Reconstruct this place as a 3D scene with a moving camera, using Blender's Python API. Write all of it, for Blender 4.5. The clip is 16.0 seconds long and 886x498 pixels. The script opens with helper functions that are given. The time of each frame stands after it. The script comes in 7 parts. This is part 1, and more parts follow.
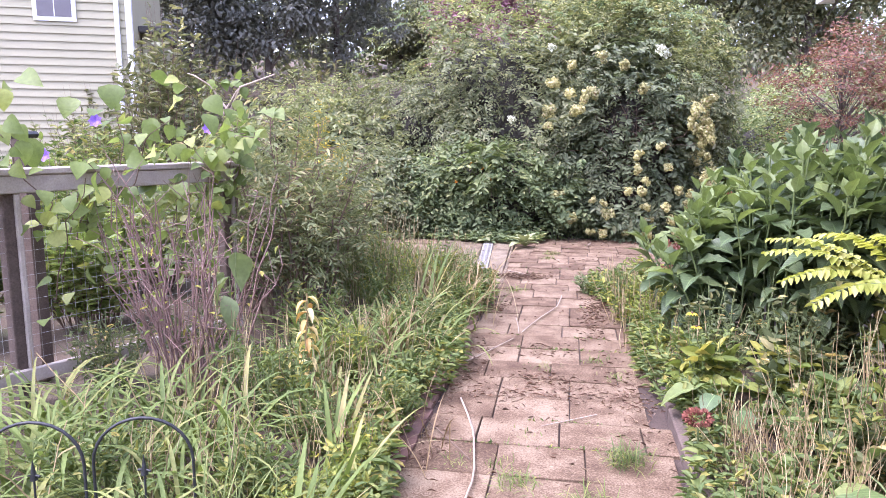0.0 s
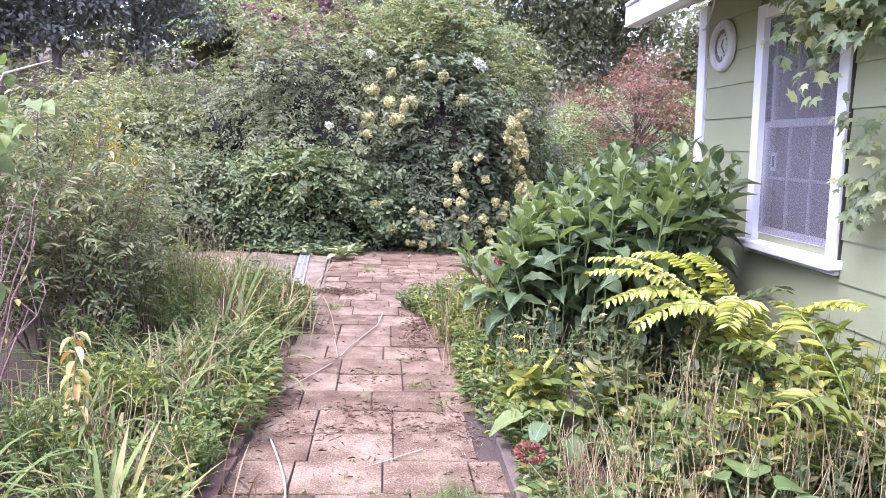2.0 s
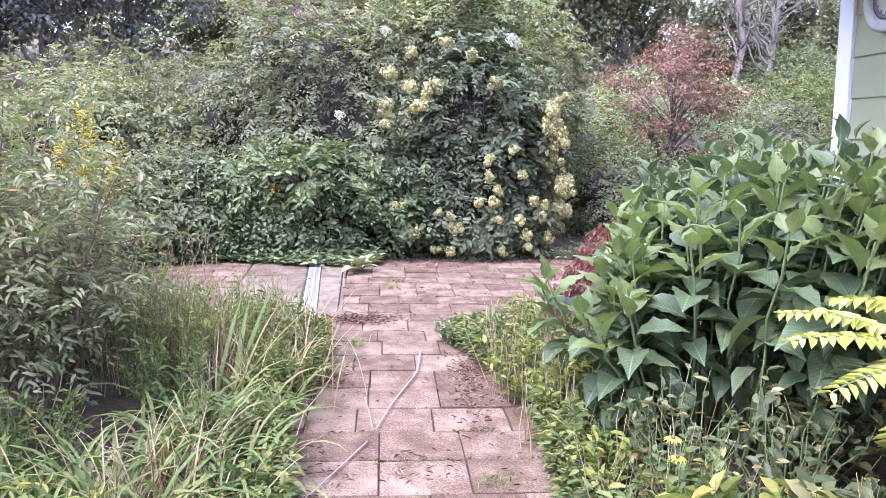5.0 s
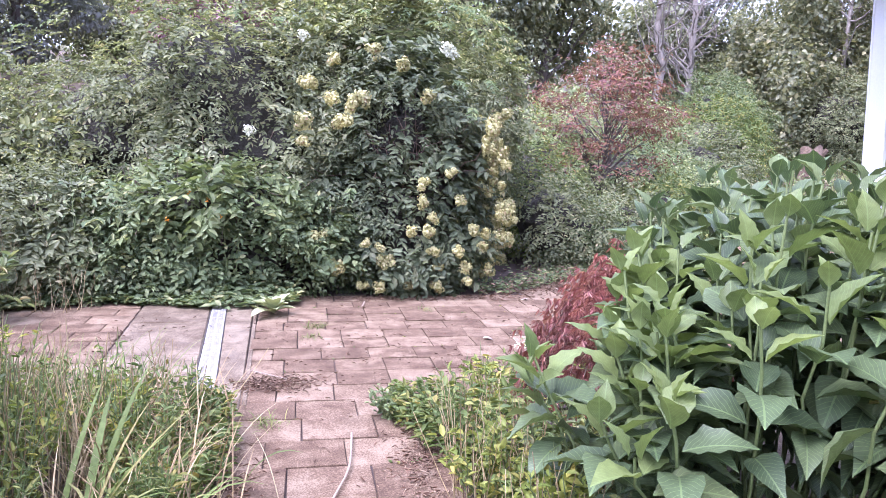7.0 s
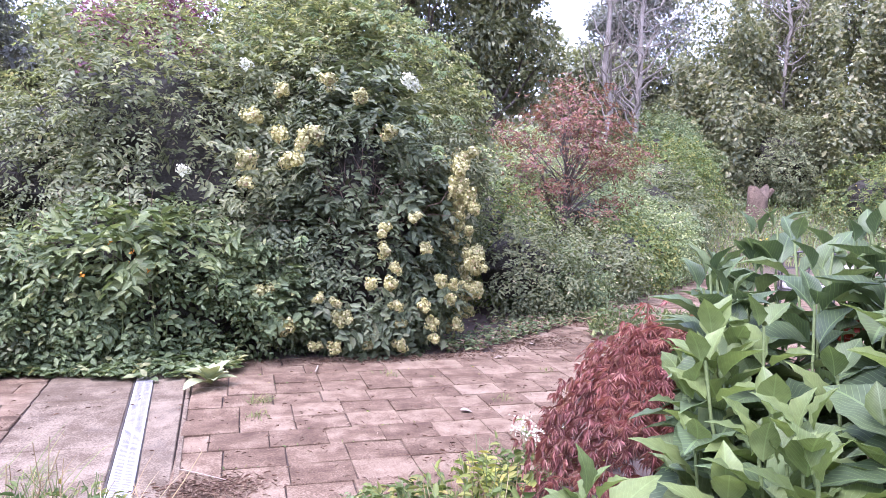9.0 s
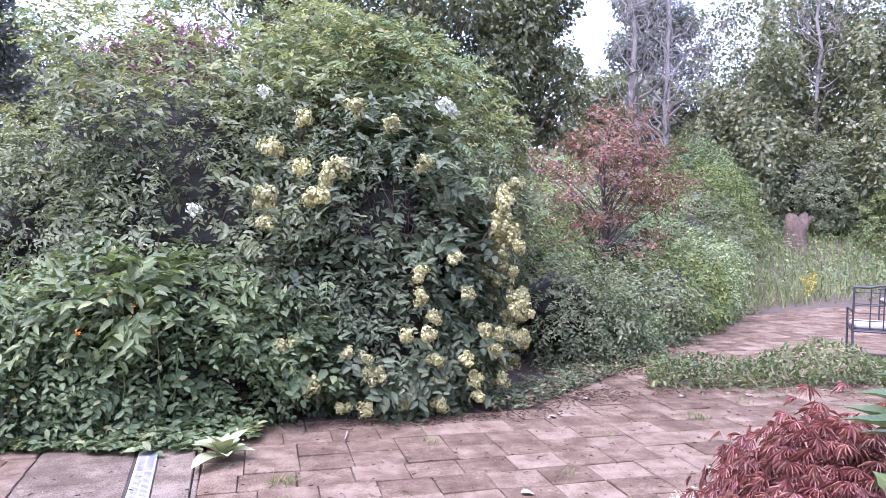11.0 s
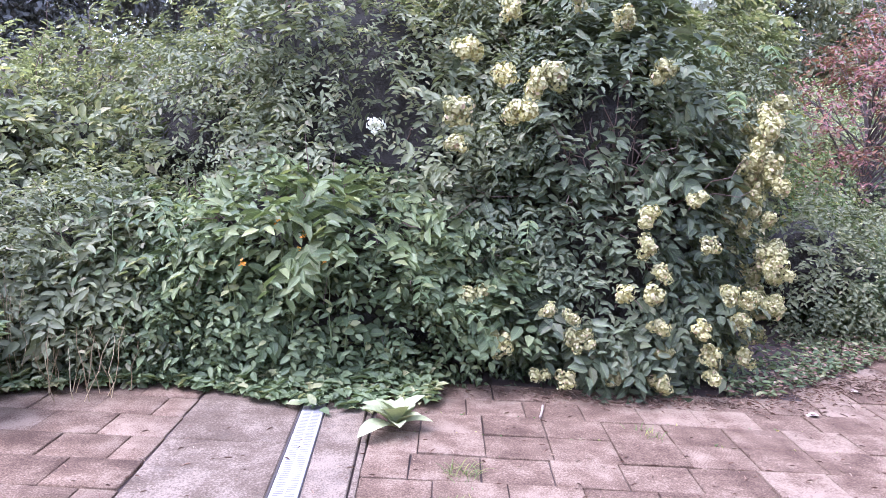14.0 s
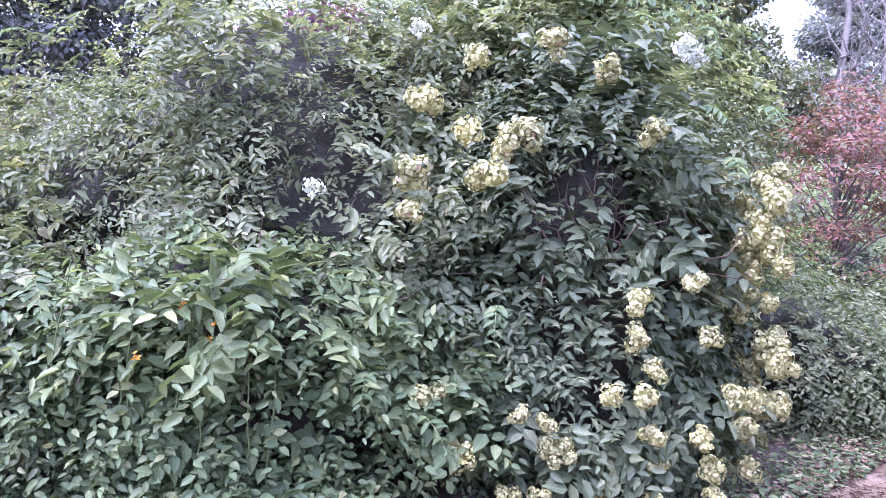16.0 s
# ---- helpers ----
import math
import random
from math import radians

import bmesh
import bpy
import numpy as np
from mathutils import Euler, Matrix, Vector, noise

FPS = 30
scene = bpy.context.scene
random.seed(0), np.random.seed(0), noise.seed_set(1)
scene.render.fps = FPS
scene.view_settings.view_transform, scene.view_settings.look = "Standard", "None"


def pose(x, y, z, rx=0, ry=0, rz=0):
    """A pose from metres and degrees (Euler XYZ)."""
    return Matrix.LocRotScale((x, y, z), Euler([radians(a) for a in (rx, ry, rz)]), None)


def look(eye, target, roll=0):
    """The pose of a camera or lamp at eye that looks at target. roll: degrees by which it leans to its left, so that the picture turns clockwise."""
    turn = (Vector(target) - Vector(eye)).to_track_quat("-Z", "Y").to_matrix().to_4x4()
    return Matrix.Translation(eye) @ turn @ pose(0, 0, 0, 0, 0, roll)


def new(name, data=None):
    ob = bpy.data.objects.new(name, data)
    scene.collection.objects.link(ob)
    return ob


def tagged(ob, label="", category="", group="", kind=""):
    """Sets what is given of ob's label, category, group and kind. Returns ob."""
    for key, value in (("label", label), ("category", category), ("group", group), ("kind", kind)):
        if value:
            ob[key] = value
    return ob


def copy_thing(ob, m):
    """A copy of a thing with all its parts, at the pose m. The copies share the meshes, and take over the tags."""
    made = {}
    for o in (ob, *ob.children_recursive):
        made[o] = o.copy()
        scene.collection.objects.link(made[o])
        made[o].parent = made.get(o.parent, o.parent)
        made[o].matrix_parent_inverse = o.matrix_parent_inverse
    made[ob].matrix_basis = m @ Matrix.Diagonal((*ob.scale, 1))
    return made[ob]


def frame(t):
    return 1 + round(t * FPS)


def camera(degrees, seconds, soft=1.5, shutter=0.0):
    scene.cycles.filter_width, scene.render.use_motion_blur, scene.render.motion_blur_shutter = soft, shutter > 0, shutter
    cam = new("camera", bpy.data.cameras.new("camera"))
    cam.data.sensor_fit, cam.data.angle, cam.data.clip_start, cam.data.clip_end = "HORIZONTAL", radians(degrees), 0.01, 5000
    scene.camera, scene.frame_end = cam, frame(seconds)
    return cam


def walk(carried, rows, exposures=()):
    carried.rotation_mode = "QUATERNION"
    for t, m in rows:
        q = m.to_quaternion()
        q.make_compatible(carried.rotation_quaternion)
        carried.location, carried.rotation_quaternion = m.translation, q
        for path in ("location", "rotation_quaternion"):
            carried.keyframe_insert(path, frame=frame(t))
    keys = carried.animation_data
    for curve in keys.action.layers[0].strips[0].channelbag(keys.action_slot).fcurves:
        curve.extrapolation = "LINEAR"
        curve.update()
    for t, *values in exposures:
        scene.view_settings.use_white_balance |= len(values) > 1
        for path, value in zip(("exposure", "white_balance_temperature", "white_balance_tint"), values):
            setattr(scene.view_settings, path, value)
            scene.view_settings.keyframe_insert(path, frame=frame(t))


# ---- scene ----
cam = camera(64.3, 16.0, soft=0.8)
PATH = [
    (0, (0.203, 0.198, 1.521), (-0.14, 2.143, 1.204), 0.2),
    (0.5, (0.163, 0.252, 1.531), (0.017, 2.218, 1.198), 0.7),
    (1, (0.083, 0.314, 1.528), (0.132, 2.285, 1.191), 1.5),
    (1.5, (0.076, 0.372, 1.511), (0.262, 2.326, 1.126), 2.9),
    (2, (0.179, 0.587, 1.532), (0.345, 2.559, 1.245), 2.3),
    (2.5, (0.249, 0.779, 1.55), (0.231, 2.761, 1.28), 2.2),
    (3, (0.223, 0.959, 1.548), (0.145, 2.934, 1.242), 1.5),
    (3.5, (0.13, 1.225, 1.567), (0.112, 3.219, 1.408), -0.2),
    (3.7, (0.113, 1.316, 1.549), (0.117, 3.303, 1.324), 0.2),
    (5.8, (-0.145, 2.482, 1.559), (0.058, 4.445, 1.233), 0.7),
    (6, (-0.116, 2.616, 1.559), (0.084, 4.582, 1.249), 0.5),
    (6.5, (-0.055, 2.876, 1.596), (0.2, 4.848, 1.389), 0.3),
    (7, (-0.1, 3.075, 1.571), (0.293, 5.018, 1.308), 1.9),
    (7.5, (-0.227, 3.311, 1.585), (0.23, 5.252, 1.429), -1.0),
    (8, (-0.236, 3.504, 1.555), (0.344, 5.397, 1.269), 0.8),
    (8.5, (-0.136, 3.774, 1.593), (0.465, 5.674, 1.425), 1.6),
    (8.7, (-0.115, 3.847, 1.588), (0.429, 5.766, 1.436), 1.7),
    (10.8, (-0.144, 4.698, 1.625), (0.452, 6.603, 1.511), 1.1),
    (11, (-0.11, 4.789, 1.638), (0.387, 6.726, 1.581), 0.7),
    (11.5, (-0.077, 4.933, 1.608), (0.311, 6.885, 1.407), 0.5),
    (12, (-0.094, 5.1, 1.604), (0.472, 7.009, 1.411), 2.9),
    (12.5, (-0.167, 5.33, 1.618), (0.369, 7.255, 1.522), 3.9),
    (13, (-0.179, 5.513, 1.593), (0.171, 7.47, 1.379), 3.3),
    (13.5, (-0.102, 5.767, 1.616), (0.021, 7.761, 1.514), 2.6),
    (13.7, (-0.086, 5.856, 1.615), (0.016, 7.848, 1.464), 3.9),
    (14, (-0.112, 5.972, 1.598), (-0.126, 7.954, 1.331), 2.8),
    (14.5, (-0.209, 6.229, 1.622), (-0.018, 8.211, 1.437), 2.9),
    (15, (-0.237, 6.393, 1.61), (0.253, 8.319, 1.382), 4.7),
    (15.5, (-0.171, 6.591, 1.629), (0.235, 8.542, 1.459), 2.9),
    (16, (-0.105, 6.79, 1.637), (0.003, 8.785, 1.553), 3.8),
]
walk(cam, [(t, look(eye, target, roll)) for t, eye, target, roll in PATH],
     exposures=[(0, 2.66, 5650, 33), (3.7, 2.74, 5300, 34), (8.7, 2.66, 5350, 36), (11, 2.5, 5150, 36), (14, 2.62, 5100, 36), (16, 2.88, 4950, 42)])

# ---- world and sun ----
SUN_AZ, SUN_EL = -125.0, 62.0
world = bpy.data.worlds.new("world")
scene.world = world
world.use_nodes = True
wn, wl = world.node_tree.nodes, world.node_tree.links
sky = wn.new("ShaderNodeTexSky")
sky.sky_type = "NISHITA"
sky.sun_disc = False
sky.sun_elevation = radians(SUN_EL)
sky.sun_rotation = radians(SUN_AZ)
sky.dust_density = 2.0
pale = wn.new("ShaderNodeHueSaturation")
pale.inputs["Saturation"].default_value = 0.5
wl.new(sky.outputs[0], pale.inputs["Color"])
wl.new(pale.outputs[0], wn["Background"].inputs["Color"])
wn["Background"].inputs["Strength"].default_value = 0.15
sun_data = bpy.data.lights.new("sun", "SUN")
sun_data.energy, sun_data.angle, sun_data.color = 0.9, radians(40), (1.0, 0.95, 0.88)
sun = new("sun", sun_data)
sa, se = radians(SUN_AZ), radians(SUN_EL)
sun.matrix_world = look((math.sin(sa) * math.cos(se) * 60, math.cos(sa) * math.cos(se) * 60, math.sin(se) * 60), (0, 0, 0))
scene.view_settings.exposure = 2.0

# ---- materials ----
def nodes_of(name):
    m = bpy.data.materials.new(name)
    m.use_nodes = True
    nt = m.node_tree
    return m, nt, nt.nodes, nt.links, nt.nodes["Principled BSDF"]


def ramp(nt, stops):
    r = nt.nodes.new("ShaderNodeValToRGB")
    e = r.color_ramp.elements
    while len(e) < len(stops):
        e.new(0.5)
    for el, (p, c) in zip(e, stops):
        el.position, el.color = p, (*c, 1)
    return r


def mixrgb(nt, kind, fac, a, b):
    n = nt.nodes.new("ShaderNodeMix")
    n.data_type, n.blend_type = "RGBA", kind
    for sock, v in ((n.inputs[0], fac), (n.inputs[6], a), (n.inputs[7], b)):
        if hasattr(v, "links"):
            nt.links.new(v, sock)
        elif isinstance(v, tuple):
            sock.default_value = (*v, 1)
        else:
            sock.default_value = v
    return n.outputs[2]


def math_node(nt, op, a, b=0.0):
    n = nt.nodes.new("ShaderNodeMath")
    n.operation = op
    for sock, v in ((n.inputs[0], a), (n.inputs[1], b)):
        if hasattr(v, "links"):
            nt.links.new(v, sock)
        else:
            sock.default_value = v
    return n.outputs[0]


def noise_node(nt, scale, detail=4.0, rough=0.6, obj=True):
    t = nt.nodes.new("ShaderNodeTexNoise")
    t.inputs["Scale"].default_value, t.inputs["Detail"].default_value, t.inputs["Roughness"].default_value = scale, detail, rough
    if obj:
        c = nt.nodes.new("ShaderNodeNewGeometry")
        nt.links.new(c.outputs["Position"], t.inputs["Vector"])
    return t


def muted(c, gain):
    """A leaf colour with part of its green taken back to grey: haze put into the colour."""
    grey = 0.3 * c[0] + 0.6 * c[1] + 0.1 * c[2]
    k = 0.2 if gain > 1.01 else 0.0
    warm = (1.32, 1.0, 1.12) if gain > 1.01 else (1.1, 1.0, 1.05) if c[1] > c[0] else (1.0, 1.0, 1.0)
    return tuple(min(0.85, gain * t * (w + (grey - w) * k)) for w, t in zip(c, warm))


def leaf_mat(name, stops, rough=0.5, glow=0.3, veins=0.0, freq=40.0, lean=0.7, obj_random=False, spec=0.5, gain=1.75):
    """Foliage: a colour for every leaf, patches over the plant, light that shines through, and veins along the leaf."""
    m, nt, n, l, p = nodes_of(name)
    geo = n.new("ShaderNodeNewGeometry")
    value = geo.outputs["Random Per Island"]
    if obj_random:
        info = n.new("ShaderNodeObjectInfo")
        value = math_node(nt, "FRACT", math_node(nt, "ADD", value, info.outputs["Random"]))
    r = ramp(nt, [(q, muted(c, gain)) for q, c in stops])
    l.new(value, r.inputs[0])
    patch = noise_node(nt, 2.2, 2.0)
    tone = ramp(nt, [(0.3, (0.72, 0.74, 0.72)), (0.7, (1.2, 1.18, 1.12))])
    l.new(patch.outputs[0], tone.inputs[0])
    col = mixrgb(nt, "MULTIPLY", 1.0, r.outputs[0], tone.outputs[0])
    blot = noise_node(nt, 45.0, 3.0)
    tone2 = ramp(nt, [(0.3, (0.8, 0.8, 0.78)), (0.72, (1.15, 1.15, 1.1))])
    l.new(blot.outputs[0], tone2.inputs[0])
    col = mixrgb(nt, "MULTIPLY", 0.8, col, tone2.outputs[0])
    if veins:
        uv = n.new("ShaderNodeUVMap")
        sep = n.new("ShaderNodeSeparateXYZ")
        l.new(uv.outputs[0], sep.inputs[0])
        ax = math_node(nt, "ABSOLUTE", math_node(nt, "SUBTRACT", sep.outputs[0], 0.5))
        line = math_node(nt, "SINE", math_node(nt, "MULTIPLY", math_node(nt, "SUBTRACT", sep.outputs[1], math_node(nt, "MULTIPLY", ax, lean)), freq))
        rib = math_node(nt, "LESS_THAN", ax, 0.022)
        vein = math_node(nt, "MAXIMUM", rib, math_node(nt, "POWER", math_node(nt, "MAXIMUM", line, 0.0), 18.0))
        col = mixrgb(nt, "MIX", math_node(nt, "MULTIPLY", vein, veins), col, (0.30, 0.42, 0.16))
        bump = n.new("ShaderNodeBump")
        bump.inputs["Strength"].default_value, bump.inputs["Distance"].default_value = 0.2, 0.0015
        l.new(math_node(nt, "MULTIPLY", vein, -1.0), bump.inputs["Height"])
        l.new(bump.outputs[0], p.inputs["Normal"])
    l.new(col, p.inputs["Base Color"])
    p.inputs["Roughness"].default_value = rough
    p.inputs["Specular IOR Level"].default_value = spec
    if glow:
        tr = n.new("ShaderNodeBsdfTranslucent")
        warm = mixrgb(nt, "MULTIPLY", 1.0, col, (1.35, 1.4, 0.85))
        l.new(warm, tr.inputs[0])
        mx = n.new("ShaderNodeMixShader")
        mx.inputs[0].default_value = glow
        l.new(p.outputs[0], mx.inputs[1])
        l.new(tr.outputs[0], mx.inputs[2])
        l.new(mx.outputs[0], n["Material Output"].inputs[0])
    return m


def plain_mat(name, stops, scale=8.0, fine=120.0, rough=0.8, bump=0.3, dist=0.004, metal=0.0, obj_random=0.0, stain=None, spec=0.4):
    """A solid surface: two scales of tone, fine relief, and a tone of its own for every piece."""
    m, nt, n, l, p = nodes_of(name)
    a, b = noise_node(nt, scale, 5.0), noise_node(nt, fine, 3.0)
    mixv = math_node(nt, "ADD", math_node(nt, "MULTIPLY", a.outputs[0], 0.5), math_node(nt, "MULTIPLY", b.outputs[0], 0.5))
    if obj_random:
        info = n.new("ShaderNodeObjectInfo")
        geo = n.new("ShaderNodeNewGeometry")
        rnd = math_node(nt, "FRACT", math_node(nt, "ADD", info.outputs["Random"], geo.outputs["Random Per Island"]))
        mixv = math_node(nt, "ADD", mixv, math_node(nt, "MULTIPLY", math_node(nt, "SUBTRACT", rnd, 0.5), obj_random))
    r = ramp(nt, stops)
    l.new(mixv, r.inputs[0])
    col = r.outputs[0]
    if stain:
        s = noise_node(nt, stain[0], 6.0, 0.7)
        k = ramp(nt, [(stain[1], (0, 0, 0)), (stain[1] + 0.16, (1, 1, 1))])
        l.new(s.outputs[0], k.inputs[0])
        col = mixrgb(nt, "MIX", math_node(nt, "MULTIPLY", k.outputs[0], stain[3]), col, stain[2])
    l.new(col, p.inputs["Base Color"])
    p.inputs["Roughness"].default_value, p.inputs["Metallic"].default_value = rough, metal
    p.inputs["Specular IOR Level"].default_value = spec
    if bump:
        bn = n.new("ShaderNodeBump")
        bn.inputs["Strength"].default_value, bn.inputs["Distance"].default_value = bump, dist
        l.new(b.outputs[0], bn.inputs["Height"])
        l.new(bn.outputs[0], p.inputs["Normal"])
    return m


M = {}
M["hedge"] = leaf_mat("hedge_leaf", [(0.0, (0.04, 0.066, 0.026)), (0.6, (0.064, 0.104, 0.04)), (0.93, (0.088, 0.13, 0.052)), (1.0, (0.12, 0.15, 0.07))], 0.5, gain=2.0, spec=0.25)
# Lighter copy of the hedge leaf; light from above is put into its colour.
M["hedge_lit"] = leaf_mat("lit_hedge_leaf", [(0.0, (0.06, 0.10, 0.035)), (0.6, (0.10, 0.16, 0.055)), (1.0, (0.17, 0.22, 0.08))], 0.45, 0.4, spec=0.25)
M["panicle"] = leaf_mat("panicle_leaf", [(0.0, (0.03, 0.055, 0.024)), (0.7, (0.052, 0.088, 0.037)), (1.0, (0.078, 0.115, 0.05))], 0.5, 0.22, 0.3, 50.0, gain=1.6, spec=0.25)
M["lowbush"] = leaf_mat("low_bush_leaf", [(0.0, (0.035, 0.075, 0.025)), (0.7, (0.07, 0.13, 0.045)), (0.94, (0.10, 0.165, 0.055)), (1.0, (0.16, 0.22, 0.065))], 0.5, 0.28, 0.3, 50.0, gain=1.5, spec=0.25)
M["pokeleaf"] = leaf_mat("poke_leaf", [(0.0, (0.06, 0.12, 0.035)), (0.7, (0.10, 0.18, 0.05)), (0.92, (0.13, 0.21, 0.06)), (1.0, (0.19, 0.28, 0.07))], 0.42, 0.3, 0.3, 50.0, gain=1.1, spec=0.25)
M["cover"] = leaf_mat("ground_cover_leaf", [(0.0, (0.04, 0.085, 0.03)), (0.8, (0.08, 0.15, 0.05)), (1.0, (0.15, 0.2, 0.07))], 0.5, spec=0.25)
M["hydrangea"] = leaf_mat("hydrangea_leaf", [(0.0, (0.062, 0.1, 0.048)), (0.55, (0.088, 0.134, 0.063)), (1.0, (0.122, 0.17, 0.075))], 0.45, 0.25, 0.3, 75.0, 0.8, True, 0.35, gain=1.0)
M["hydrangea_young"] = leaf_mat("young_hydrangea_leaf", [(0.0, (0.115, 0.168, 0.06)), (1.0, (0.165, 0.225, 0.078))], 0.45, 0.32, 0.25, 75.0, 0.8, True, 0.35, gain=1.0)
M["hosta"] = leaf_mat("hosta_leaf", [(0.0, (0.075, 0.135, 0.045)), (0.6, (0.12, 0.185, 0.06)), (0.9, (0.17, 0.22, 0.065)), (1.0, (0.23, 0.22, 0.08))], 0.5, 0.25, 0.4, 70.0, 1.6, True, gain=1.0)
M["willow"] = leaf_mat("willow_leaf", [(0.0, (0.05, 0.085, 0.033)), (0.6, (0.08, 0.13, 0.048)), (0.92, (0.11, 0.15, 0.06)), (1.0, (0.17, 0.17, 0.07))], 0.6, gain=2.1, spec=0.2)
M["blade"] = leaf_mat("strap_leaf", [(0.0, (0.1, 0.155, 0.045)), (0.6, (0.155, 0.22, 0.065)), (0.88, (0.22, 0.25, 0.085)), (1.0, (0.34, 0.28, 0.14))], 0.6, 0.3, spec=0.25, gain=1.0)
M["dry"] = leaf_mat("dry_stalk", [(0.0, (0.22, 0.15, 0.08)), (0.6, (0.36, 0.27, 0.15)), (1.0, (0.5, 0.42, 0.26))], 0.8, 0.1, gain=1.0)
M["weed"] = leaf_mat("weed_leaf", [(0.0, (0.075, 0.125, 0.04)), (0.6, (0.135, 0.19, 0.06)), (0.9, (0.22, 0.25, 0.075)), (1.0, (0.34, 0.28, 0.09))], 0.55, gain=1.0, spec=0.25)
M["dkweed"] = leaf_mat("dark_weed_leaf", [(0.0, (0.03, 0.06, 0.02)), (0.7, (0.06, 0.10, 0.03)), (0.92, (0.14, 0.17, 0.05)), (1.0, (0.32, 0.3, 0.08))], 0.45, spec=0.25)
M["yellow"] = leaf_mat("yellow_frond", [(0.0, (0.27, 0.34, 0.06)), (0.6, (0.4, 0.44, 0.1)), (1.0, (0.52, 0.5, 0.2))], 0.5, 0.35, gain=1.0)
M["ygreen"] = leaf_mat("yellow_green_leaf", [(0.0, (0.13, 0.19, 0.045)), (0.7, (0.23, 0.28, 0.065)), (1.0, (0.42, 0.36, 0.1))], 0.5, 0.35, gain=1.0, spec=0.25)
M["redleaf"] = leaf_mat("red_lace_leaf", [(0.0, (0.2, 0.065, 0.065)), (0.6, (0.32, 0.12, 0.11)), (1.0, (0.42, 0.23, 0.18))], 0.5, 0.3, gain=1.0)
M["maple"] = leaf_mat("maple_leaf", [(0.0, (0.13, 0.06, 0.055)), (0.5, (0.22, 0.09, 0.075)), (0.75, (0.27, 0.14, 0.08)), (0.87, (0.16, 0.145, 0.085)), (1.0, (0.17, 0.18, 0.09))], 0.5, 0.35, gain=1.0)
M["plum"] = leaf_mat("plum_leaf", [(0.0, (0.07, 0.035, 0.06)), (1.0, (0.16, 0.09, 0.12))], 0.5, 0.25)
M["tree"] = leaf_mat("tree_leaf", [(0.0, (0.035, 0.06, 0.028)), (0.6, (0.065, 0.10, 0.042)), (1.0, (0.11, 0.15, 0.06))], 0.5, 0.28, gain=2.1)
M["treelight"] = leaf_mat("light_tree_leaf", [(0.0, (0.05, 0.085, 0.035)), (0.6, (0.09, 0.135, 0.05)), (1.0, (0.15, 0.19, 0.075))], 0.5, 0.32, gain=1.55)
# Needles lifted towards grey: distance haze is put into their base colour.
M["conifer"] = leaf_mat("hazed_conifer_needle", [(0.0, (0.14, 0.16, 0.15)), (1.0, (0.23, 0.255, 0.235))], 0.7, 0.35, gain=1.0, spec=0.2)
M["vine"] = leaf_mat("vine_leaf", [(0.0, (0.12, 0.18, 0.055)), (0.7, (0.19, 0.265, 0.08)), (1.0, (0.31, 0.36, 0.12))], 0.5, 0.4, gain=1.0, spec=0.3)
M["ivy"] = leaf_mat("ivy_leaf", [(0.0, (0.05, 0.10, 0.03)), (0.7, (0.09, 0.16, 0.05)), (1.0, (0.17, 0.24, 0.08))], 0.45, 0.35, gain=2.1)
M["mullein"] = leaf_mat("mullein_leaf", [(0.0, (0.24, 0.30, 0.14)), (1.0, (0.34, 0.39, 0.21))], 0.85, 0.12, 0.3, 45.0, gain=1.0)
M["grass"] = leaf_mat("field_grass", [(0.0, (0.12, 0.17, 0.06)), (0.6, (0.18, 0.245, 0.09)), (1.0, (0.28, 0.30, 0.13))], 0.7, gain=1.0, spec=0.2)
M["petal"] = leaf_mat("cream_petal", [(0.0, (0.3, 0.29, 0.11)), (0.55, (0.46, 0.425, 0.195)), (0.9, (0.58, 0.53, 0.31)), (1.0, (0.46, 0.31, 0.19))], 0.7, 0.15, gain=1.0)
M["white"] = leaf_mat("white_petal", [(0.0, (0.62, 0.62, 0.5)), (1.0, (0.8, 0.8, 0.72))], 0.6, 0.15, gain=1.0)
M["ypetal"] = leaf_mat("yellow_petal", [(0.0, (0.75, 0.5, 0.02)), (1.0, (0.85, 0.62, 0.05))], 0.5, 0.2, gain=1.0)
M["opetal"] = leaf_mat("orange_petal", [(0.0, (0.75, 0.3, 0.02)), (1.0, (0.8, 0.4, 0.05))], 0.5, 0.2, gain=1.0)
M["vpetal"] = leaf_mat("violet_petal", [(0.0, (0.2, 0.1, 0.55)), (1.0, (0.35, 0.2, 0.75))], 0.5, 0.3, gain=1.0)
M["rpetal"] = leaf_mat("red_petal", [(0.0, (0.35, 0.05, 0.04)), (1.0, (0.6, 0.09, 0.05))], 0.6, 0.15, gain=1.0)
M["sedum"] = leaf_mat("sedum_head", [(0.0, (0.15, 0.045, 0.035)), (1.0, (0.26, 0.09, 0.06))], 0.85, 0.0, gain=1.0)
M["ypetal2"] = leaf_mat("goldenrod_plume", [(0.0, (0.30, 0.26, 0.05)), (0.5, (0.48, 0.38, 0.06)), (1.0, (0.6, 0.46, 0.09))], 0.7, 0.25, gain=1.0)
M["litter"] = leaf_mat("leaf_litter", [(0.0, (0.11, 0.06, 0.04)), (0.6, (0.21, 0.125, 0.085)), (1.0, (0.36, 0.27, 0.19))], 0.9, 0.0, gain=1.0)
M["stem"] = plain_mat("green_stem", [(0.3, (0.10, 0.14, 0.05)), (0.7, (0.2, 0.24, 0.09))], 20, 90, 0.6)
M["twig"] = plain_mat("brown_twig", [(0.3, (0.10, 0.065, 0.05)), (0.7, (0.22, 0.15, 0.11))], 20, 90, 0.85)
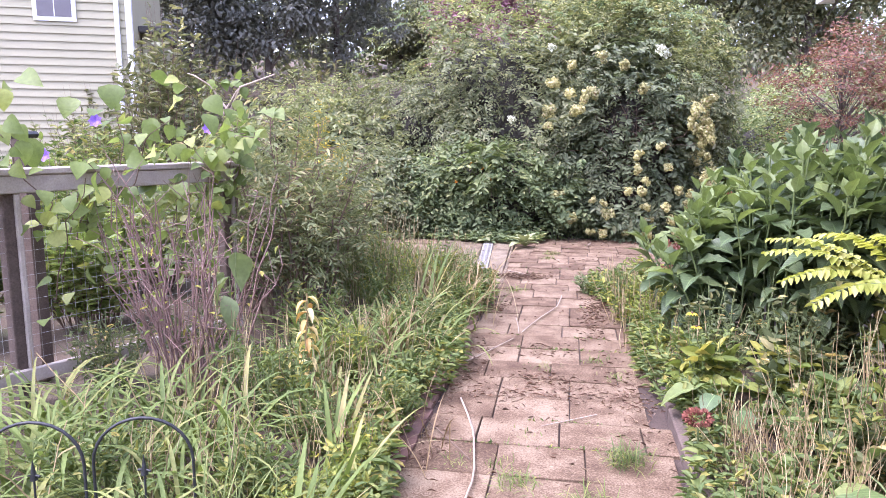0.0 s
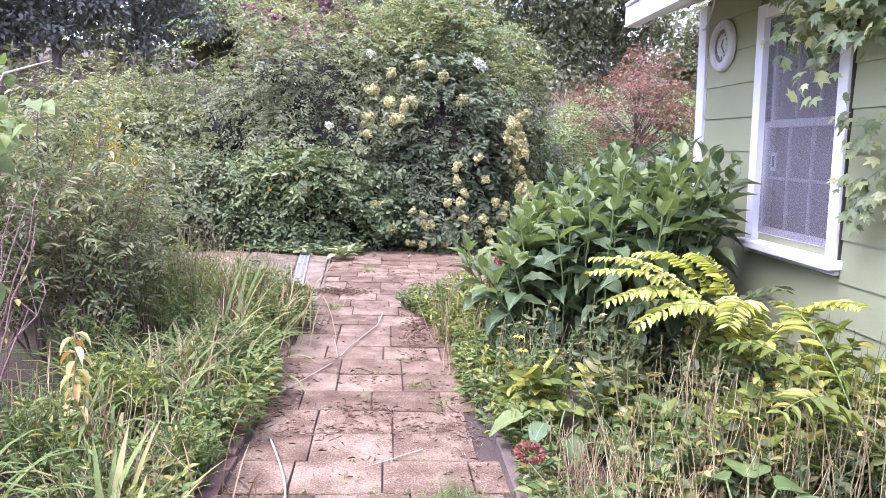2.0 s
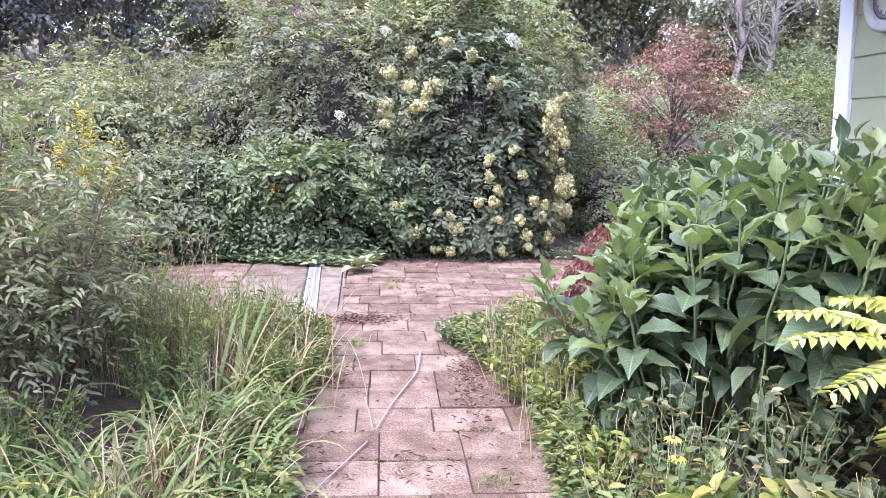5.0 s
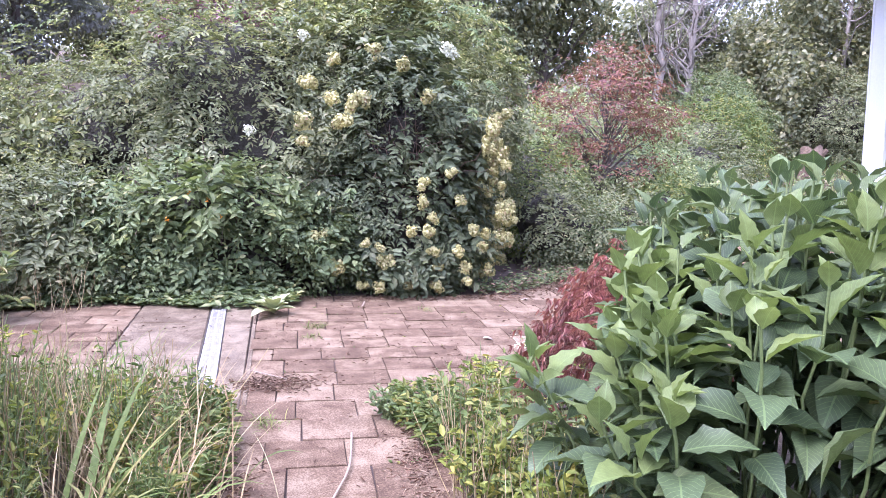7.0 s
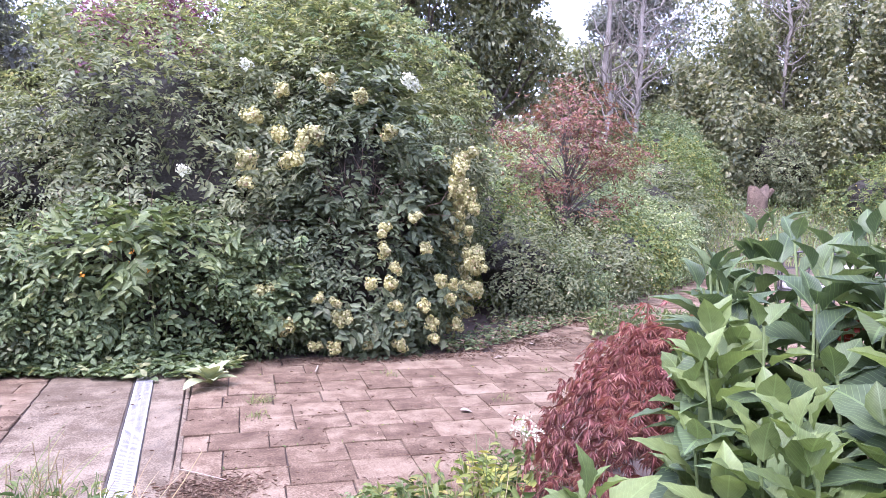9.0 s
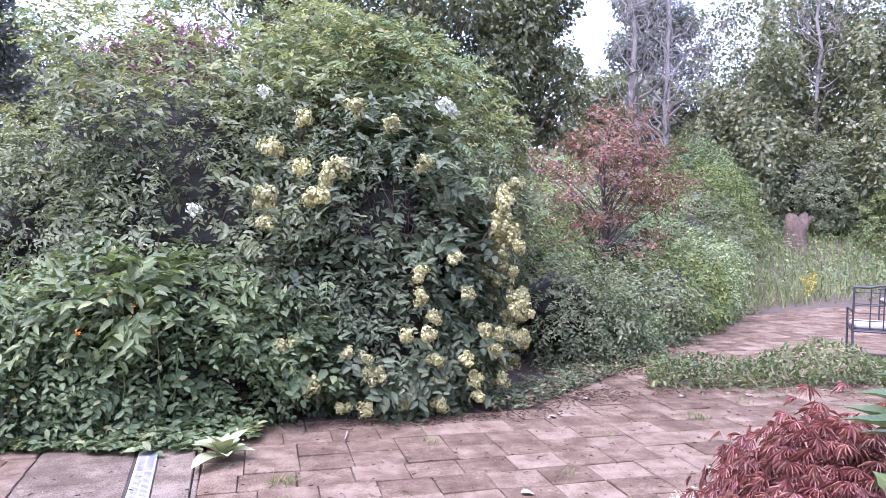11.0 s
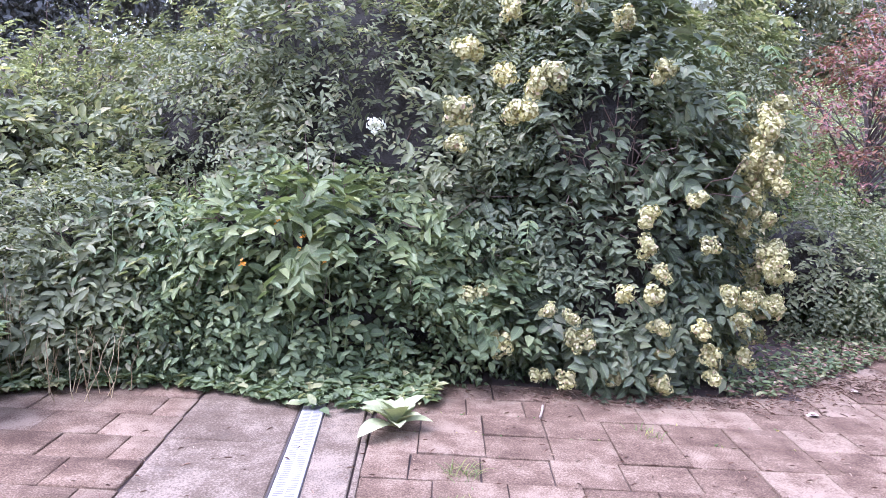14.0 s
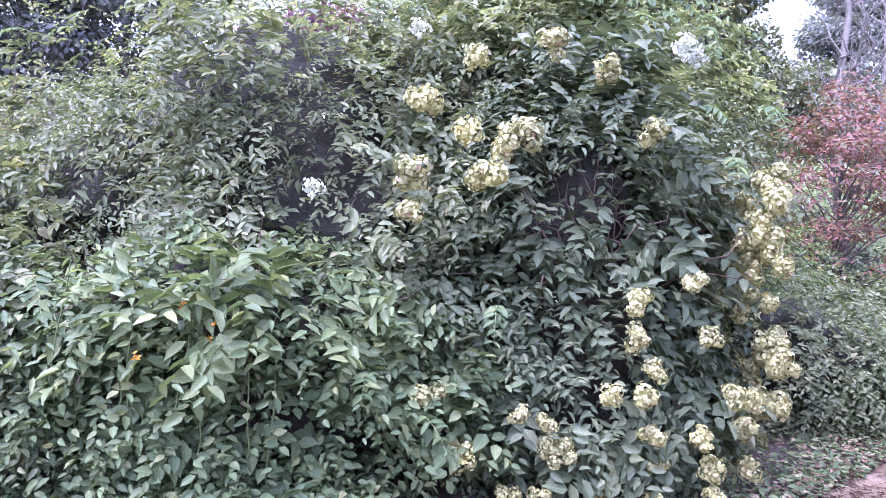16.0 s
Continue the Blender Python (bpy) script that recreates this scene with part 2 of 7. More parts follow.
M["pale"] = plain_mat("bleached_stick", [(0.3, (0.24, 0.185, 0.14)), (0.7, (0.42, 0.345, 0.275))], 14, 90, 0.85)
M["bark"] = plain_mat("bark", [(0.3, (0.07, 0.055, 0.045)), (0.7, (0.16, 0.13, 0.11))], 6, 30, 0.95, 0.8, 0.03)
M["greybark"] = plain_mat("grey_bark", [(0.3, (0.17, 0.145, 0.12)), (0.7, (0.3, 0.265, 0.225))], 3, 24, 0.9, 0.5, 0.02)
M["stump"] = plain_mat("stump_bark", [(0.35, (0.075, 0.052, 0.036)), (0.65, (0.16, 0.112, 0.078))], 6, 22, 0.95, 0.9, 0.04)
# Filler colour for shrub interiors: the shade of their depth, painted dark.
M["core"] = plain_mat("painted_inner_shade", [(0.3, (0.028, 0.026, 0.02)), (0.7, (0.065, 0.056, 0.044))], 9, 60, 0.95, 0.8, 0.03)
M["soil"] = plain_mat("soil", [(0.3, (0.06, 0.045, 0.032)), (0.7, (0.15, 0.11, 0.075))], 5, 60, 0.95, 0.9, 0.02, stain=(1.3, 0.52, (0.08, 0.10, 0.035), 0.7))
M["paver"] = plain_mat("paver", [(0.38, (0.078, 0.049, 0.032)), (0.5, (0.156, 0.106, 0.068)), (0.62, (0.265, 0.2, 0.137))], 5.0, 110, 0.96, 1.0, 0.006, obj_random=0.12, spec=0.15, stain=(1.1, 0.56, (0.135, 0.1, 0.07), 0.45))
M["sand"] = plain_mat("joint_sand", [(0.3, (0.04, 0.028, 0.022)), (0.7, (0.10, 0.07, 0.055))], 10, 120, 0.95, 0.7, 0.006)
M["concrete"] = plain_mat("concrete", [(0.4, (0.084, 0.06, 0.039)), (0.5, (0.142, 0.108, 0.073)), (0.6, (0.24, 0.192, 0.137))], 4.0, 100, 0.95, 0.8, 0.005, obj_random=0.06, spec=0.2, stain=(2.2, 0.55, (0.12, 0.1, 0.078), 0.5))
M["drain"] = plain_mat("drain_plastic", [(0.3, (0.27, 0.26, 0.245)), (0.7, (0.4, 0.385, 0.365))], 6, 80, 0.6, 0.1, 0.001, stain=(11, 0.52, (0.2, 0.17, 0.145), 0.7))
M["dark"] = plain_mat("dark_gap", [(0.3, (0.035, 0.03, 0.025)), (0.7, (0.07, 0.058, 0.048))], 9, 60, 0.9)
M["brick"] = plain_mat("brick", [(0.3, (0.13, 0.07, 0.055)), (0.7, (0.24, 0.145, 0.115))], 8, 110, 0.9, 0.6, 0.005, obj_random=0.4)
M["timber"] = plain_mat("old_timber", [(0.3, (0.07, 0.05, 0.04)), (0.7, (0.17, 0.125, 0.1))], 7, 80, 0.9, 0.7, 0.006, obj_random=0.25)
M["fence"] = plain_mat("weathered_fence_wood", [(0.3, (0.26, 0.22, 0.19)), (0.7, (0.44, 0.38, 0.33))], 7, 90, 0.85, 0.6, 0.004, obj_random=0.2, stain=(4, 0.58, (0.16, 0.13, 0.11), 0.5))
M["siding"] = plain_mat("green_siding_paint", [(0.25, (0.26, 0.275, 0.15)), (0.75, (0.34, 0.35, 0.205))], 1.6, 140, 0.55, 0.15, 0.001, obj_random=0.12, stain=(1.1, 0.6, (0.24, 0.27, 0.14), 0.4))
M["cream"] = plain_mat("cream_siding_paint", [(0.25, (0.33, 0.305, 0.2)), (0.75, (0.41, 0.38, 0.26))], 1.0, 60, 0.6, 0.1, 0.001)
M["trim"] = plain_mat("white_trim_paint", [(0.25, (0.68, 0.67, 0.68)), (0.75, (0.82, 0.81, 0.82))], 3.0, 120, 0.45, 0.15, 0.001, stain=(5, 0.64, (0.5, 0.47, 0.43), 0.4))
M["soffit"] = plain_mat("soffit_paint", [(0.25, (0.5, 0.49, 0.46)), (0.75, (0.64, 0.62, 0.58))], 3.0, 120, 0.6)
M["shingle"] = plain_mat("asphalt_shingle", [(0.3, (0.06, 0.055, 0.055)), (0.7, (0.17, 0.16, 0.155))], 9, 200, 0.95, 0.6, 0.004, obj_random=0.4)
M["screen"] = plain_mat("insect_screen", [(0.3, (0.13, 0.12, 0.13)), (0.7, (0.19, 0.175, 0.19))], 3, 900, 0.6, 0.2, 0.001)
M["muntin"] = plain_mat("grey_muntin", [(0.3, (0.38, 0.38, 0.39)), (0.7, (0.48, 0.48, 0.49))], 4, 60, 0.5)
M["room"] = plain_mat("room_wall", [(0.3, (0.3, 0.29, 0.28)), (0.7, (0.38, 0.37, 0.35))], 3, 60, 0.8)
M["sticker"] = plain_mat("paper_sticker", [(0.3, (0.6, 0.62, 0.64)), (0.7, (0.7, 0.72, 0.74))], 9, 60, 0.7)
M["clock"] = plain_mat("clock_plastic", [(0.3, (0.42, 0.41, 0.39)), (0.7, (0.66, 0.65, 0.62))], 22, 130, 0.6, 0.3, 0.003)
M["clockdark"] = plain_mat("clock_ring", [(0.3, (0.15, 0.14, 0.15)), (0.7, (0.24, 0.23, 0.24))], 14, 90, 0.6)
M["wire"] = plain_mat("black_wire", [(0.3, (0.02, 0.022, 0.024)), (0.7, (0.05, 0.05, 0.055))], 20, 120, 0.5, 0.2, 0.001, 0.3)
M["bronze"] = plain_mat("bronze_chair_paint", [(0.3, (0.05, 0.045, 0.045)), (0.7, (0.10, 0.09, 0.09))], 9, 90, 0.5, 0.2, 0.001, 0.4)
M["cushion"] = plain_mat("cushion_cloth", [(0.3, (0.36, 0.33, 0.29)), (0.7, (0.48, 0.44, 0.4))], 5, 200, 0.9, 0.4, 0.002)
M["cable"] = plain_mat("cable_grey", [(0.3, (0.4, 0.4, 0.39)), (0.7, (0.55, 0.55, 0.53))], 9, 90, 0.6)
M["wiregrey"] = plain_mat("galvanised_wire", [(0.3, (0.3, 0.3, 0.29)), (0.7, (0.42, 0.42, 0.41))], 20, 120, 0.5, 0, 0, 0.5)
M["slot"] = plain_mat("drain_slot", [(0.3, (0.13, 0.125, 0.12)), (0.7, (0.19, 0.185, 0.18))], 9, 60, 0.8)
M["bluepot"] = plain_mat("dark_blue_seat", [(0.3, (0.03, 0.035, 0.06)), (0.7, (0.06, 0.065, 0.1))], 9, 90, 0.5)
gm, gnt, gn, gl, gp = nodes_of("window_glass")
gg, gt, gx = gn.new("ShaderNodeBsdfGlossy"), gn.new("ShaderNodeBsdfTransparent"), gn.new("ShaderNodeMixShader")
gg.inputs["Roughness"].default_value = 0.03
gx.inputs[0].default_value = 0.22
gl.new(gt.outputs[0], gx.inputs[1]), gl.new(gg.outputs[0], gx.inputs[2]), gl.new(gx.outputs[0], gn["Material Output"].inputs[0])
M["glass"] = gm
sm, snt, sn, sl_, sp = nodes_of("window_screen")
st, sx = sn.new("ShaderNodeBsdfTransparent"), sn.new("ShaderNodeMixShader")
sp.inputs["Base Color"].default_value, sp.inputs["Roughness"].default_value = (0.22, 0.2, 0.22, 1), 0.7
sx.inputs[0].default_value = 0.38
sl_.new(st.outputs[0], sx.inputs[1]), sl_.new(sp.outputs[0], sx.inputs[2]), sl_.new(sx.outputs[0], sn["Material Output"].inputs[0])
M["mesh"] = sm

# ---- building helpers ----
rng = np.random.default_rng(7)


def mesh_np(name, verts, faces, mat, uv=None, smooth=False):
    """A mesh from arrays; faces is one array of equal-sided faces or a list of such arrays."""
    groups = faces if isinstance(faces, list) else [faces]
    me = bpy.data.meshes.new(name)
    me.vertices.add(len(verts))
    me.vertices.foreach_set("co", np.asarray(verts, np.float32).ravel())
    idx = np.concatenate([g.ravel() for g in groups]).astype(np.int32)
    tot = np.concatenate([np.full(len(g), g.shape[1], np.int32) for g in groups])
    me.loops.add(len(idx))
    me.loops.foreach_set("vertex_index", idx)
    me.polygons.add(len(tot))
    me.polygons.foreach_set("loop_start", np.concatenate([[0], np.cumsum(tot)[:-1]]).astype(np.int32))
    me.polygons.foreach_set("loop_total", tot)
    if uv is not None:
        lay = me.uv_layers.new(name="UVMap")
        lay.data.foreach_set("uv", np.asarray(uv, np.float32)[idx].ravel())
    me.update(calc_edges=True)
    if smooth:
        me.polygons.foreach_set("use_smooth", np.ones(len(tot), bool))
    me.materials.append(mat)
    return me


def put(name, me, parent=None, label="", m=None):
    ob = new(name, me)
    if m is not None:
        ob.matrix_basis = m
    if parent is not None:
        ob.parent = parent
    if label:
        ob["label"] = label
    return ob


def part(name, bm, material, parent=None, label=""):
    me = bpy.data.meshes.new(name)
    bm.to_mesh(me)
    bm.free()
    me.materials.append(material)
    return put(name, me, parent, label)


def thing(name, x, y, z, label, category, group="", kind=""):
    ob = new(name)
    ob.empty_display_size = 0.1
    ob.matrix_basis = pose(x, y, z)
    return tagged(ob, label, category, group, kind)


def box_bm(x0, x1, y0, y1, z0, z1, bevel=0.0):
    bm = bmesh.new()
    bmesh.ops.create_cube(bm, size=1)
    for v in bm.verts:
        v.co = Vector(((x0, x1)[v.co.x > 0], (y0, y1)[v.co.y > 0], (z0, z1)[v.co.z > 0]))
    if bevel:
        bmesh.ops.bevel(bm, geom=bm.edges[:], offset=bevel, segments=1, affect="EDGES")
    return bm


def unit(v):
    return v / np.maximum(np.linalg.norm(v, axis=-1, keepdims=True), 1e-9)


def bumpy(p, s, seed=0.0):
    """Smooth noise of about -1 to 1 at places p, with features of about 1/s metres."""
    x, y, z = p[..., 0] * s + seed, p[..., 1] * s - seed * 1.7, p[..., 2] * s + seed * 0.6
    return (np.sin(x * 2.1 + 1.3 * np.sin(y * 1.7)) + np.sin(y * 2.3 + 1.1 * np.sin(z * 1.9 + 0.5)) + np.sin(z * 2.7 + 1.2 * np.sin(x * 1.5 + 1.0)) + 0.6 * np.sin(x * 4.7 + y * 3.9 - z * 4.3)) / 3.0


# leaf shapes: points along +y, one metre long and wide, with faces
def blade_shape(prof, fold=0.12, droop=0.12, wave=0.0):
    """A leaf with the half widths prof along it; three points a row, folded on its midrib and drooping to its tip."""
    v, uv, f = [], [], []
    n = len(prof)
    for i, w in enumerate(prof):
        s = i / (n - 1)
        z = -droop * s * s * 1.6 + droop * s * 0.6
        ripple = wave * (1 if i % 2 else -1)
        for k in (-1, 0, 1):
            v.append((k * w * 0.5, s, z + (abs(k) * w * fold) + (ripple * abs(k) * w)))
            uv.append((0.5 + k * w * 0.5, s))
    for i in range(n - 1):
        a = 3 * i
        f += [(a, a + 1, a + 4, a + 3), (a + 1, a + 2, a + 5, a + 4)]
    return np.array(v), np.array(f), np.array(uv)


def lobed_shape(angles, lengths, notch=0.32):
    """A flat lobed leaf: pointed lobes at the angles round the stalk's end, notches between them."""
    v, c = [(0, 0, 0)], np.array([0, 0.3])
    for i, (a, le) in enumerate(zip(angles, lengths)):
        v.append((*(c + le * np.array([math.sin(a), math.cos(a)])), -0.1 * le))
        if i + 1 < len(angles):
            m = (a + angles[i + 1]) / 2
            v.append((*(c + notch * np.array([math.sin(m), math.cos(m)])), 0.06))
    v = np.array(v, float)
    f = np.array([(0, i + 1, i) for i in range(1, len(v) - 1)])
    return v, f, v[:, :2] * np.array([0.5, 1.0]) + np.array([0.5, 0])


PALMATE = lobed_shape((-1.9, -0.95, 0.0, 0.95, 1.9), (0.42, 0.6, 0.7, 0.6, 0.42))
DIAMOND = (np.array([(0, 0, 0), (-0.5, 0.45, 0.12), (0, 1, -0.08), (0.5, 0.45, 0.12)]), np.array([(0, 3, 2), (0, 2, 1)]), np.array([(0.5, 0), (0, 0.45), (0.5, 1), (1, 0.45)]))
OVAL = (np.array([(0, 0, 0), (-0.42, 0.28, 0.1), (-0.36, 0.66, 0.07), (0, 1, -0.12), (0.36, 0.66, 0.07), (0.42, 0.28, 0.1)]), np.array([(0, 5, 4, 3), (0, 3, 2, 1)]), np.array([(0.5, 0), (0.08, 0.28), (0.14, 0.66), (0.5, 1), (0.86, 0.66), (0.92, 0.28)]))
BIGLEAF = blade_shape([0.04, 0.42, 0.78, 0.96, 1.0, 0.88, 0.62, 0.3, 0.02], 0.16, 0.3, 0.02)
HEART = blade_shape([0.3, 0.95, 1.0, 0.8, 0.45, 0.03], 0.1, 0.25)


def scatter(shape, at, along, up, length, width):
    """Leaves of one shape at many places: arrays of verts, faces and uv."""
    tv, tf, tuv = shape
    n = len(at)
    y = unit(along)
    x = unit(np.cross(y, up))
    z = np.cross(x, y)
    length, width = np.broadcast_to(length, n), np.broadcast_to(width, n)
    v = at[:, None, :] + x[:, None, :] * (tv[None, :, 0:1] * width[:, None, None]) + y[:, None, :] * (tv[None, :, 1:2] * length[:, None, None]) + z[:, None, :] * (tv[None, :, 2:3] * length[:, None, None])
    f = tf[None] + (np.arange(n) * len(tv))[:, None, None]
    return v.reshape(-1, 3), f.reshape(-1, tf.shape[1]), np.tile(tuv, (n, 1))


def leaves(name, shape, at, along, up, length, width, mat, parent, label=""):
    v, f, uv = scatter(shape, at, along, up, length, width)
    ob = put(name, mesh_np(name, v, f, mat, uv), parent, label)
    if len(at) > 7:
        ob["kind"] = "stuff"
    return ob


def rand_dirs(n):
    return unit(rng.normal(size=(n, 3)))


def sprays(at, out, k, stem, length, width, droop=0.5, jitter=0.35):
    """Shoots at many places with k leaves set to both sides: arrays for scatter()."""
    n = len(at)
    d = unit(out + jitter * rng.normal(size=(n, 3)) + np.array([0, 0, -droop]) * rng.random((n, 1)))
    up0 = unit(np.array([0, 0, 0.9]) + 0.7 * out + 0.35 * rng.normal(size=(n, 3)))
    side = unit(np.cross(d, up0))
    s = (np.arange(k) + 0.5) / k
    base = at[:, None, :] + d[:, None, :] * (s[None, :, None] * stem) + np.array([0, 0, -1.0]) * (s[None, :, None] ** 2 * stem * droop * 0.6)
    sign = np.where(np.arange(k) % 2, 1.0, -1.0)[None, :, None]
    along = unit(d[:, None, :] * 0.65 + side[:, None, :] * sign + 0.25 * rng.normal(size=(n, k, 3)) + np.array([0, 0, -0.25]))
    up = unit(up0[:, None, :] + 0.3 * rng.normal(size=(n, k, 3)))
    sc = (0.7 + 0.6 * rng.random((n, k))) * (1.15 - 0.45 * s[None])
    return base.reshape(-1, 3), along.reshape(-1, 3), up.reshape(-1, 3), (sc * length).ravel(), (sc * width).ravel()


def tube(pts, r0, r1, sides=5):
    pts = np.asarray(pts, float)
    n = len(pts)
    t = unit(np.gradient(pts, axis=0))
    ref = np.array([0.3, 0.2, 1.0]) if abs(t[:, 2]).mean() < 0.8 else np.array([1.0, 0.2, 0.1])
    a = unit(np.cross(t, ref))
    b = np.cross(t, a)
    r = np.linspace(r0, r1, n)[:, None, None]
    th = np.linspace(0, 2 * np.pi, sides, endpoint=False)
    ring = pts[:, None] + r * (a[:, None] * np.cos(th)[None, :, None] + b[:, None] * np.sin(th)[None, :, None])
    i, j = np.meshgrid(np.arange(n - 1), np.arange(sides), indexing="ij")
    f = np.stack([i * sides + j, i * sides + (j + 1) % sides, (i + 1) * sides + (j + 1) % sides, (i + 1) * sides + j], -1).reshape(-1, 4)
    return ring.reshape(-1, 3), f


def tubes(name, lines, mat, parent, label="", sides=5):
    """Many round stems in one mesh; lines: (points, first radius, last radius)."""
    vs, fs, c = [], [], 0
    for pts, r0, r1 in lines:
        v, f = tube(pts, r0, r1, sides)
        vs.append(v), fs.append(f + c)
        c += len(v)
    ob = put(name, mesh_np(name, np.concatenate(vs), np.concatenate(fs), mat, smooth=True), parent, label)
    if len(lines) > 5:
        ob["kind"] = "stuff"
    return ob


def bend(a, b, sag=0.0, n=6, wob=0.0):
    a, b = np.asarray(a, float), np.asarray(b, float)
    s = np.linspace(0, 1, n)[:, None]
    p = a + (b - a) * s + np.array([0, 0, 1.0]) * (4 * s * (1 - s) * sag)
    if wob:
        p[1:-1] += rng.normal(size=(n - 2, 3)) * wob
    return p


def arching(base, az, length, lift, width, sag=1.0, segs=7):
    """Strap leaves that rise and arch over: arrays of verts and faces."""
    n = len(base)
    d = np.stack([np.sin(az), np.cos(az), np.zeros(n)], -1)
    side = np.stack([np.cos(az), -np.sin(az), np.zeros(n)], -1)
    p, ang = base.copy(), lift.copy()
    rows = []
    for i in range(segs + 1):
        s = i / segs
        w = width * (0.75 + 0.6 * s) * (1 - s ** 3) + 0.0008
        rows.append(np.stack([p - side * w[:, None] * 0.5, p + np.array([0, 0, -1.0]) * w[:, None] * 0.18, p + side * w[:, None] * 0.5], 1))
        step = length / segs
        p = p + (d * np.cos(ang)[:, None] + np.array([0, 0, 1.0]) * np.sin(ang)[:, None]) * step[:, None]
        ang = ang - sag * (0.35 + 1.3 * s) * 1.6 / segs
    v = np.stack(rows, 1)
    one = []
    for i in range(segs):
        a = 3 * i
        one += [(a, a + 1, a + 4, a + 3), (a + 1, a + 2, a + 5, a + 4)]
    f = np.array(one)[None] + (np.arange(n) * 3 * (segs + 1))[:, None, None]
    return v.reshape(-1, 3), f.reshape(-1, 4)


def ground_z(x, y):
    """The lie of the land: flat round the paths, rising towards the woods."""
    s = np.maximum(0.0, np.hypot(np.maximum(np.abs(x) - 16, 0), np.maximum(np.asarray(y) - 17.0, 0)))
    return 0.21 * s * s / (s + 3.0)


def strap_clump(name, x, y, n, length, width, mat, label, category, lift=(0.75, 1.45), sag=(0.7, 1.3), spread=0.12, az=None, group=""):
    ob = thing(name, x, y, 0, label, category, group)
    b = np.stack([rng.normal(0, spread, n), rng.normal(0, spread, n), np.full(n, -0.01)], -1)
    a = rng.uniform(0, 2 * np.pi, n) if az is None else rng.normal(az, 0.7, n)
    v, f = arching(b, a, length * rng.uniform(0.6, 1.15, n), rng.uniform(*lift, n), width * rng.uniform(0.7, 1.2, n), rng.uniform(*sag, n)[0])
    tagged(put("foliage", mesh_np("strap_leaves", v, f, mat), ob), kind="stuff")
    if n >= 40 and length > 0.5:
        for _ in range(2):
            q = rng.normal(0, spread, 2)
            tubes("flower_stalk", [(bend((q[0], q[1], -0.02), (q[0] * 2.5, q[1] * 2.5, length * rng.uniform(0.6, 0.85)), 0, 6, 0.01), 0.004, 0.002)], M["dry"], ob, "dry brown flower stalk", 5)
    return ob


def herb(name, x, y, h, spread, n_stems, k, leaf, width, mat, label, category, shape=OVAL, stem_mat=None, group="", kind="", upright=0.8, top=0.35):
    """A bushy plant of many stems with leaves along them."""
    ob = thing(name, x, y, float(ground_z(x, y)), label, category, group, kind)
    lines, at, out = [], [], []
    for i in range(n_stems):
        a, r = rng.uniform(0, 6.283), spread * math.sqrt(rng.random())
        tip = np.array([math.cos(a) * r, math.sin(a) * r, h * (1 - 0.35 * (r / spread) ** 2) * rng.uniform(0.75, 1.05)])
        foot = np.array([tip[0] * (1 - upright), tip[1] * (1 - upright), -0.02])
        p = bend(foot, tip, 0.03, 6, 0.015)
        lines.append((p, 0.004 + 0.002 * h, 0.0015))
        s = rng.random(k) ** 0.7 * (1 - 0.1)
        s = 0.12 + 0.88 * s
        q = foot + (tip - foot) * s[:, None] + rng.normal(size=(k, 3)) * 0.012
        at.append(q)
        o = rng.normal(size=(k, 3))
        o[:, 2] = abs(o[:, 2]) * 0.4 + 0.15
        out.append(unit(o))
    at, out = np.concatenate(at), np.concatenate(out)
    up = unit(np.array([0, 0, 1.0]) + 0.4 * rng.normal(size=at.shape))
    sc = rng.uniform(0.6, 1.25, len(at))
    tubes("stem", lines, stem_mat or M["stem"], ob, sides=4)
    leaves("foliage", shape, at, out, up, leaf * sc, width * sc, mat, ob)
    return ob


def blob_points(blob, n, depth=0.25, rough=0.16, freq=1.1, seed=0.0, front=-1.0, low=0.02):
    """Places in the outer shell of an uneven mound and the ways out of it."""
    c, r = np.array(blob[:3]), np.array(blob[3:6])
    d = rand_dirs(int(n * 2.2))
    d = d[(d[:, 1] < -front) | (rng.random(len(d)) < 0.25)]
    u = 1 + rough * bumpy(d * r, freq, seed) + 0.06 * bumpy(d * r, freq * 3, seed + 3) - depth * rng.random(len(d)) ** 2
    p = c + d * r * u[:, None]
    keep = p[:, 2] > low
    p, d = p[keep][:n], d[keep][:n]
    return p, unit(d / r)


def outside(p, blobs, k=0.8):
    ok = np.ones(len(p), bool)
    for b in blobs:
        ok &= (((p - np.array(b[:3])) / np.array(b[3:6])) ** 2).sum(1) > k * k
    return ok


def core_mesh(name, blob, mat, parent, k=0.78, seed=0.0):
    """A solid filler inside a dense shrub; its dark colour stands in for deep shade."""
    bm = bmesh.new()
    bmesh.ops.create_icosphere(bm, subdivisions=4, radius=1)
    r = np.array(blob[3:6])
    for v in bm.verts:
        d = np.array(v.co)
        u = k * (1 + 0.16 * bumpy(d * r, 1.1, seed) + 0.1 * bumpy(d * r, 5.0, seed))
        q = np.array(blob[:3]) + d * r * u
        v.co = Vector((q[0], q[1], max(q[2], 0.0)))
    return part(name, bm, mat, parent)


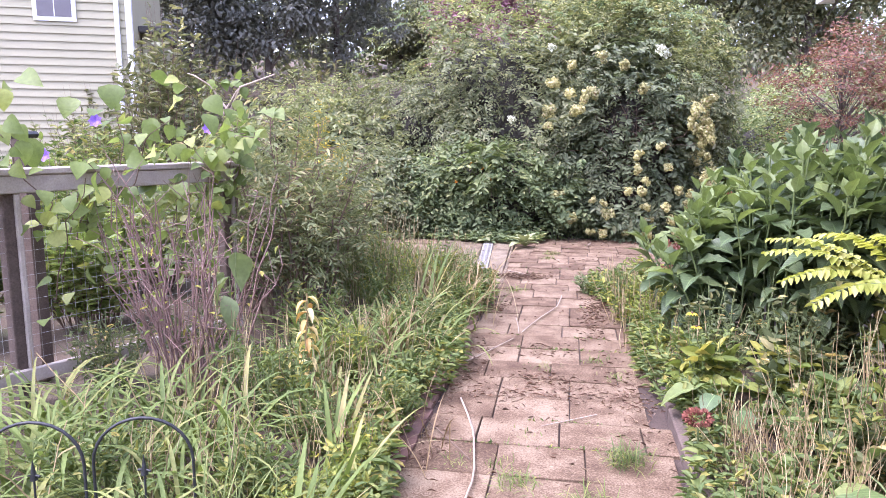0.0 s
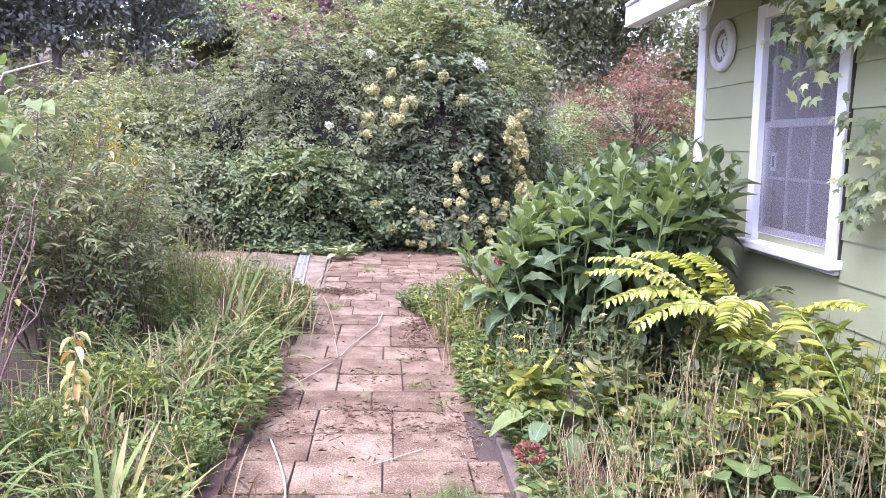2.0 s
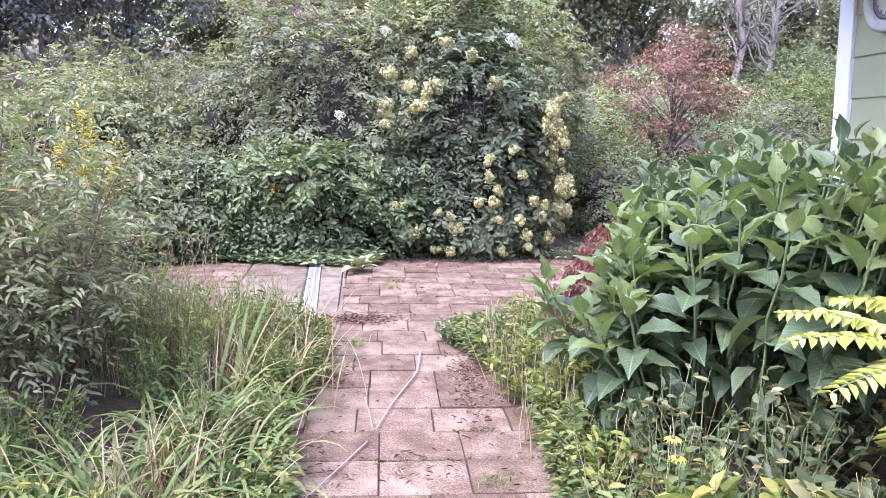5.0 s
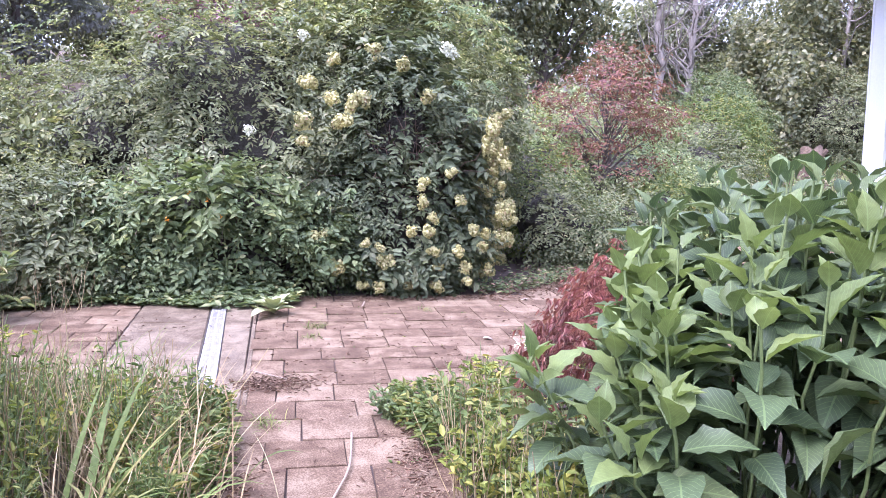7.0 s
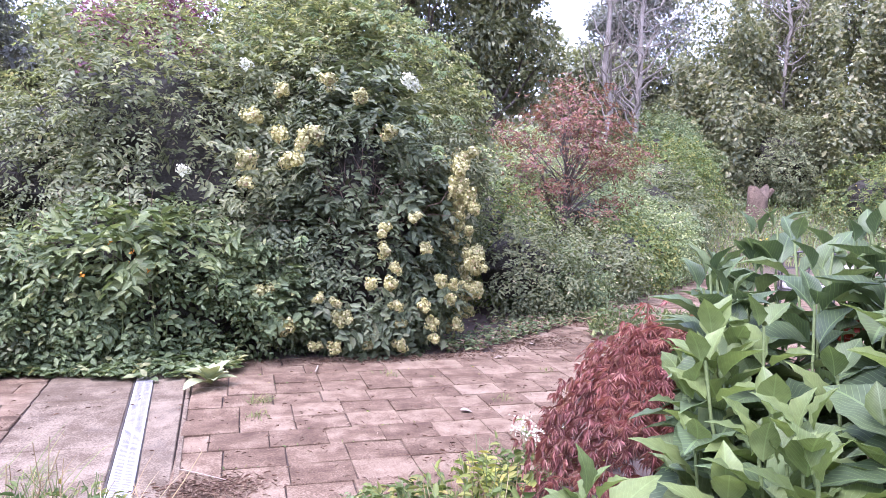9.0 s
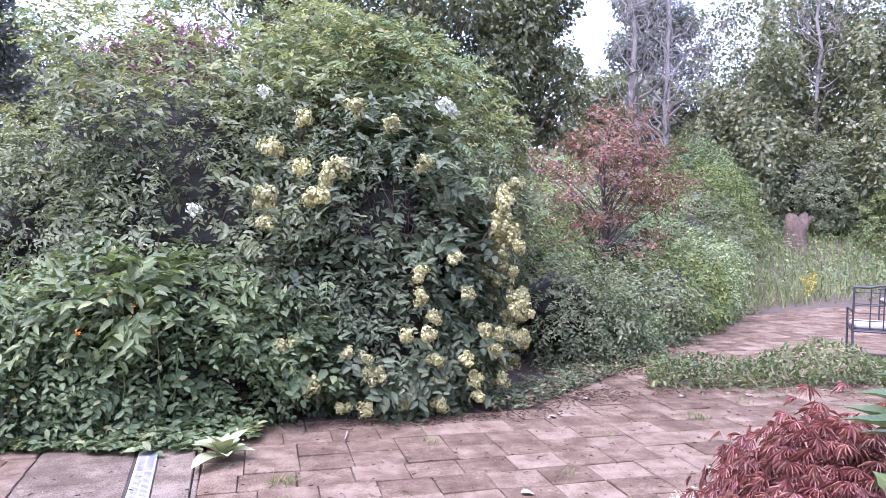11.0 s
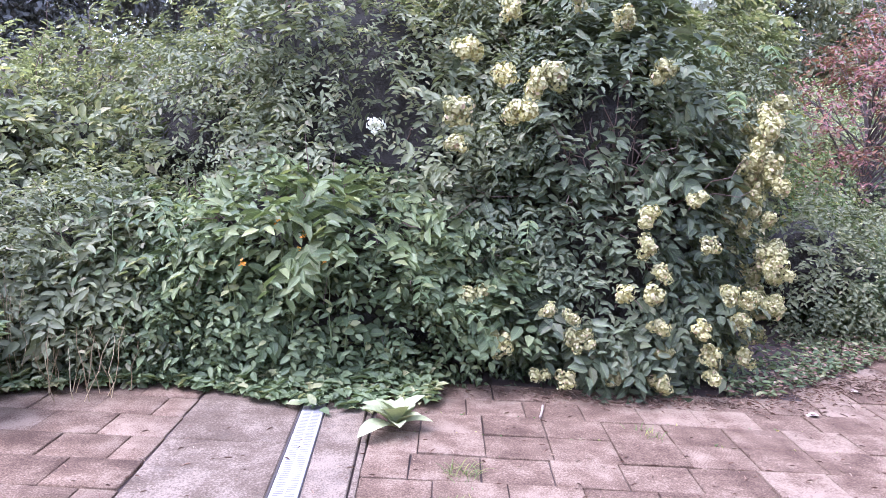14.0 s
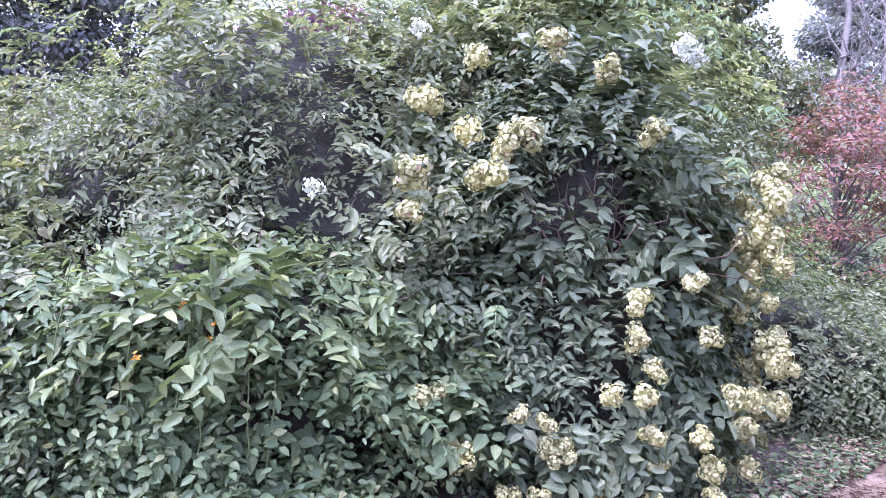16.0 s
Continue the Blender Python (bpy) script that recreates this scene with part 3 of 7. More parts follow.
def tree(name, x, y, h, crown, trunk, mat, bark, label, n=9000, leaf=0.28, clumps=60, bottom=0.25, group="", limbs=12, seed=0):
    """A tapered trunk, limbs, and a crown of leafy clumps with gaps. crown: its radius."""
    z0 = float(ground_z(x, y)) - 0.1
    ob = thing(name, x, y, z0, label, "tree", group)
    top = np.array([rng.normal(0, 0.3), rng.normal(0, 0.3), h * 0.92])
    stem = bend((0, 0, -0.3), top, 0, 9, 0.05 * trunk * 4)
    lines = [(stem, trunk, trunk * 0.18)]
    cc = []
    for i in range(clumps):
        d = rand_dirs(1)[0]
        rad = rng.random() ** 0.45
        cz = h * (bottom + (1 - bottom) * 0.5)
        cc.append(np.array([d[0] * crown * rad, d[1] * crown * rad, cz + d[2] * rad * h * (1 - bottom) * 0.5]))
    cc = np.array(cc)
    for i in range(limbs):
        t = cc[i]
        k = min(max(t[2] / h - 0.15, 0.12), 0.8)
        lines.append((bend(stem[0] + (top - stem[0]) * k, t, -0.1, 6, 0.08), trunk * 0.4 * (1 - k) + 0.02, 0.012))
    tubes("trunk", lines[:1], bark, ob, sides=9)
    tubes("limb", lines[1:], bark, ob)
    which = rng.integers(0, clumps, n)
    rr = crown * 0.34 * rng.uniform(0.7, 1.25, clumps)[which]
    d = rand_dirs(n)
    p = cc[which] + d * (rr * rng.random(n) ** 0.4)[:, None] * np.array([1.1, 1.1, 0.75])
    p[:, 2] = np.maximum(p[:, 2], 0.15)
    along = unit(d + 0.6 * rng.normal(size=(n, 3)) + np.array([0, 0, -0.4]))
    up = unit(d * 0.6 + np.array([0, 0, 0.9]) + 0.4 * rng.normal(size=(n, 3)))
    sc = rng.uniform(0.6, 1.3, n) * leaf
    leaves("crown", DIAMOND, p, along, up, sc, sc * 0.6, mat, ob)
    return ob

# ---- ground ----
def ground_sheet():
    xs = np.concatenate([[-900, -300, -120, -60], np.arange(-40, 41, 1.0), [60, 120, 300, 900]])
    ys = np.concatenate([[-900, -300, -100, -40, -20], np.arange(-10, 61, 1.0), [80, 120, 300, 900]])
    gx, gy = np.meshgrid(xs, ys, indexing="ij")
    gz = np.minimum(ground_z(gx, gy), 9.0) - 0.035
    v = np.stack([gx, gy, gz], -1).reshape(-1, 3)
    i, j = np.meshgrid(np.arange(len(xs) - 1), np.arange(len(ys) - 1), indexing="ij")
    a = i * len(ys) + j
    f = np.stack([a, a + len(ys), a + len(ys) + 1, a + 1], -1).reshape(-1, 4)
    ob = put("ground", mesh_np("ground", v, f, M["soil"]))
    tagged(ob, "dark garden soil with patches of moss and weeds", "ground", kind="structure")


ground_sheet()


# ---- the green house ----
WX, WY = 2.66, 6.12          # face of the wall, and its far corner
Y0 = -4.0
WIN = (4.34, 5.15, 1.04, 2.44)   # opening: y, y, z, z
REV = 0.236
LEAN = pose(WX, WY, 1.6) @ pose(0, 0, 0, 0, -2.5, 0) @ pose(-WX, -WY, -1.6)   # the old wall leans a little towards the path


def green_house():
    h = thing("house", WX, WY, 0, "small green clapboard house with white corner boards", "house")
    h.matrix_basis = LEAN @ pose(WX, WY, 0)
    inv = pose(-WX, -WY, 0)

    def add(name, bm, mat, parent=h, label=""):
        if parent is h:
            bm.transform(inv)
        return part(name, bm, mat, parent, label)

    a, b, c, d = WIN
    for y0, y1, z0, z1 in ((Y0, a, 0, 2.72), (b, WY - 0.02, 0, 2.72), (a, b, 0, c), (a, b, d, 2.72)):
        add("wall", box_bm(WX + 0.02, WX + 0.16, y0, y1, z0, z1), M["siding"])
    add("wall", box_bm(WX + 0.02, WX + 4.2, WY - 0.14, WY - 0.02, 0, 2.72), M["siding"])
    add("wall", box_bm(WX + 4.06, WX + 4.2, Y0, WY - 0.14, 0, 2.72), M["siding"])
    add("wall", box_bm(WX + 0.02, WX + 4.2, Y0 - 0.14, Y0, 0, 2.72), M["siding"])
    add("foundation", box_bm(WX + 0.01, WX + 4.19, Y0 - 0.1, WY - 0.03, -0.03, 0.14), M["concrete"])
    # lapped boards
    k = 0
    z = 1.58 - 7 * REV + 0.005
    while z < 2.7:
        spans = [(Y0, WY - 0.1)]
        if z + REV > c - 0.12 and z < d + 0.1:
            spans = [(Y0, a - 0.1), (b + 0.1, WY - 0.1)]
        for y0, y1 in spans:
            bm = bmesh.new()
            top = min(z + REV + 0.02, 2.72)
            prof = [(WX + 0.02, z), (WX - 0.004, z), (WX + 0.008, top), (WX + 0.02, top)]
            ring0 = [bm.verts.new((px, y0, pz)) for px, pz in prof]
            ring1 = [bm.verts.new((px, y1, pz)) for px, pz in prof]
            for i in range(4):
                bm.faces.new((ring0[i], ring0[(i + 1) % 4], ring1[(i + 1) % 4], ring1[i]))
            bm.faces.new(ring0[::-1]), bm.faces.new(ring1)
            bmesh.ops.recalc_face_normals(bm, faces=bm.faces[:])
            add("siding_board", bm, M["siding"])
        z += REV
        k += 1
    add("corner_board", box_bm(WX - 0.022, WX + 0.02, WY - 0.1, WY + 0.012, 0.1, 2.68, 0.003), M["trim"])
    add("corner_board", box_bm(WX - 0.021, WX + 0.09, WY + 0.013, WY + 0.03, 0.1, 2.68, 0.003), M["trim"])
    # window
    win = put("window", None, h, "white double-hung sash window with grey glazing bars")
    win.matrix_basis = pose(-0.0, a - WY, c)
    wi = pose(-WX, -a, -c)

    def wadd(name, bm, mat, label=""):
        bm.transform(wi)
        return part(name, bm, mat, win, label)

    f0, f1 = WX - 0.03, WX + 0.1
    wadd("window_frame", box_bm(f0, f1, a - 0.09, a, c - 0.04, d + 0.09, 0.004), M["trim"])
    wadd("window_frame", box_bm(f0, f1, b, b + 0.09, c - 0.04, d + 0.09, 0.004), M["trim"])
    wadd("window_frame", box_bm(f0 + 0.002, f1, a, b, d, d + 0.088, 0.004), M["trim"])
    wadd("window_sill", box_bm(WX - 0.085, f1, a - 0.12, b + 0.12, c - 0.1, c - 0.042, 0.008), M["trim"])
    wadd("apron", box_bm(WX - 0.028, WX + 0.02, a - 0.09, b + 0.09, c - 0.13, c - 0.101, 0.003), M["trim"])
    mid = 1.78
    for name, x0, x1, z0, z1 in (("lower_sash", WX + 0.02, WX + 0.05, c - 0.002, mid), ("upper_sash", WX + 0.052, WX + 0.082, mid - 0.04, d + 0.002)):
        t = 0.036
        for q in ((a + 0.001, a + t, z0, z1), (b - t, b - 0.001, z0, z1), (a + t, b - t, z0, z0 + 0.05), (a + t, b - t, z1 - 0.042, z1)):
            wadd(name, box_bm(x0, x1, q[0], q[1], q[2], q[3], 0.003), M["trim"])
        iy0, iy1, iz0, iz1 = a + t, b - t, z0 + 0.05, z1 - 0.042
        for i in (1, 2):
            y = iy0 + (iy1 - iy0) * i / 3
            wadd("muntin", box_bm(x0 + 0.006, x1 - 0.006, y - 0.009, y + 0.009, iz0, iz1), M["muntin"])
        zz = (iz0 + iz1) / 2
        wadd("muntin", box_bm(x0 + 0.007, x1 - 0.007, iy0, iy1, zz - 0.009, zz + 0.009), M["muntin"])
        g = wadd("pane", box_bm(x0 + 0.012, x0 + 0.016, iy0, iy1, iz0, iz1), M["glass"])
        g.visible_shadow = False
    wadd("insect_screen", box_bm(WX + 0.008, WX + 0.009, a + 0.012, b - 0.012, c + 0.01, d - 0.01), M["mesh"], "fine grey insect screen")
    wadd("curtain", box_bm(WX + 0.12, WX + 0.125, a - 0.05, b + 0.05, c - 0.05, d + 0.05), M["screen"], "dim grey curtain behind the glass")
    wadd("sticker", box_bm(WX + 0.028, WX + 0.031, 5.01, 5.07, 1.46, 1.58), M["sticker"], "small white paper sticker with a dark blue mark")
    wadd("sticker_mark", box_bm(WX + 0.0255, WX + 0.0275, 5.025, 5.052, 1.485, 1.555), M["bluepot"])
    for z0, z1 in ((c - 0.04, d + 0.1),):
        wadd("caulk_gap", box_bm(WX - 0.012, WX + 0.02, b + 0.09, b + 0.1, z0, z1), M["dark"])
        wadd("caulk_gap", box_bm(WX - 0.012, WX + 0.02, a - 0.1, a - 0.09, z0, z1), M["dark"])
    # eave: gutter, soffit, roof slope
    ex, ez, ey = 2.07, 2.55, 6.2
    for x0, x1, z0, z1 in ((ex, ex + 0.02, ez, ez + 0.15), (ex - 0.02, ex + 0.022, ez + 0.15, ez + 0.175), (ex + 0.02, ex + 0.1, ez + 0.004, ez + 0.018)):
        add("gutter", box_bm(x0, x1, Y0 - 0.3, ey, z0, z1, 0.006), M["trim"])
    add("gutter_end", box_bm(ex - 0.01, ex + 0.12, ey - 0.02, ey + 0.006, ez - 0.004, ez + 0.17, 0.004), M["trim"])
    sof = bmesh.new()
    pts = [(ex + 0.1, ez + 0.02), (WX + 0.03, ez + 0.2), (WX + 0.03, ez + 0.23), (ex + 0.1, ez + 0.05)]
    r0 = [sof.verts.new((x, Y0 - 0.3, z)) for x, z in pts]
    r1 = [sof.verts.new((x, ey - 0.02, z)) for x, z in pts]
    for i in range(4):
        sof.faces.new((r0[i], r0[(i + 1) % 4], r1[(i + 1) % 4], r1[i]))
    sof.faces.new(r0[::-1]), sof.faces.new(r1)
    bmesh.ops.recalc_face_normals(sof, faces=sof.faces[:])
    add("soffit", sof, M["soffit"])
    slope = math.tan(radians(36))
    top = bmesh.new()
    pts = [(ex + 0.03, ez + 0.165), (ex + 2.7, ez + 0.165 + 2.67 * slope), (ex + 5.3, ez + 0.165), (ex + 5.3, ez + 0.12), (ex + 2.7, ez + 0.05 + 2.67 * slope), (ex + 0.03, ez + 0.12)]
    r0 = [top.verts.new((x, Y0 - 0.3, z)) for x, z in pts]
    r1 = [top.verts.new((x, ey, z)) for x, z in pts]
    for i in range(6):
        top.faces.new((r0[i], r0[(i + 1) % 6], r1[(i + 1) % 6], r1[i]))
    top.faces.new((r0[5], r0[4], r0[1], r0[0])), top.faces.new((r0[4], r0[3], r0[2], r0[1]))
    top.faces.new((r1[0], r1[1], r1[4], r1[5])), top.faces.new((r1[1], r1[2], r1[3], r1[4]))
    bmesh.ops.recalc_face_normals(top, faces=top.faces[:])
    add("roof", top, M["shingle"])
    gable = bmesh.new()
    gp3 = [(WX + 0.05, 2.72), (WX + 4.1, 2.72), (WX + 2.1, 2.72 + 1.6)]
    for y in (WY - 0.1,):
        q0 = [gable.verts.new((x, y, z)) for x, z in gp3]
        q1 = [gable.verts.new((x, y + 0.06, z)) for x, z in gp3]
        gable.faces.new(q0), gable.faces.new(q1[::-1])
        for i in range(3):
            gable.faces.new((q0[i], q1[i], q1[(i + 1) % 3], q0[(i + 1) % 3]))
    add("gable", gable, M["siding"])
    # shingle tabs, course by course
    n_course, sv, sf = 18, [], []
    tv, tf = np.array([(0, 0, 0), (0, 1, 0), (1, 1, 0), (1, 0, 0), (0, 0, 1), (0, 1, 1), (1, 1, 1), (1, 0, 1)], float), np.array([(0, 1, 5, 4), (1, 2, 6, 5), (2, 3, 7, 6), (3, 0, 4, 7), (4, 5, 6, 7)])
    cx, sx = math.cos(radians(36)), math.sin(radians(36))
    c0 = 0
    for k in range(n_course):
        y = Y0 - 0.3 + (k % 2) * 0.12
        while y < ey - 0.02:
            w = min(0.23 + rng.uniform(-0.03, 0.03), ey + 0.01 - y)
            q = tv * np.array([0.17, w - 0.008, 0.008 + 0.004 * rng.random()])
            q[:, 2] += 0.004 + np.where(tv[:, 0] < 0.5, 0.006, 0.0)
            px = ex + 0.02 + (k * 0.14 + q[:, 0]) * cx - q[:, 2] * sx
            pz = ez + 0.165 + (k * 0.14 + q[:, 0]) * sx + q[:, 2] * cx
            sv.append(np.stack([px - WX, q[:, 1] + y - WY, pz], -1)), sf.append(tf + c0)
            c0 += 8
            y += w
    tagged(put("shingles", mesh_np("shingles", np.concatenate(sv), np.concatenate(sf), M["shingle"]), h), kind="stuff")
    # cable that hangs along the eave
    pts = bend((WX - 0.01, WY + 0.0, 2.52), (2.2, 4.9, 2.66), -0.1, 9)
    tubes("cable", [(pts - np.array([WX, WY, 0]), 0.007, 0.007)], M["cable"], h, "pale grey drooping cable")


green_house()


def wall_clock():
    ob = thing("wall_clock", WX - 0.006, 5.74, 2.345, "round weathered off-white clock on the green wall", "clock")
    ob.matrix_basis = LEAN @ pose(WX - 0.006, 5.74, 2.345)

    def ring(r0, r1, h0, h1, mat, name, n=40):
        th = np.linspace(0, 2 * np.pi, n, endpoint=False)
        v = []
        for r, h in ((r1, 0.0), (r1, h0 * 0.7), (r1 - 0.012, h0), (r0 + 0.008, h1), (r0, h1 * 0.4)):
            v.append(np.stack([np.full(n, -h), np.cos(th) * r, np.sin(th) * r], -1))
        v = np.concatenate(v)
        i, j = np.meshgrid(np.arange(4), np.arange(n), indexing="ij")
        f = np.stack([i * n + j, i * n + (j + 1) % n, (i + 1) * n + (j + 1) % n, (i + 1) * n + j], -1).reshape(-1, 4)
        put(name, mesh_np(name, v, f, mat, smooth=False), ob)

    ring(0.118, 0.182, 0.035, 0.04, M["clock"], "rim")
    ring(0.092, 0.118, 0.018, 0.018, M["clockdark"], "dark_ring")
    ring(0.001, 0.094, 0.016, 0.016, M["clock"], "dial")
    for i in range(12):
        a = i * math.pi / 6
        bm = box_bm(-0.0215, -0.017, -0.004, 0.004, 0.075, 0.09)
        bm.transform(Matrix.Rotation(a, 4, "X"))
        part("hour_mark", bm, M["clockdark"], ob)
    for a, l in ((0.6, 0.05), (2.4, 0.075)):
        bm = box_bm(-0.026, -0.022, -0.004, 0.004, 0, l)
        bm.transform(Matrix.Rotation(a, 4, "X"))
        part("pointer", bm, M["clockdark"], ob)


wall_clock()


def creeper():
    """Creeper that hangs from the eave over the wall beside the window."""
    ob = thing("creeper", 2.5, 3.6, 0, "green creeper with lobed leaves hanging from the eave over the wall", "climbing plant")
    lines, at, out = [], [], []
    for i in range(34):
        y = rng.uniform(2.0, 4.3)
        late = y > 3.75
        z1 = rng.uniform(2.15, 2.4) if late else rng.uniform(1.75, 2.35)
        a, b = np.array([2.45 if late else 2.35 + rng.uniform(-0.25, 0.15), y, 2.6]), np.array([2.47 if late else 2.42 + rng.uniform(-0.2, 0.08), y + rng.uniform(-0.1, 0.35), z1])
        p = bend(a, b, 0.0, 6, 0.03)
        lines.append((p - np.array([2.5, 3.6, 0]), 0.005, 0.002))
        at.append(p[rng.integers(0, 6, 40)] + rng.normal(size=(40, 3)) * 0.075)
    for y0, z0, y1, z1 in ((3.1, 1.8, 4.1, 1.72), (3.1, 1.55, 4.08, 1.42), (3.2, 1.42, 4.0, 1.28)):
        p = bend((2.56, y0, z0), (2.56, y1, z1), 0.06, 7, 0.02)
        lines.append((p - np.array([2.5, 3.6, 0]), 0.004, 0.002))
        at.append(np.repeat(p, 8, 0) + rng.normal(size=(56, 3)) * np.array([0.012, 0.06, 0.05]))
    at = np.concatenate(at) - np.array([2.5, 3.6, 0])
    at[:, 0] = np.minimum(at[:, 0], 0.05)
    n = len(at)
    along = unit(np.array([-0.4, 0.1, -0.9]) + 0.6 * rng.normal(size=(n, 3)))
    up = unit(np.array([-1.0, -0.2, 0.5]) + 0.4 * rng.normal(size=(n, 3)))
    sc = rng.uniform(0.05, 0.1, n)
    tubes("stem", lines, M["stem"], ob, sides=4)
    leaves("foliage", PALMATE, at, along, up, sc, sc, M["ivy"], ob)


creeper()


# ---- the pale house far behind the garden ----
def pale_house():
    ob = thing("pale_house", -13.6, 13.2, 0, "pale yellow clapboard house with white trim behind the garden", "house")
    # the long face runs away from the path; built along +x, facing -y
    turn = Matrix.Rotation(radians(24), 4, "Z")

    def add(name, bm, mat, label="", parent=None):
        bm.transform(turn)
        return part(name, bm, mat, parent or ob, label)

    L = 4.5
    add("wall", box_bm(-5, L, 0, 5, 0, 6.0), M["cream"])
    z = 0.3
    while z < 5.9:
        bm = bmesh.new()
        q = [bm.verts.new(c) for c in ((-5, -0.03, z), (L - 0.1, -0.03, z), (L - 0.1, -0.002, z + 0.17), (-5, -0.002, z + 0.17), (-5, 0, z), (L - 0.1, 0, z))]
        bm.faces.new((q[0], q[1], q[2], q[3])), bm.faces.new((q[0], q[4], q[5], q[1]))
        add("siding_board", bm, M["cream"])
        z += 0.17
    add("corner_board", box_bm(L - 0.1, L + 0.03, -0.05, 0.1, 0, 6, 0.005), M["trim"])
    add("downspout", box_bm(L - 0.32, L - 0.22, -0.12, -0.04, 0.1, 5.8, 0.01), M["trim"])
    add("roof", box_bm(-5.3, L + 0.35, -0.4, 5.3, 6.0, 6.25, 0.02), M["shingle"])
    add("wing", box_bm(L + 0.03, L + 0.4, 1.2, 5, 0, 3.9), M["cream"])
    add("wing_roof", box_bm(L - 0.0, L + 0.55, 0.9, 5.2, 3.9, 4.05, 0.02), M["shingle"])
    for x0 in (L - 1.86, L - 4.2):
        w = put("window", None, ob)
        add("window_frame", box_bm(x0 - 0.09, x0 + 0.77, -0.06, -0.034, 3.95, 5.55, 0.006), M["trim"], "", w)
        add("pane", box_bm(x0, x0 + 0.68, -0.07, -0.062, 4.05, 4.72), M["screen"], "", w)
        add("pane", box_bm(x0, x0 + 0.68, -0.07, -0.062, 4.78, 5.45), M["screen"], "", w)
        add("muntin", box_bm(x0 + 0.33, x0 + 0.35, -0.075, -0.071, 4.05, 5.45), M["trim"], "", w)


pale_house()


# ---- fence ----
def fence():
    ob = thing("fence", -2.5, 4.3, 0, "low weathered wooden fence with wire netting", "fence")
    o = np.array([-2.5, 4.3, 0])
    p0, p1 = np.array([-3.35, 2.5, 0]), np.array([-2.19, 4.98, 0])
    d = unit(p1 - p0)
    ang = math.atan2(d[1], d[0])
    L = float(np.linalg.norm(p1 - p0))

    def add(name, s0, s1, n0, n1, z0, z1, mat, label=""):
        bm = box_bm(s0, s1, n0, n1, z0, z1, 0.006)
        bm.transform(Matrix.Translation(Vector(p0 - o)) @ Matrix.Rotation(ang, 4, "Z"))
        part(name, bm, mat, ob, label)

    add("top_rail", -0.1, L + 0.04, -0.075, 0.075, 1.3, 1.336, M["fence"])
    add("face_rail", -0.1, L + 0.03, -0.062, -0.024, 1.2, 1.299, M["fence"])
    for s in (0.02, 1.22, L - 0.06):
        add("post", s - 0.045, s + 0.045, -0.022, 0.066, -0.02, 1.298, M["timber"], "dark square post")
        add("batten", s + 0.01, s + 0.04, -0.05, -0.023, -0.02, 1.199, M["fence"])
    add("bottom_rail", -0.1, L, -0.06, -0.024, 0.12, 0.2, M["fence"])
    lines = []
    for i in range(14):
        z = 0.24 + i * 0.07
        lines.append((np.array([p0 - o + (0, 0, z), p1 - o + (0, 0, z)]), 0.0012, 0.0012))
    for i in range(int(L / 0.07)):
        q = p0 - o + d * i * 0.07
        lines.append((np.array([q + (0, 0, 0.2), q + (0, 0, 1.2)]), 0.0012, 0.0012))
    tagged(tubes("wire_netting", lines, M["wiregrey"], ob, sides=3), kind="stuff")


fence()


def corner_post():
    ob = thing("fence_post", -3.05, 4.0, 0, "dark round-capped wooden post among the vines", "post")
    bm = box_bm(-0.05, 0.05, -0.05, 0.05, -0.02, 1.5, 0.01)
    part("shaft", bm, M["timber"], ob)
    part("cap", box_bm(-0.07, 0.07, -0.07, 0.07, 1.501, 1.54, 0.015), M["wire"], ob)


corner_post()


def wire_border():
    """Low black hoops that edge the bed."""
    for i, (x, y) in enumerate(((-1.27, 2.36), (-1.63, 2.25), (-1.99, 2.14))):
        ob = thing("border_hoop", x, y, 0, "low black wire garden border hoop with a finial", "garden edging", "wire border hoops")
        th = np.linspace(0, math.pi, 15)
        arc = np.stack([0.165 * np.cos(th), -0.05 * np.cos(th) * -1, 0.36 + 0.165 * np.sin(th)], -1)
        pts = np.concatenate([[arc[0] * (1, 1, 0)], arc, [arc[-1] * (1, 1, 0)]])
        tubes("hoop", [(pts, 0.006, 0.006)], M["wire"], ob, sides=6)
        tubes("spike", [(np.array([(0, 0, 0), (0, 0, 0.33)]), 0.004, 0.004), (np.array([(0, 0, 0.31), (0, 0, 0.345), (0, 0, 0.385)]), 0.014, 0.001)], M["wire"], ob, sides=6)
        tubes("finial", [(np.array([(-0.025, 0, 0.325), (0, 0, 0.33), (0.025, 0, 0.325)]), 0.005, 0.005)], M["wire"], ob, sides=5)
        tubes("cross_wire", [(np.array([(-0.16, -0.05, 0.12), (0.16, 0.05, 0.12)]), 0.004, 0.004)], M["wire"], ob, sides=5)


wire_border()

# ---- the great hedge at the end of the patio ----
MOUND = (-0.75, 13.3, 1.5, 3.4, 2.25, 2.45)
MOUND_R = (1.1, 13.2, 2.1, 1.75, 1.8, 1.75)
PAN = (1.0, 11.85, 0.95, 1.28, 1.18, 1.95)
LOW = (-1.25, 11.35, 0.45, 1.7, 0.95, 0.98)
LEFT = (-4.2, 12.6, 0.8, 2.0, 1.6, 1.7)
SMALL_LEFT = (-2.9, 11.3, 0.4, 1.2, 0.8, 0.9)


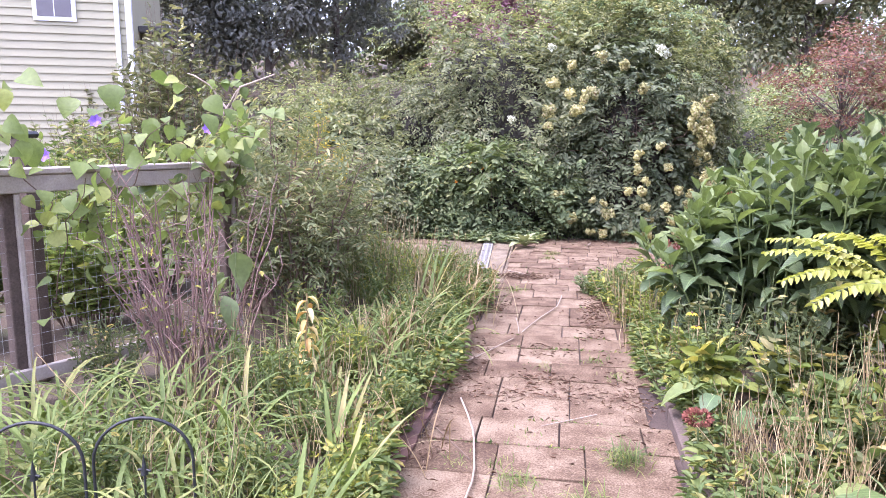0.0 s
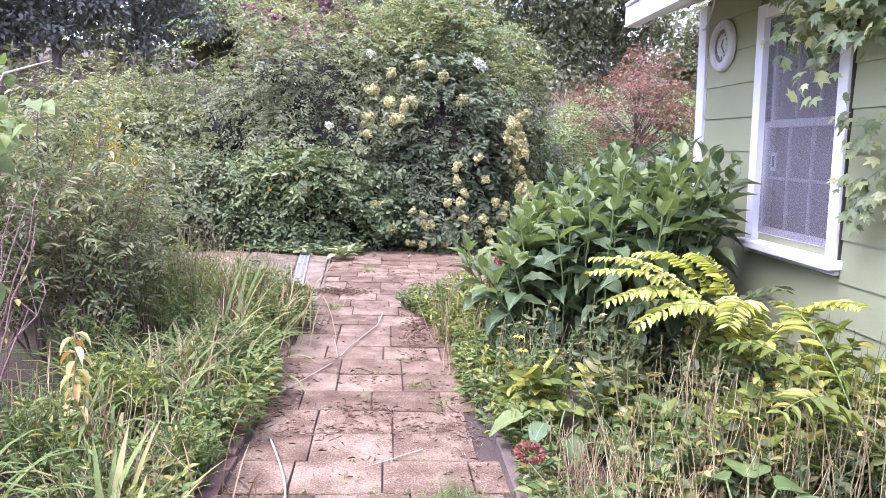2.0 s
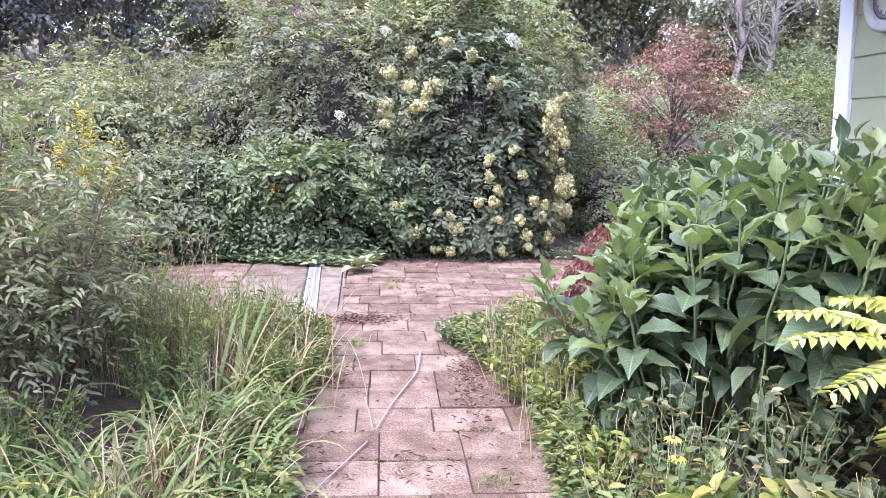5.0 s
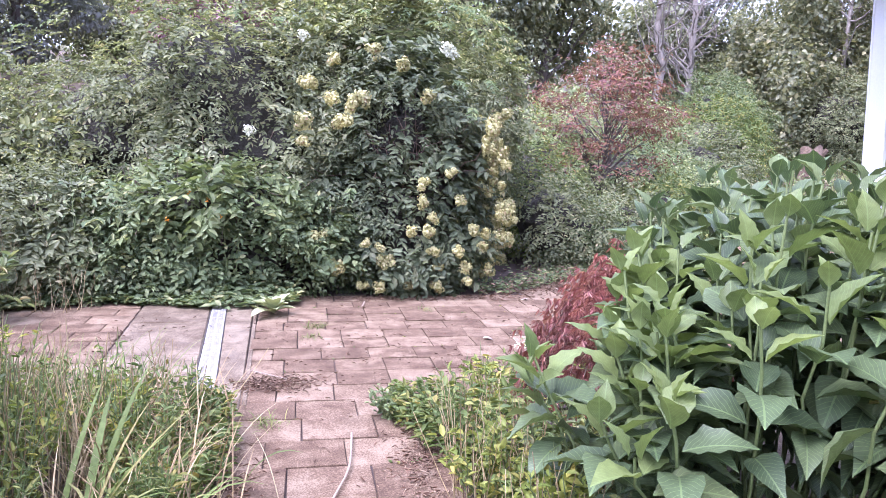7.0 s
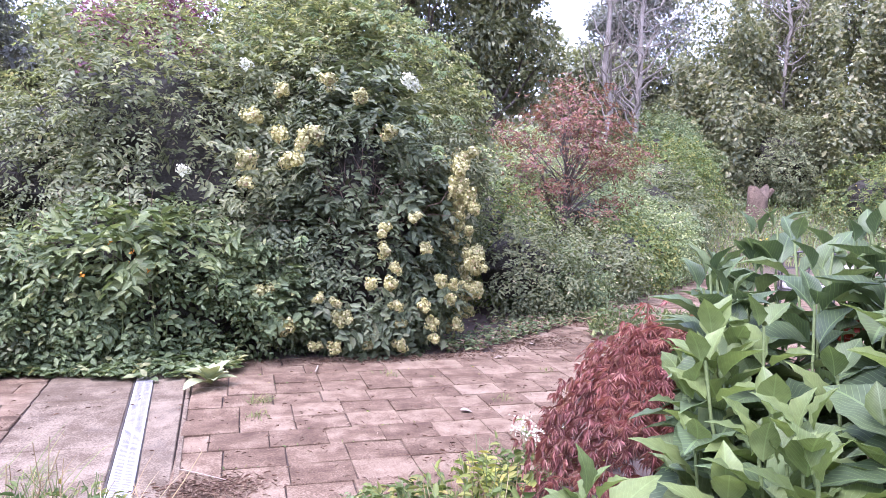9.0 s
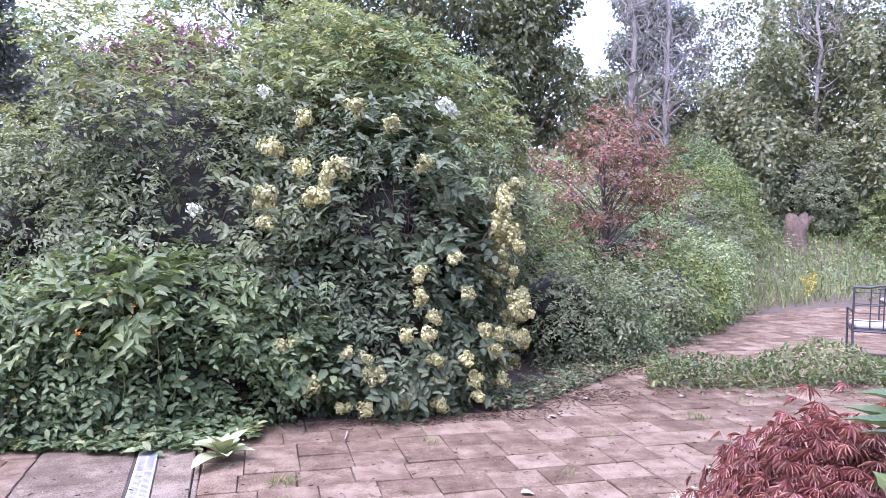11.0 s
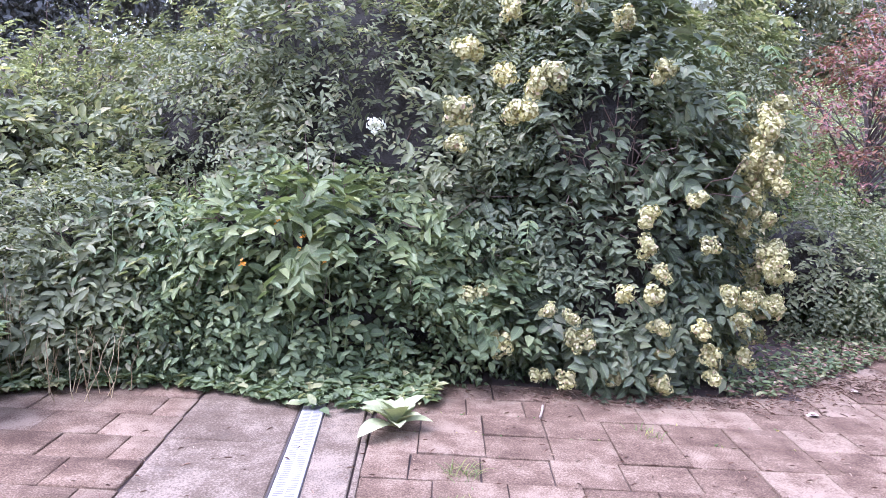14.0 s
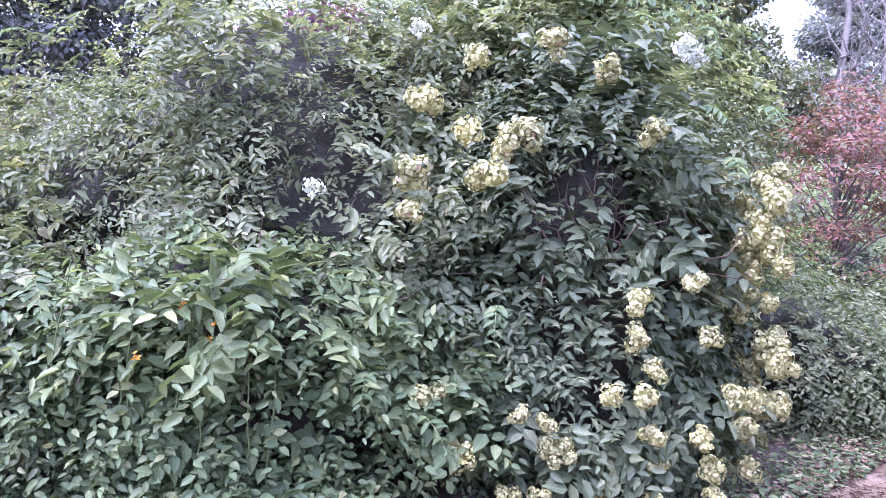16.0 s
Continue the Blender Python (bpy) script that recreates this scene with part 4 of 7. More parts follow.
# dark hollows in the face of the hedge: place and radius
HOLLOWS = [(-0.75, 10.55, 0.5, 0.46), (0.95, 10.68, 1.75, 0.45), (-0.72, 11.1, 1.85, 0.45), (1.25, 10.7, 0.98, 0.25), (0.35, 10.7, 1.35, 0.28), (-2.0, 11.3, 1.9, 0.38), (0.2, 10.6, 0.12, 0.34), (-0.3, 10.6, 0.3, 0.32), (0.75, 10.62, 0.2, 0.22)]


def mound_shrub(name, blobs, label, n, k, stem, length, width, mat, others=(), shape=OVAL, top=None, seed=0.0, depth=0.3, low=0.03, rough=0.22, droop=0.5, gaps=-0.42):
    ob = thing(name, blobs[0][0], blobs[0][1], 0, label, "shrub")
    o = np.array([blobs[0][0], blobs[0][1], 0])
    P, D = [], []
    for i, b in enumerate(blobs):
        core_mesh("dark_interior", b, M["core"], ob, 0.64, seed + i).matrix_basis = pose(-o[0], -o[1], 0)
        p, d = blob_points(b, n // len(blobs), depth, rough, 1.1, seed + i, 0.35, low)
        ok = outside(p, [q for q in blobs if q is not b] + list(others), 0.82)
        ok &= bumpy(p, 1.5, seed + 2) + 0.25 * rng.normal(size=len(p)) > gaps
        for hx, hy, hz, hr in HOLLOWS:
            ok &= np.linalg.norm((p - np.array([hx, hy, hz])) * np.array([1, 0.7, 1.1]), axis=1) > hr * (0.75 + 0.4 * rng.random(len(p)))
        P.append(p[ok]), D.append(d[ok])
        # the shaded inner leaves
        q, e = blob_points((*b[:3], b[3] * 0.8, b[4] * 0.8, b[5] * 0.8), n // (3 * len(blobs)), 0.06, rough, 1.1, seed + i, 0.35, low)
        P.append(q), D.append(e)
    P, D = np.concatenate(P), np.concatenate(D)
    # Leaves above the given height take the material with light painted in.
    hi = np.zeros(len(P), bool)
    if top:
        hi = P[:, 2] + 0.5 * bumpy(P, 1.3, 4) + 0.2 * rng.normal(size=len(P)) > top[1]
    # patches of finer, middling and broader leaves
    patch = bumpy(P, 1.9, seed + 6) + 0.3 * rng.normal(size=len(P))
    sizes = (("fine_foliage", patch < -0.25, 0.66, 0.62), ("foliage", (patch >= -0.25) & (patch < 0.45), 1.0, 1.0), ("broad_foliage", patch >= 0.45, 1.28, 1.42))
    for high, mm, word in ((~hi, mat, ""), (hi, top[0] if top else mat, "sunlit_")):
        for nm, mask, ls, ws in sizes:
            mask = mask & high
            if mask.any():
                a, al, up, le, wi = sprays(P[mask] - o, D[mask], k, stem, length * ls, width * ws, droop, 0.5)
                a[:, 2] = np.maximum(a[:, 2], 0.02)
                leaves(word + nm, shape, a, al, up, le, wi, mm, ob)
    # wandering shoots that break the outline
    lines = []
    for i in rng.integers(0, len(P), 40):
        q = P[i] - o
        lines.append((bend(q - D[i] * 0.3, q + D[i] * 0.22 + (0, 0, rng.uniform(-0.1, 0.2)), 0.05, 6, 0.02), 0.006, 0.002))
    tubes("shoot", lines, M["twig"], ob, sides=4)
    return ob


mound_shrub("vine_mound", [MOUND, MOUND_R], "great mound of dense small-leaved green vines", 12600, 9, 0.3, 0.075, 0.036, M["hedge"], (PAN, LOW), top=(M["hedge_lit"], 2.85), seed=1.0)
mound_shrub("vine_mound", [LEFT, SMALL_LEFT], "lower green mound of tangled vines beside the hedge", 4200, 8, 0.28, 0.085, 0.042, M["hedge"], (LOW, MOUND), top=(M["hedge_lit"], 1.6), seed=5.0)
low_bush = mound_shrub("broadleaf_bush", [LOW], "low broad-leaved green bush at the foot of the hedge", 2900, 7, 0.26, 0.078, 0.048, M["lowbush"], (PAN,), seed=9.0, depth=0.45, gaps=-0.25)
mound_shrub("pokeweed", [(-1.05, 11.2, 1.02, 1.3, 0.85, 0.42)], "light green large-leaved weed leaning out of the hedge", 330, 6, 0.3, 0.125, 0.06, M["pokeleaf"], (PAN,), seed=21.0, depth=0.5, low=0.75, droop=0.35)
pan_bush = mound_shrub("panicle_hydrangea", [PAN], "large hydrangea with faded cream flower heads", 2500, 7, 0.24, 0.11, 0.06, M["panicle"], (), seed=13.0, depth=0.3, low=0.06)


def flower_head_mesh(name, n, r, mat, size=0.032):
    lobes = rand_dirs(6) * r * np.array([0.62, 0.62, 0.8])
    d = rand_dirs(n)
    which = rng.integers(0, 6, n)
    p = lobes[which] + d * (r * 0.62) * (0.55 + 0.5 * rng.random((n, 1)))
    v, f, uv = scatter(OVAL, p, unit(np.cross(d, rand_dirs(n))), d, size * rng.uniform(0.7, 1.3, n), size * 0.9)
    return mesh_np(name, v, f, mat, uv)


HEADS = [flower_head_mesh("flower_head", 330, 0.088, M["petal"], 0.03) for _ in range(4)]
WHITE_HEAD = flower_head_mesh("white_flower_head", 90, 0.085, M["white"], 0.042)
FLOWERS_HIGH = [(0.21, 2.52), (0.61, 2.61), (0.93, 2.52), (-0.06, 2.25), (0.19, 2.14), (0.52, 2.11), (0.42, 2.06), (0.3, 1.85), (-0.09, 1.87), (-0.07, 1.67),
                (1.2, 2.19), (1.87, 1.82), (1.96, 1.94), (1.9, 1.66), (1.46, 1.4), (1.18, 1.25), (1.58, 1.1), (1.15, 1.07), (1.3, 0.9), (1.22, 0.76), (1.06, 0.75)]
FLOWERS_LOW = [(0.56, 0.61), (0.71, 0.57), (0.82, 0.43), (0.74, 0.42), (1.29, 0.54), (1.58, 0.54), (1.37, 0.35), (1.68, 0.35), (2.01, 0.3), (0.27, 0.36), (0.08, 0.71), (2.11, 0.92), (2.13, 0.69),
               (1.9, 0.73), (0.55, 0.16), (0.72, 0.14), (1.06, 0.16), (1.36, 0.15), (1.69, 0.21), (1.72, 0.77), (1.89, 0.56)]


def pan_flowers():
    o = Vector((PAN[0], PAN[1], 0))
    for i, (x, z) in enumerate(FLOWERS_HIGH + FLOWERS_LOW):
        y = 10.5 + 0.12 * (z > 2.0) + 0.06 * (z < 0.4)
        if x > 1.7:
            y += (x - 1.7) * 0.6
        s = rng.uniform(0.75, 1.1) * (1.22 if 1.8 < z < 2.2 and x < 0.6 else 0.95 if z > 1.6 else 0.82)
        put("flower_head", HEADS[i % 4], pan_bush, "", Matrix.Translation(Vector((x, y, z)) - o) @ Euler(rng.uniform(0, 6, 3)).to_matrix().to_4x4() @ Matrix.Scale(s, 4))
    for i in range(46):
        z = rng.uniform(0.2, 2.1)
        q = Vector((2.2 + rng.uniform(-0.12, 0.16) - 0.1 * abs(z - 1.2), 11.1 + rng.uniform(-0.1, 0.55), z))
        put("flower_head", HEADS[i % 4], pan_bush, "", Matrix.Translation(q - o) @ Euler(rng.uniform(0, 6, 3)).to_matrix().to_4x4() @ Matrix.Scale(rng.uniform(0.7, 1.15), 4))
    for x, y, z, s in ((-0.66, 10.95, 1.765, 0.65), (1.45, 10.85, 2.72, 0.85), (1.52, 10.85, 2.66, 0.6), (-0.1, 11.4, 2.85, 0.7)):
        put("white_flower_head", WHITE_HEAD, pan_bush, "white flower head", Matrix.Translation(Vector((x, y, z)) - o) @ Matrix.Scale(s, 4))
    # bare twigs inside the gap of the bush
    lines = []
    for i in range(45):
        a = np.array([1.15 + rng.normal(0, 0.25), 10.95 + rng.uniform(0, 0.3), 1.3 + rng.uniform(-0.2, 0.3)])
        b = a + np.array([rng.normal(0, 0.3), -0.15 * rng.random(), rng.uniform(0.1, 0.7)])
        lines.append((bend(a, b, 0.03, 6, 0.03) - np.array(o), 0.007, 0.002))
    tubes("bare_twig", lines, M["twig"], pan_bush, sides=4)


pan_flowers()


def pinnate(base, tip, n, leaf, width, sag):
    """One compound leaf: a rachis with paired leaflets."""
    p = bend(base, tip, sag, n)
    d = unit(np.gradient(p, axis=0))
    side = unit(np.cross(d, np.array([0, -0.4, 1.0])))
    env = np.sin(np.linspace(0.5, 2.9, n)) * 0.5 + 0.5
    at = np.concatenate([p, p])
    al = np.concatenate([side + 0.5 * d, 0.5 * d - side]) + 0.28 * rng.normal(size=(2 * n, 3)) + np.array([0, 0, -0.3])
    le = np.tile(env, 2) * leaf * rng.uniform(0.85, 1.15, 2 * n)
    return p, at, al, np.tile(np.array([0, -0.5, 1.0]), (2 * n, 1)) + 0.25 * rng.normal(size=(2 * n, 3)), le, le * width


def wisteria():
    """Compound-leaved vine that spills over the hedge's top and hangs down its face."""
    ob = thing("wisteria", 1.1, 12.0, 0, "wisteria vine with light green compound leaves trailing over the hedge", "climbing plant")
    o = np.array([1.1, 12.0, 0])
    spots = []
    for i in range(120):
        c, q = ((MOUND_R, MOUND) if i % 3 else (MOUND, MOUND_R))[0], rng.normal(0, 0.5)
        a, e = -1.571 + 1.1 * rng.normal(), rng.uniform(0.55, 1.35)
        out = np.array([math.cos(a) * math.cos(e), math.sin(a) * math.cos(e), math.sin(e)])
        spots.append((np.array(c[:3]) + out * np.array(c[3:6]) * rng.uniform(1.0, 1.1), unit(out * np.array([1, 1, 0.2]))))
    for x, z in ((-0.25, 0.8), (0.0, 0.6), (0.4, 1.2), (-1.5, 0.9), (-2.0, 1.2), (1.5, 2.35), (1.75, 2.1), (1.9, 2.4)):
        spots.append((np.array([x, 10.5 + 0.3 * (z > 2), z]), np.array([rng.normal(0, 0.3), -0.6, -0.1])))
    lines, cols = [], [[], [], [], [], []]
    for b, d in spots:
        L = rng.uniform(0.2, 0.36)
        tip = b + unit(d + 0.5 * rng.normal(size=3) * np.array([1, 0.6, 0.4])) * L + np.array([0, 0, -0.12])
        p, *rest = pinnate(b - o, tip - o, 7, 0.085, 0.48, 0.05)
        lines.append((p, 0.003, 0.0015))
        for c, v in zip(cols, rest):
            c.append(v)
    tubes("rachis", lines, M["stem"], ob, sides=4)
    leaves("foliage", OVAL, *[np.concatenate(c) for c in cols[:3]], np.concatenate(cols[3]), np.concatenate(cols[4]), M["wisteria"], ob)


M["wisteria"] = leaf_mat("wisteria_leaf", [(0.0, (0.085, 0.135, 0.06)), (0.6, (0.13, 0.19, 0.08)), (1.0, (0.2, 0.25, 0.1))], 0.5, 0.35, gain=1.0, spec=0.25)
wisteria()


def jewel_flowers():
    ob = thing("jewelweed", -1.6, 10.45, 0, "orange-flowered weed growing up the hedge", "plant")
    at = np.stack([rng.uniform(-0.9, 0.9, 420), rng.uniform(-0.12, 0.25, 420), rng.uniform(0.05, 1.25, 420)], -1)
    al = unit(np.stack([rng.normal(size=420), -abs(rng.normal(size=420)), -0.4 * np.ones(420)], -1))
    leaves("foliage", OVAL, at, al, unit(np.array([0, -0.5, 1.0]) + 0.4 * rng.normal(size=(420, 3))), rng.uniform(0.05, 0.1, 420), rng.uniform(0.025, 0.05, 420), M["cover"], ob)
    tubes("stem", [(bend((x, 0.1, 0), (x + rng.normal(0, 0.12), -0.02, rng.uniform(0.8, 1.35)), 0.05, 7, 0.02), 0.006, 0.003) for x in np.linspace(-0.85, 0.85, 11)], M["stem"], ob, sides=4)
    q = np.array([(0.42, -0.14, 1.12), (0.56, -0.14, 0.98), (0.72, -0.14, 0.9), (0.2, -0.14, 0.86), (0.6, -0.16, 1.06)])
    at = np.repeat(q, 7, 0) + rng.normal(size=(35, 3)) * 0.012
    leaves("blossom", OVAL, at, rand_dirs(35), rand_dirs(35), 0.024, 0.016, M["opetal"], ob, "small orange flowers")


jewel_flowers()


def cover_strip(name, label, n, place, leaf, mat, shape=OVAL, width=0.6, kind="stuff"):
    p = np.array([place() for _ in range(n)])
    al = rng.normal(size=(n, 3))
    al[:, 2] = abs(al[:, 2]) * 0.25
    up = unit(np.array([0, -0.15, 1.0]) + 0.35 * rng.normal(size=(n, 3)))
    sc = rng.uniform(0.6, 1.3, n) * leaf
    v, f, uv = scatter(shape, p, unit(al), up, sc, sc * width)
    return tagged(put(name, mesh_np(name, v, f, mat, uv)), label, "ground cover", kind=kind)


def foot_of_hedge():
    x = rng.uniform(-3.2, -0.15)
    edge = 10.2 + 0.22 * math.sin(x * 2.3) + 0.1 * (x + 1.5)
    y = rng.uniform(edge, 11.0)
    return x, y, 0.03 + 0.32 * rng.random() * min(1, max(0.1, y - edge + 0.1))


cover_strip("ground_cover", "low green creeping plants along the foot of the hedge", 3800, foot_of_hedge, 0.085, M["cover"])


def mullein(x, y, s, n, label):
    ob = thing("mullein", x, y, 0, label, "plant")
    for i in range(n):
        a = i * 2.4
        inner = i / n
        le = s * rng.uniform(0.75, 1.1) * (1 - 0.25 * inner)
        m = Matrix.Rotation(a, 4, "Z") @ Matrix.Rotation(radians(4 + 72 * inner ** 0.6), 4, "X") @ Matrix.Diagonal((le * 0.5, le, le * 0.8, 1))
        v, f, uv = BIGLEAF
        put("leaf", MULL, ob, "", Matrix.Translation((0, 0, 0.03)) @ m)


ROUND = blade_shape([0.2, 0.45, 0.72, 0.94, 1.0, 0.92, 0.66, 0.12], 0.14, 0.35)
MULL = mesh_np("mullein_leaf", ROUND[0], ROUND[1], M["mullein"], ROUND[2], True)
mullein(-0.36, 9.85, 0.27, 15, "pale woolly mullein rosette growing through the paving")


# ---- shrubs and trees beyond the patio ----
def japanese_maple():
    ob = thing("japanese_maple", 5.5, 15.9, 0, "bronze-red Japanese maple with layered foliage", "tree")
    lines = [(bend((0, 0, -0.1), (0.1, 0, 1.5), 0, 6, 0.02), 0.07, 0.045), (bend((0.05, 0, 0.9), (-0.7, -0.1, 2.6), 0.1, 6, 0.04), 0.04, 0.012), (bend((0.1, 0, 1.2), (0.8, 0.1, 2.9), 0.1, 6, 0.04), 0.04, 0.012), (bend((0.1, 0, 1.4), (0.1, 0.3, 3.5), 0.1, 6, 0.04), 0.04, 0.01)]
    P = []
    for i in range(62):
        a, r = rng.uniform(0, 6.283), 1.3 * math.sqrt(rng.random())
        z = 1.2 + (2.75 - 1.4 * (r / 1.3) ** 2) * rng.uniform(0.1, 1.0)
        c = np.array([r * math.cos(a), r * math.sin(a), z])
        lines.append((bend((0.1, 0, max(0.8, z - 0.9)), c, 0.05, 5, 0.03), 0.015, 0.004))
        P.append(c + rng.normal(size=(46, 3)) * np.array([0.25, 0.25, 0.08]))
    P = np.concatenate(P)
    tubes("branch", lines, M["bark"], ob)
    a, al, up, le, wi = sprays(P, unit(P * np.array([1, 1, 0.1])), 3, 0.1, 0.075, 0.034, 0.4, 0.6)
    leaves("crown", OVAL, a, al, up, le, wi, M["maple"], ob)


japanese_maple()


def bare_tree(x, y, h, lean, label, girth=0.14):
    z0 = float(ground_z(x, y))
    ob = thing("bare_tree", x, y, z0 - 0.1, label, "tree", "bare grey trees")
    base, top = np.array([0, 0, -0.2]), np.array([lean, 0.3, h])
    stem = bend(base, top, 0, 12, 0.08)
    tubes("trunk", [(stem, girth, 0.04)], M["greybark"], ob, sides=8)
    big, fine = [], []
    for i in range(34):
        k = rng.uniform(0.22, 0.98)
        p = base + (top - base) * k
        a = rng.uniform(0, 6.283)
        le = (1.15 - k) * rng.uniform(1.2, 3.0)
        q = p + np.array([math.cos(a) * le, math.sin(a) * le, le * rng.uniform(0.5, 1.5)])
        b = bend(p, q, rng.uniform(-0.3, 0.1), 7, 0.1)
        big.append((b, 0.04 * (1.2 - k) + 0.01, 0.009))
        for j in range(9):
            s = b[rng.integers(2, 7)]
            fine.append((bend(s, s + rng.normal(size=3) * 0.6 + (0, 0, 0.3), 0.05, 5, 0.05), 0.011, 0.004))
    tubes("limb", big, M["greybark"], ob)
    tubes("twig", fine, M["greybark"], ob, sides=4)


def polar(az, d, x0=-0.14, y0=5.4):
    return x0 + math.sin(radians(az)) * d, y0 + math.cos(radians(az)) * d


bare_tree(*polar(30.9, 25), 13, -0.9, "tall bare grey-barked tree with leafless branches")
bare_tree(*polar(32.1, 25.6), 12, 0.7, "slender bare grey-barked tree with forking branches")
bare_tree(*polar(42.9, 30.5), 13, 0.4, "bare grey trunk rising among leafy trees", 0.09)


def stump():
    x, y = polar(42, 24.6)
    ob = thing("tree_stump", x, y, float(ground_z(x, y)) - 0.05, "broken reddish-brown tree stump in the field edge", "stump")
    th = np.linspace(0, 2 * np.pi, 18, endpoint=False)
    v = []
    for z, r in ((0, 0.5), (0.35, 0.38), (0.8, 0.34), (1.2, 0.36)):
        rr = r * (1 + 0.12 * np.sin(th * 3 + z) + 0.06 * np.sin(th * 7))
        v.append(np.stack([np.cos(th) * rr, np.sin(th) * rr * 0.8, z + (0.18 * np.sin(th * 2 + 1) + 0.04 * np.sin(th * 5) if z > 1.0 else 0 * th)], -1))
    v = np.concatenate(v + [np.array([[0, 0, 1.0]])])
    i, j = np.meshgrid(np.arange(3), np.arange(18), indexing="ij")
    f = np.stack([i * 18 + j, i * 18 + (j + 1) % 18, (i + 1) * 18 + (j + 1) % 18, (i + 1) * 18 + j], -1).reshape(-1, 4)
    cap = np.array([(54 + k, 54 + (k + 1) % 18, 72) for k in range(18)])
    put("stump", mesh_np("stump", v, [f, cap], M["stump"]), ob)
    bm = box_bm(-0.08, 0.08, -0.05, 0.05, 0, 0.5, 0.03)
    bm.transform(pose(0.22, 0, 0.85, 10, 35, 0))
    part("splinter", bm, M["stump"], ob)


stump()

# leafy trees round the garden: bearing, distance, height, crown radius
WOODS = [("oak_tree", -52, 30, 12, 4.5, "treelight"), ("oak_tree", -42, 34, 12.5, 4.6, "tree"), ("spruce_tree", -33, 32, 13, 3.6, "conifer"), ("spruce_tree", -27, 30, 13, 3.6, "conifer"),
         ("spruce_tree", -20.5, 31, 12.5, 3.4, "conifer"), ("oak_tree", -14, 40, 5.4, 3.2, "tree"), ("oak_tree", -8.5, 38, 5.6, 2.8, "tree"), ("plum_tree", -7.2, 24, 6.2, 2.4, "plum"),
         ("oak_tree", 1.2, 27, 12, 3.4, "tree"), ("oak_tree", 7, 25, 13, 4.2, "tree"), ("oak_tree", 14, 23, 13, 3.6, "tree"), ("oak_tree", 20.3, 24, 11.5, 2.3, "treelight"),
         ("spruce_tree", 31.5, 42, 13.5, 2.8, "conifer"), ("oak_tree", 28, 40, 5.6, 2.8, "tree"), ("oak_tree", 35.5, 40, 5.8, 2.6, "tree"),
         ("oak_tree", 41, 36, 12.5, 3.6, "treelight"), ("oak_tree", 48.5, 35, 13, 4.4, "treelight"), ("oak_tree", 57, 34, 13, 4.8, "tree"), ("oak_tree", 66, 28, 13, 5, "tree")]
for i, (nm, az, d, h, cr, mt) in enumerate(WOODS):
    x, y = polar(az, d)
    words = {"tree": "tall leafy green tree at the wood's edge", "treelight": "tall tree with light green foliage", "conifer": "tall dark conifer behind the garden", "plum": "purple-leaved plum tree above the hedge"}[mt]
    tree(nm, x, y, h, cr, 0.22, M[mt], M["bark"], words, n=19000, leaf=0.2 if mt != "conifer" else 0.26, clumps=64, bottom=0.08 if az > 24 else 0.15)


def far_woods():
    """Undergrowth and further trees that close the view all round."""
    n = 90000
    az = rng.uniform(0, 360, n)
    ahead = (az < 75) | (az > 290)
    d = rng.uniform(38, 48, n)
    top = np.where(ahead, 5.2, 10) + 1.2 * np.sin(az * 0.31) + 0.8 * np.sin(az * 0.83 + 1)
    gap = np.abs(((az + 180 + 12) % 360) - 180) < 4
    top = np.where(gap, 4.0, top)
    z = top * rng.random(n) ** 0.8
    x, y = -0.1 + np.sin(np.radians(az)) * d, 5 + np.cos(np.radians(az)) * d
    p = np.stack([x, y, z + np.minimum(ground_z(x, y), 9.0)], -1)
    sc = rng.uniform(0.25, 0.55, n)
    v, f, uv = scatter(DIAMOND, p, rand_dirs(n), unit(np.array([0, 0, 1.0]) + 0.6 * rng.normal(size=(n, 3))), sc, sc * 0.7)
    tagged(put("far_woods", mesh_np("far_woods", v, f, M["tree"], uv)), "dark green woods closing the view", "woods", kind="stuff")


def wood_edge():
    """Leafy wall of the wood's edge on the rise beyond the field."""
    n = 82000
    az = rng.uniform(35, 74, n)
    d = 28 + 2.5 * rng.random(n) + 1.5 * np.sin(az * 0.9)
    top = 7.0 + 1.5 * np.sin(az * 1.3) + 1.0 * np.sin(az * 2.9)
    top = np.where(az < 39, top * (0.55 + 0.11 * (az - 35)), top)
    z = top * rng.random(n) ** 0.85
    d = d + 0.22 * z + 0.8 * bumpy(np.stack([az * 0.5, z, d * 0], -1), 0.8, 2.0)
    x, y = -0.14 + np.sin(np.radians(az)) * d, 5.4 + np.cos(np.radians(az)) * d
    p = np.stack([x, y, z + ground_z(x, y)], -1)
    sc = rng.uniform(0.12, 0.29, n)
    v, f, uv = scatter(DIAMOND, p, unit(rand_dirs(n) + np.array([-0.3, -0.4, -0.4])), unit(np.array([-0.2, -0.3, 1.0]) + 0.5 * rng.normal(size=(n, 3))), sc, sc * 0.6)
    tagged(put("wood_edge", mesh_np("wood_edge", v, f, M["treelight"], uv)), "dense leafy green edge of the wood", "woods", kind="stuff")


far_woods()
wood_edge()


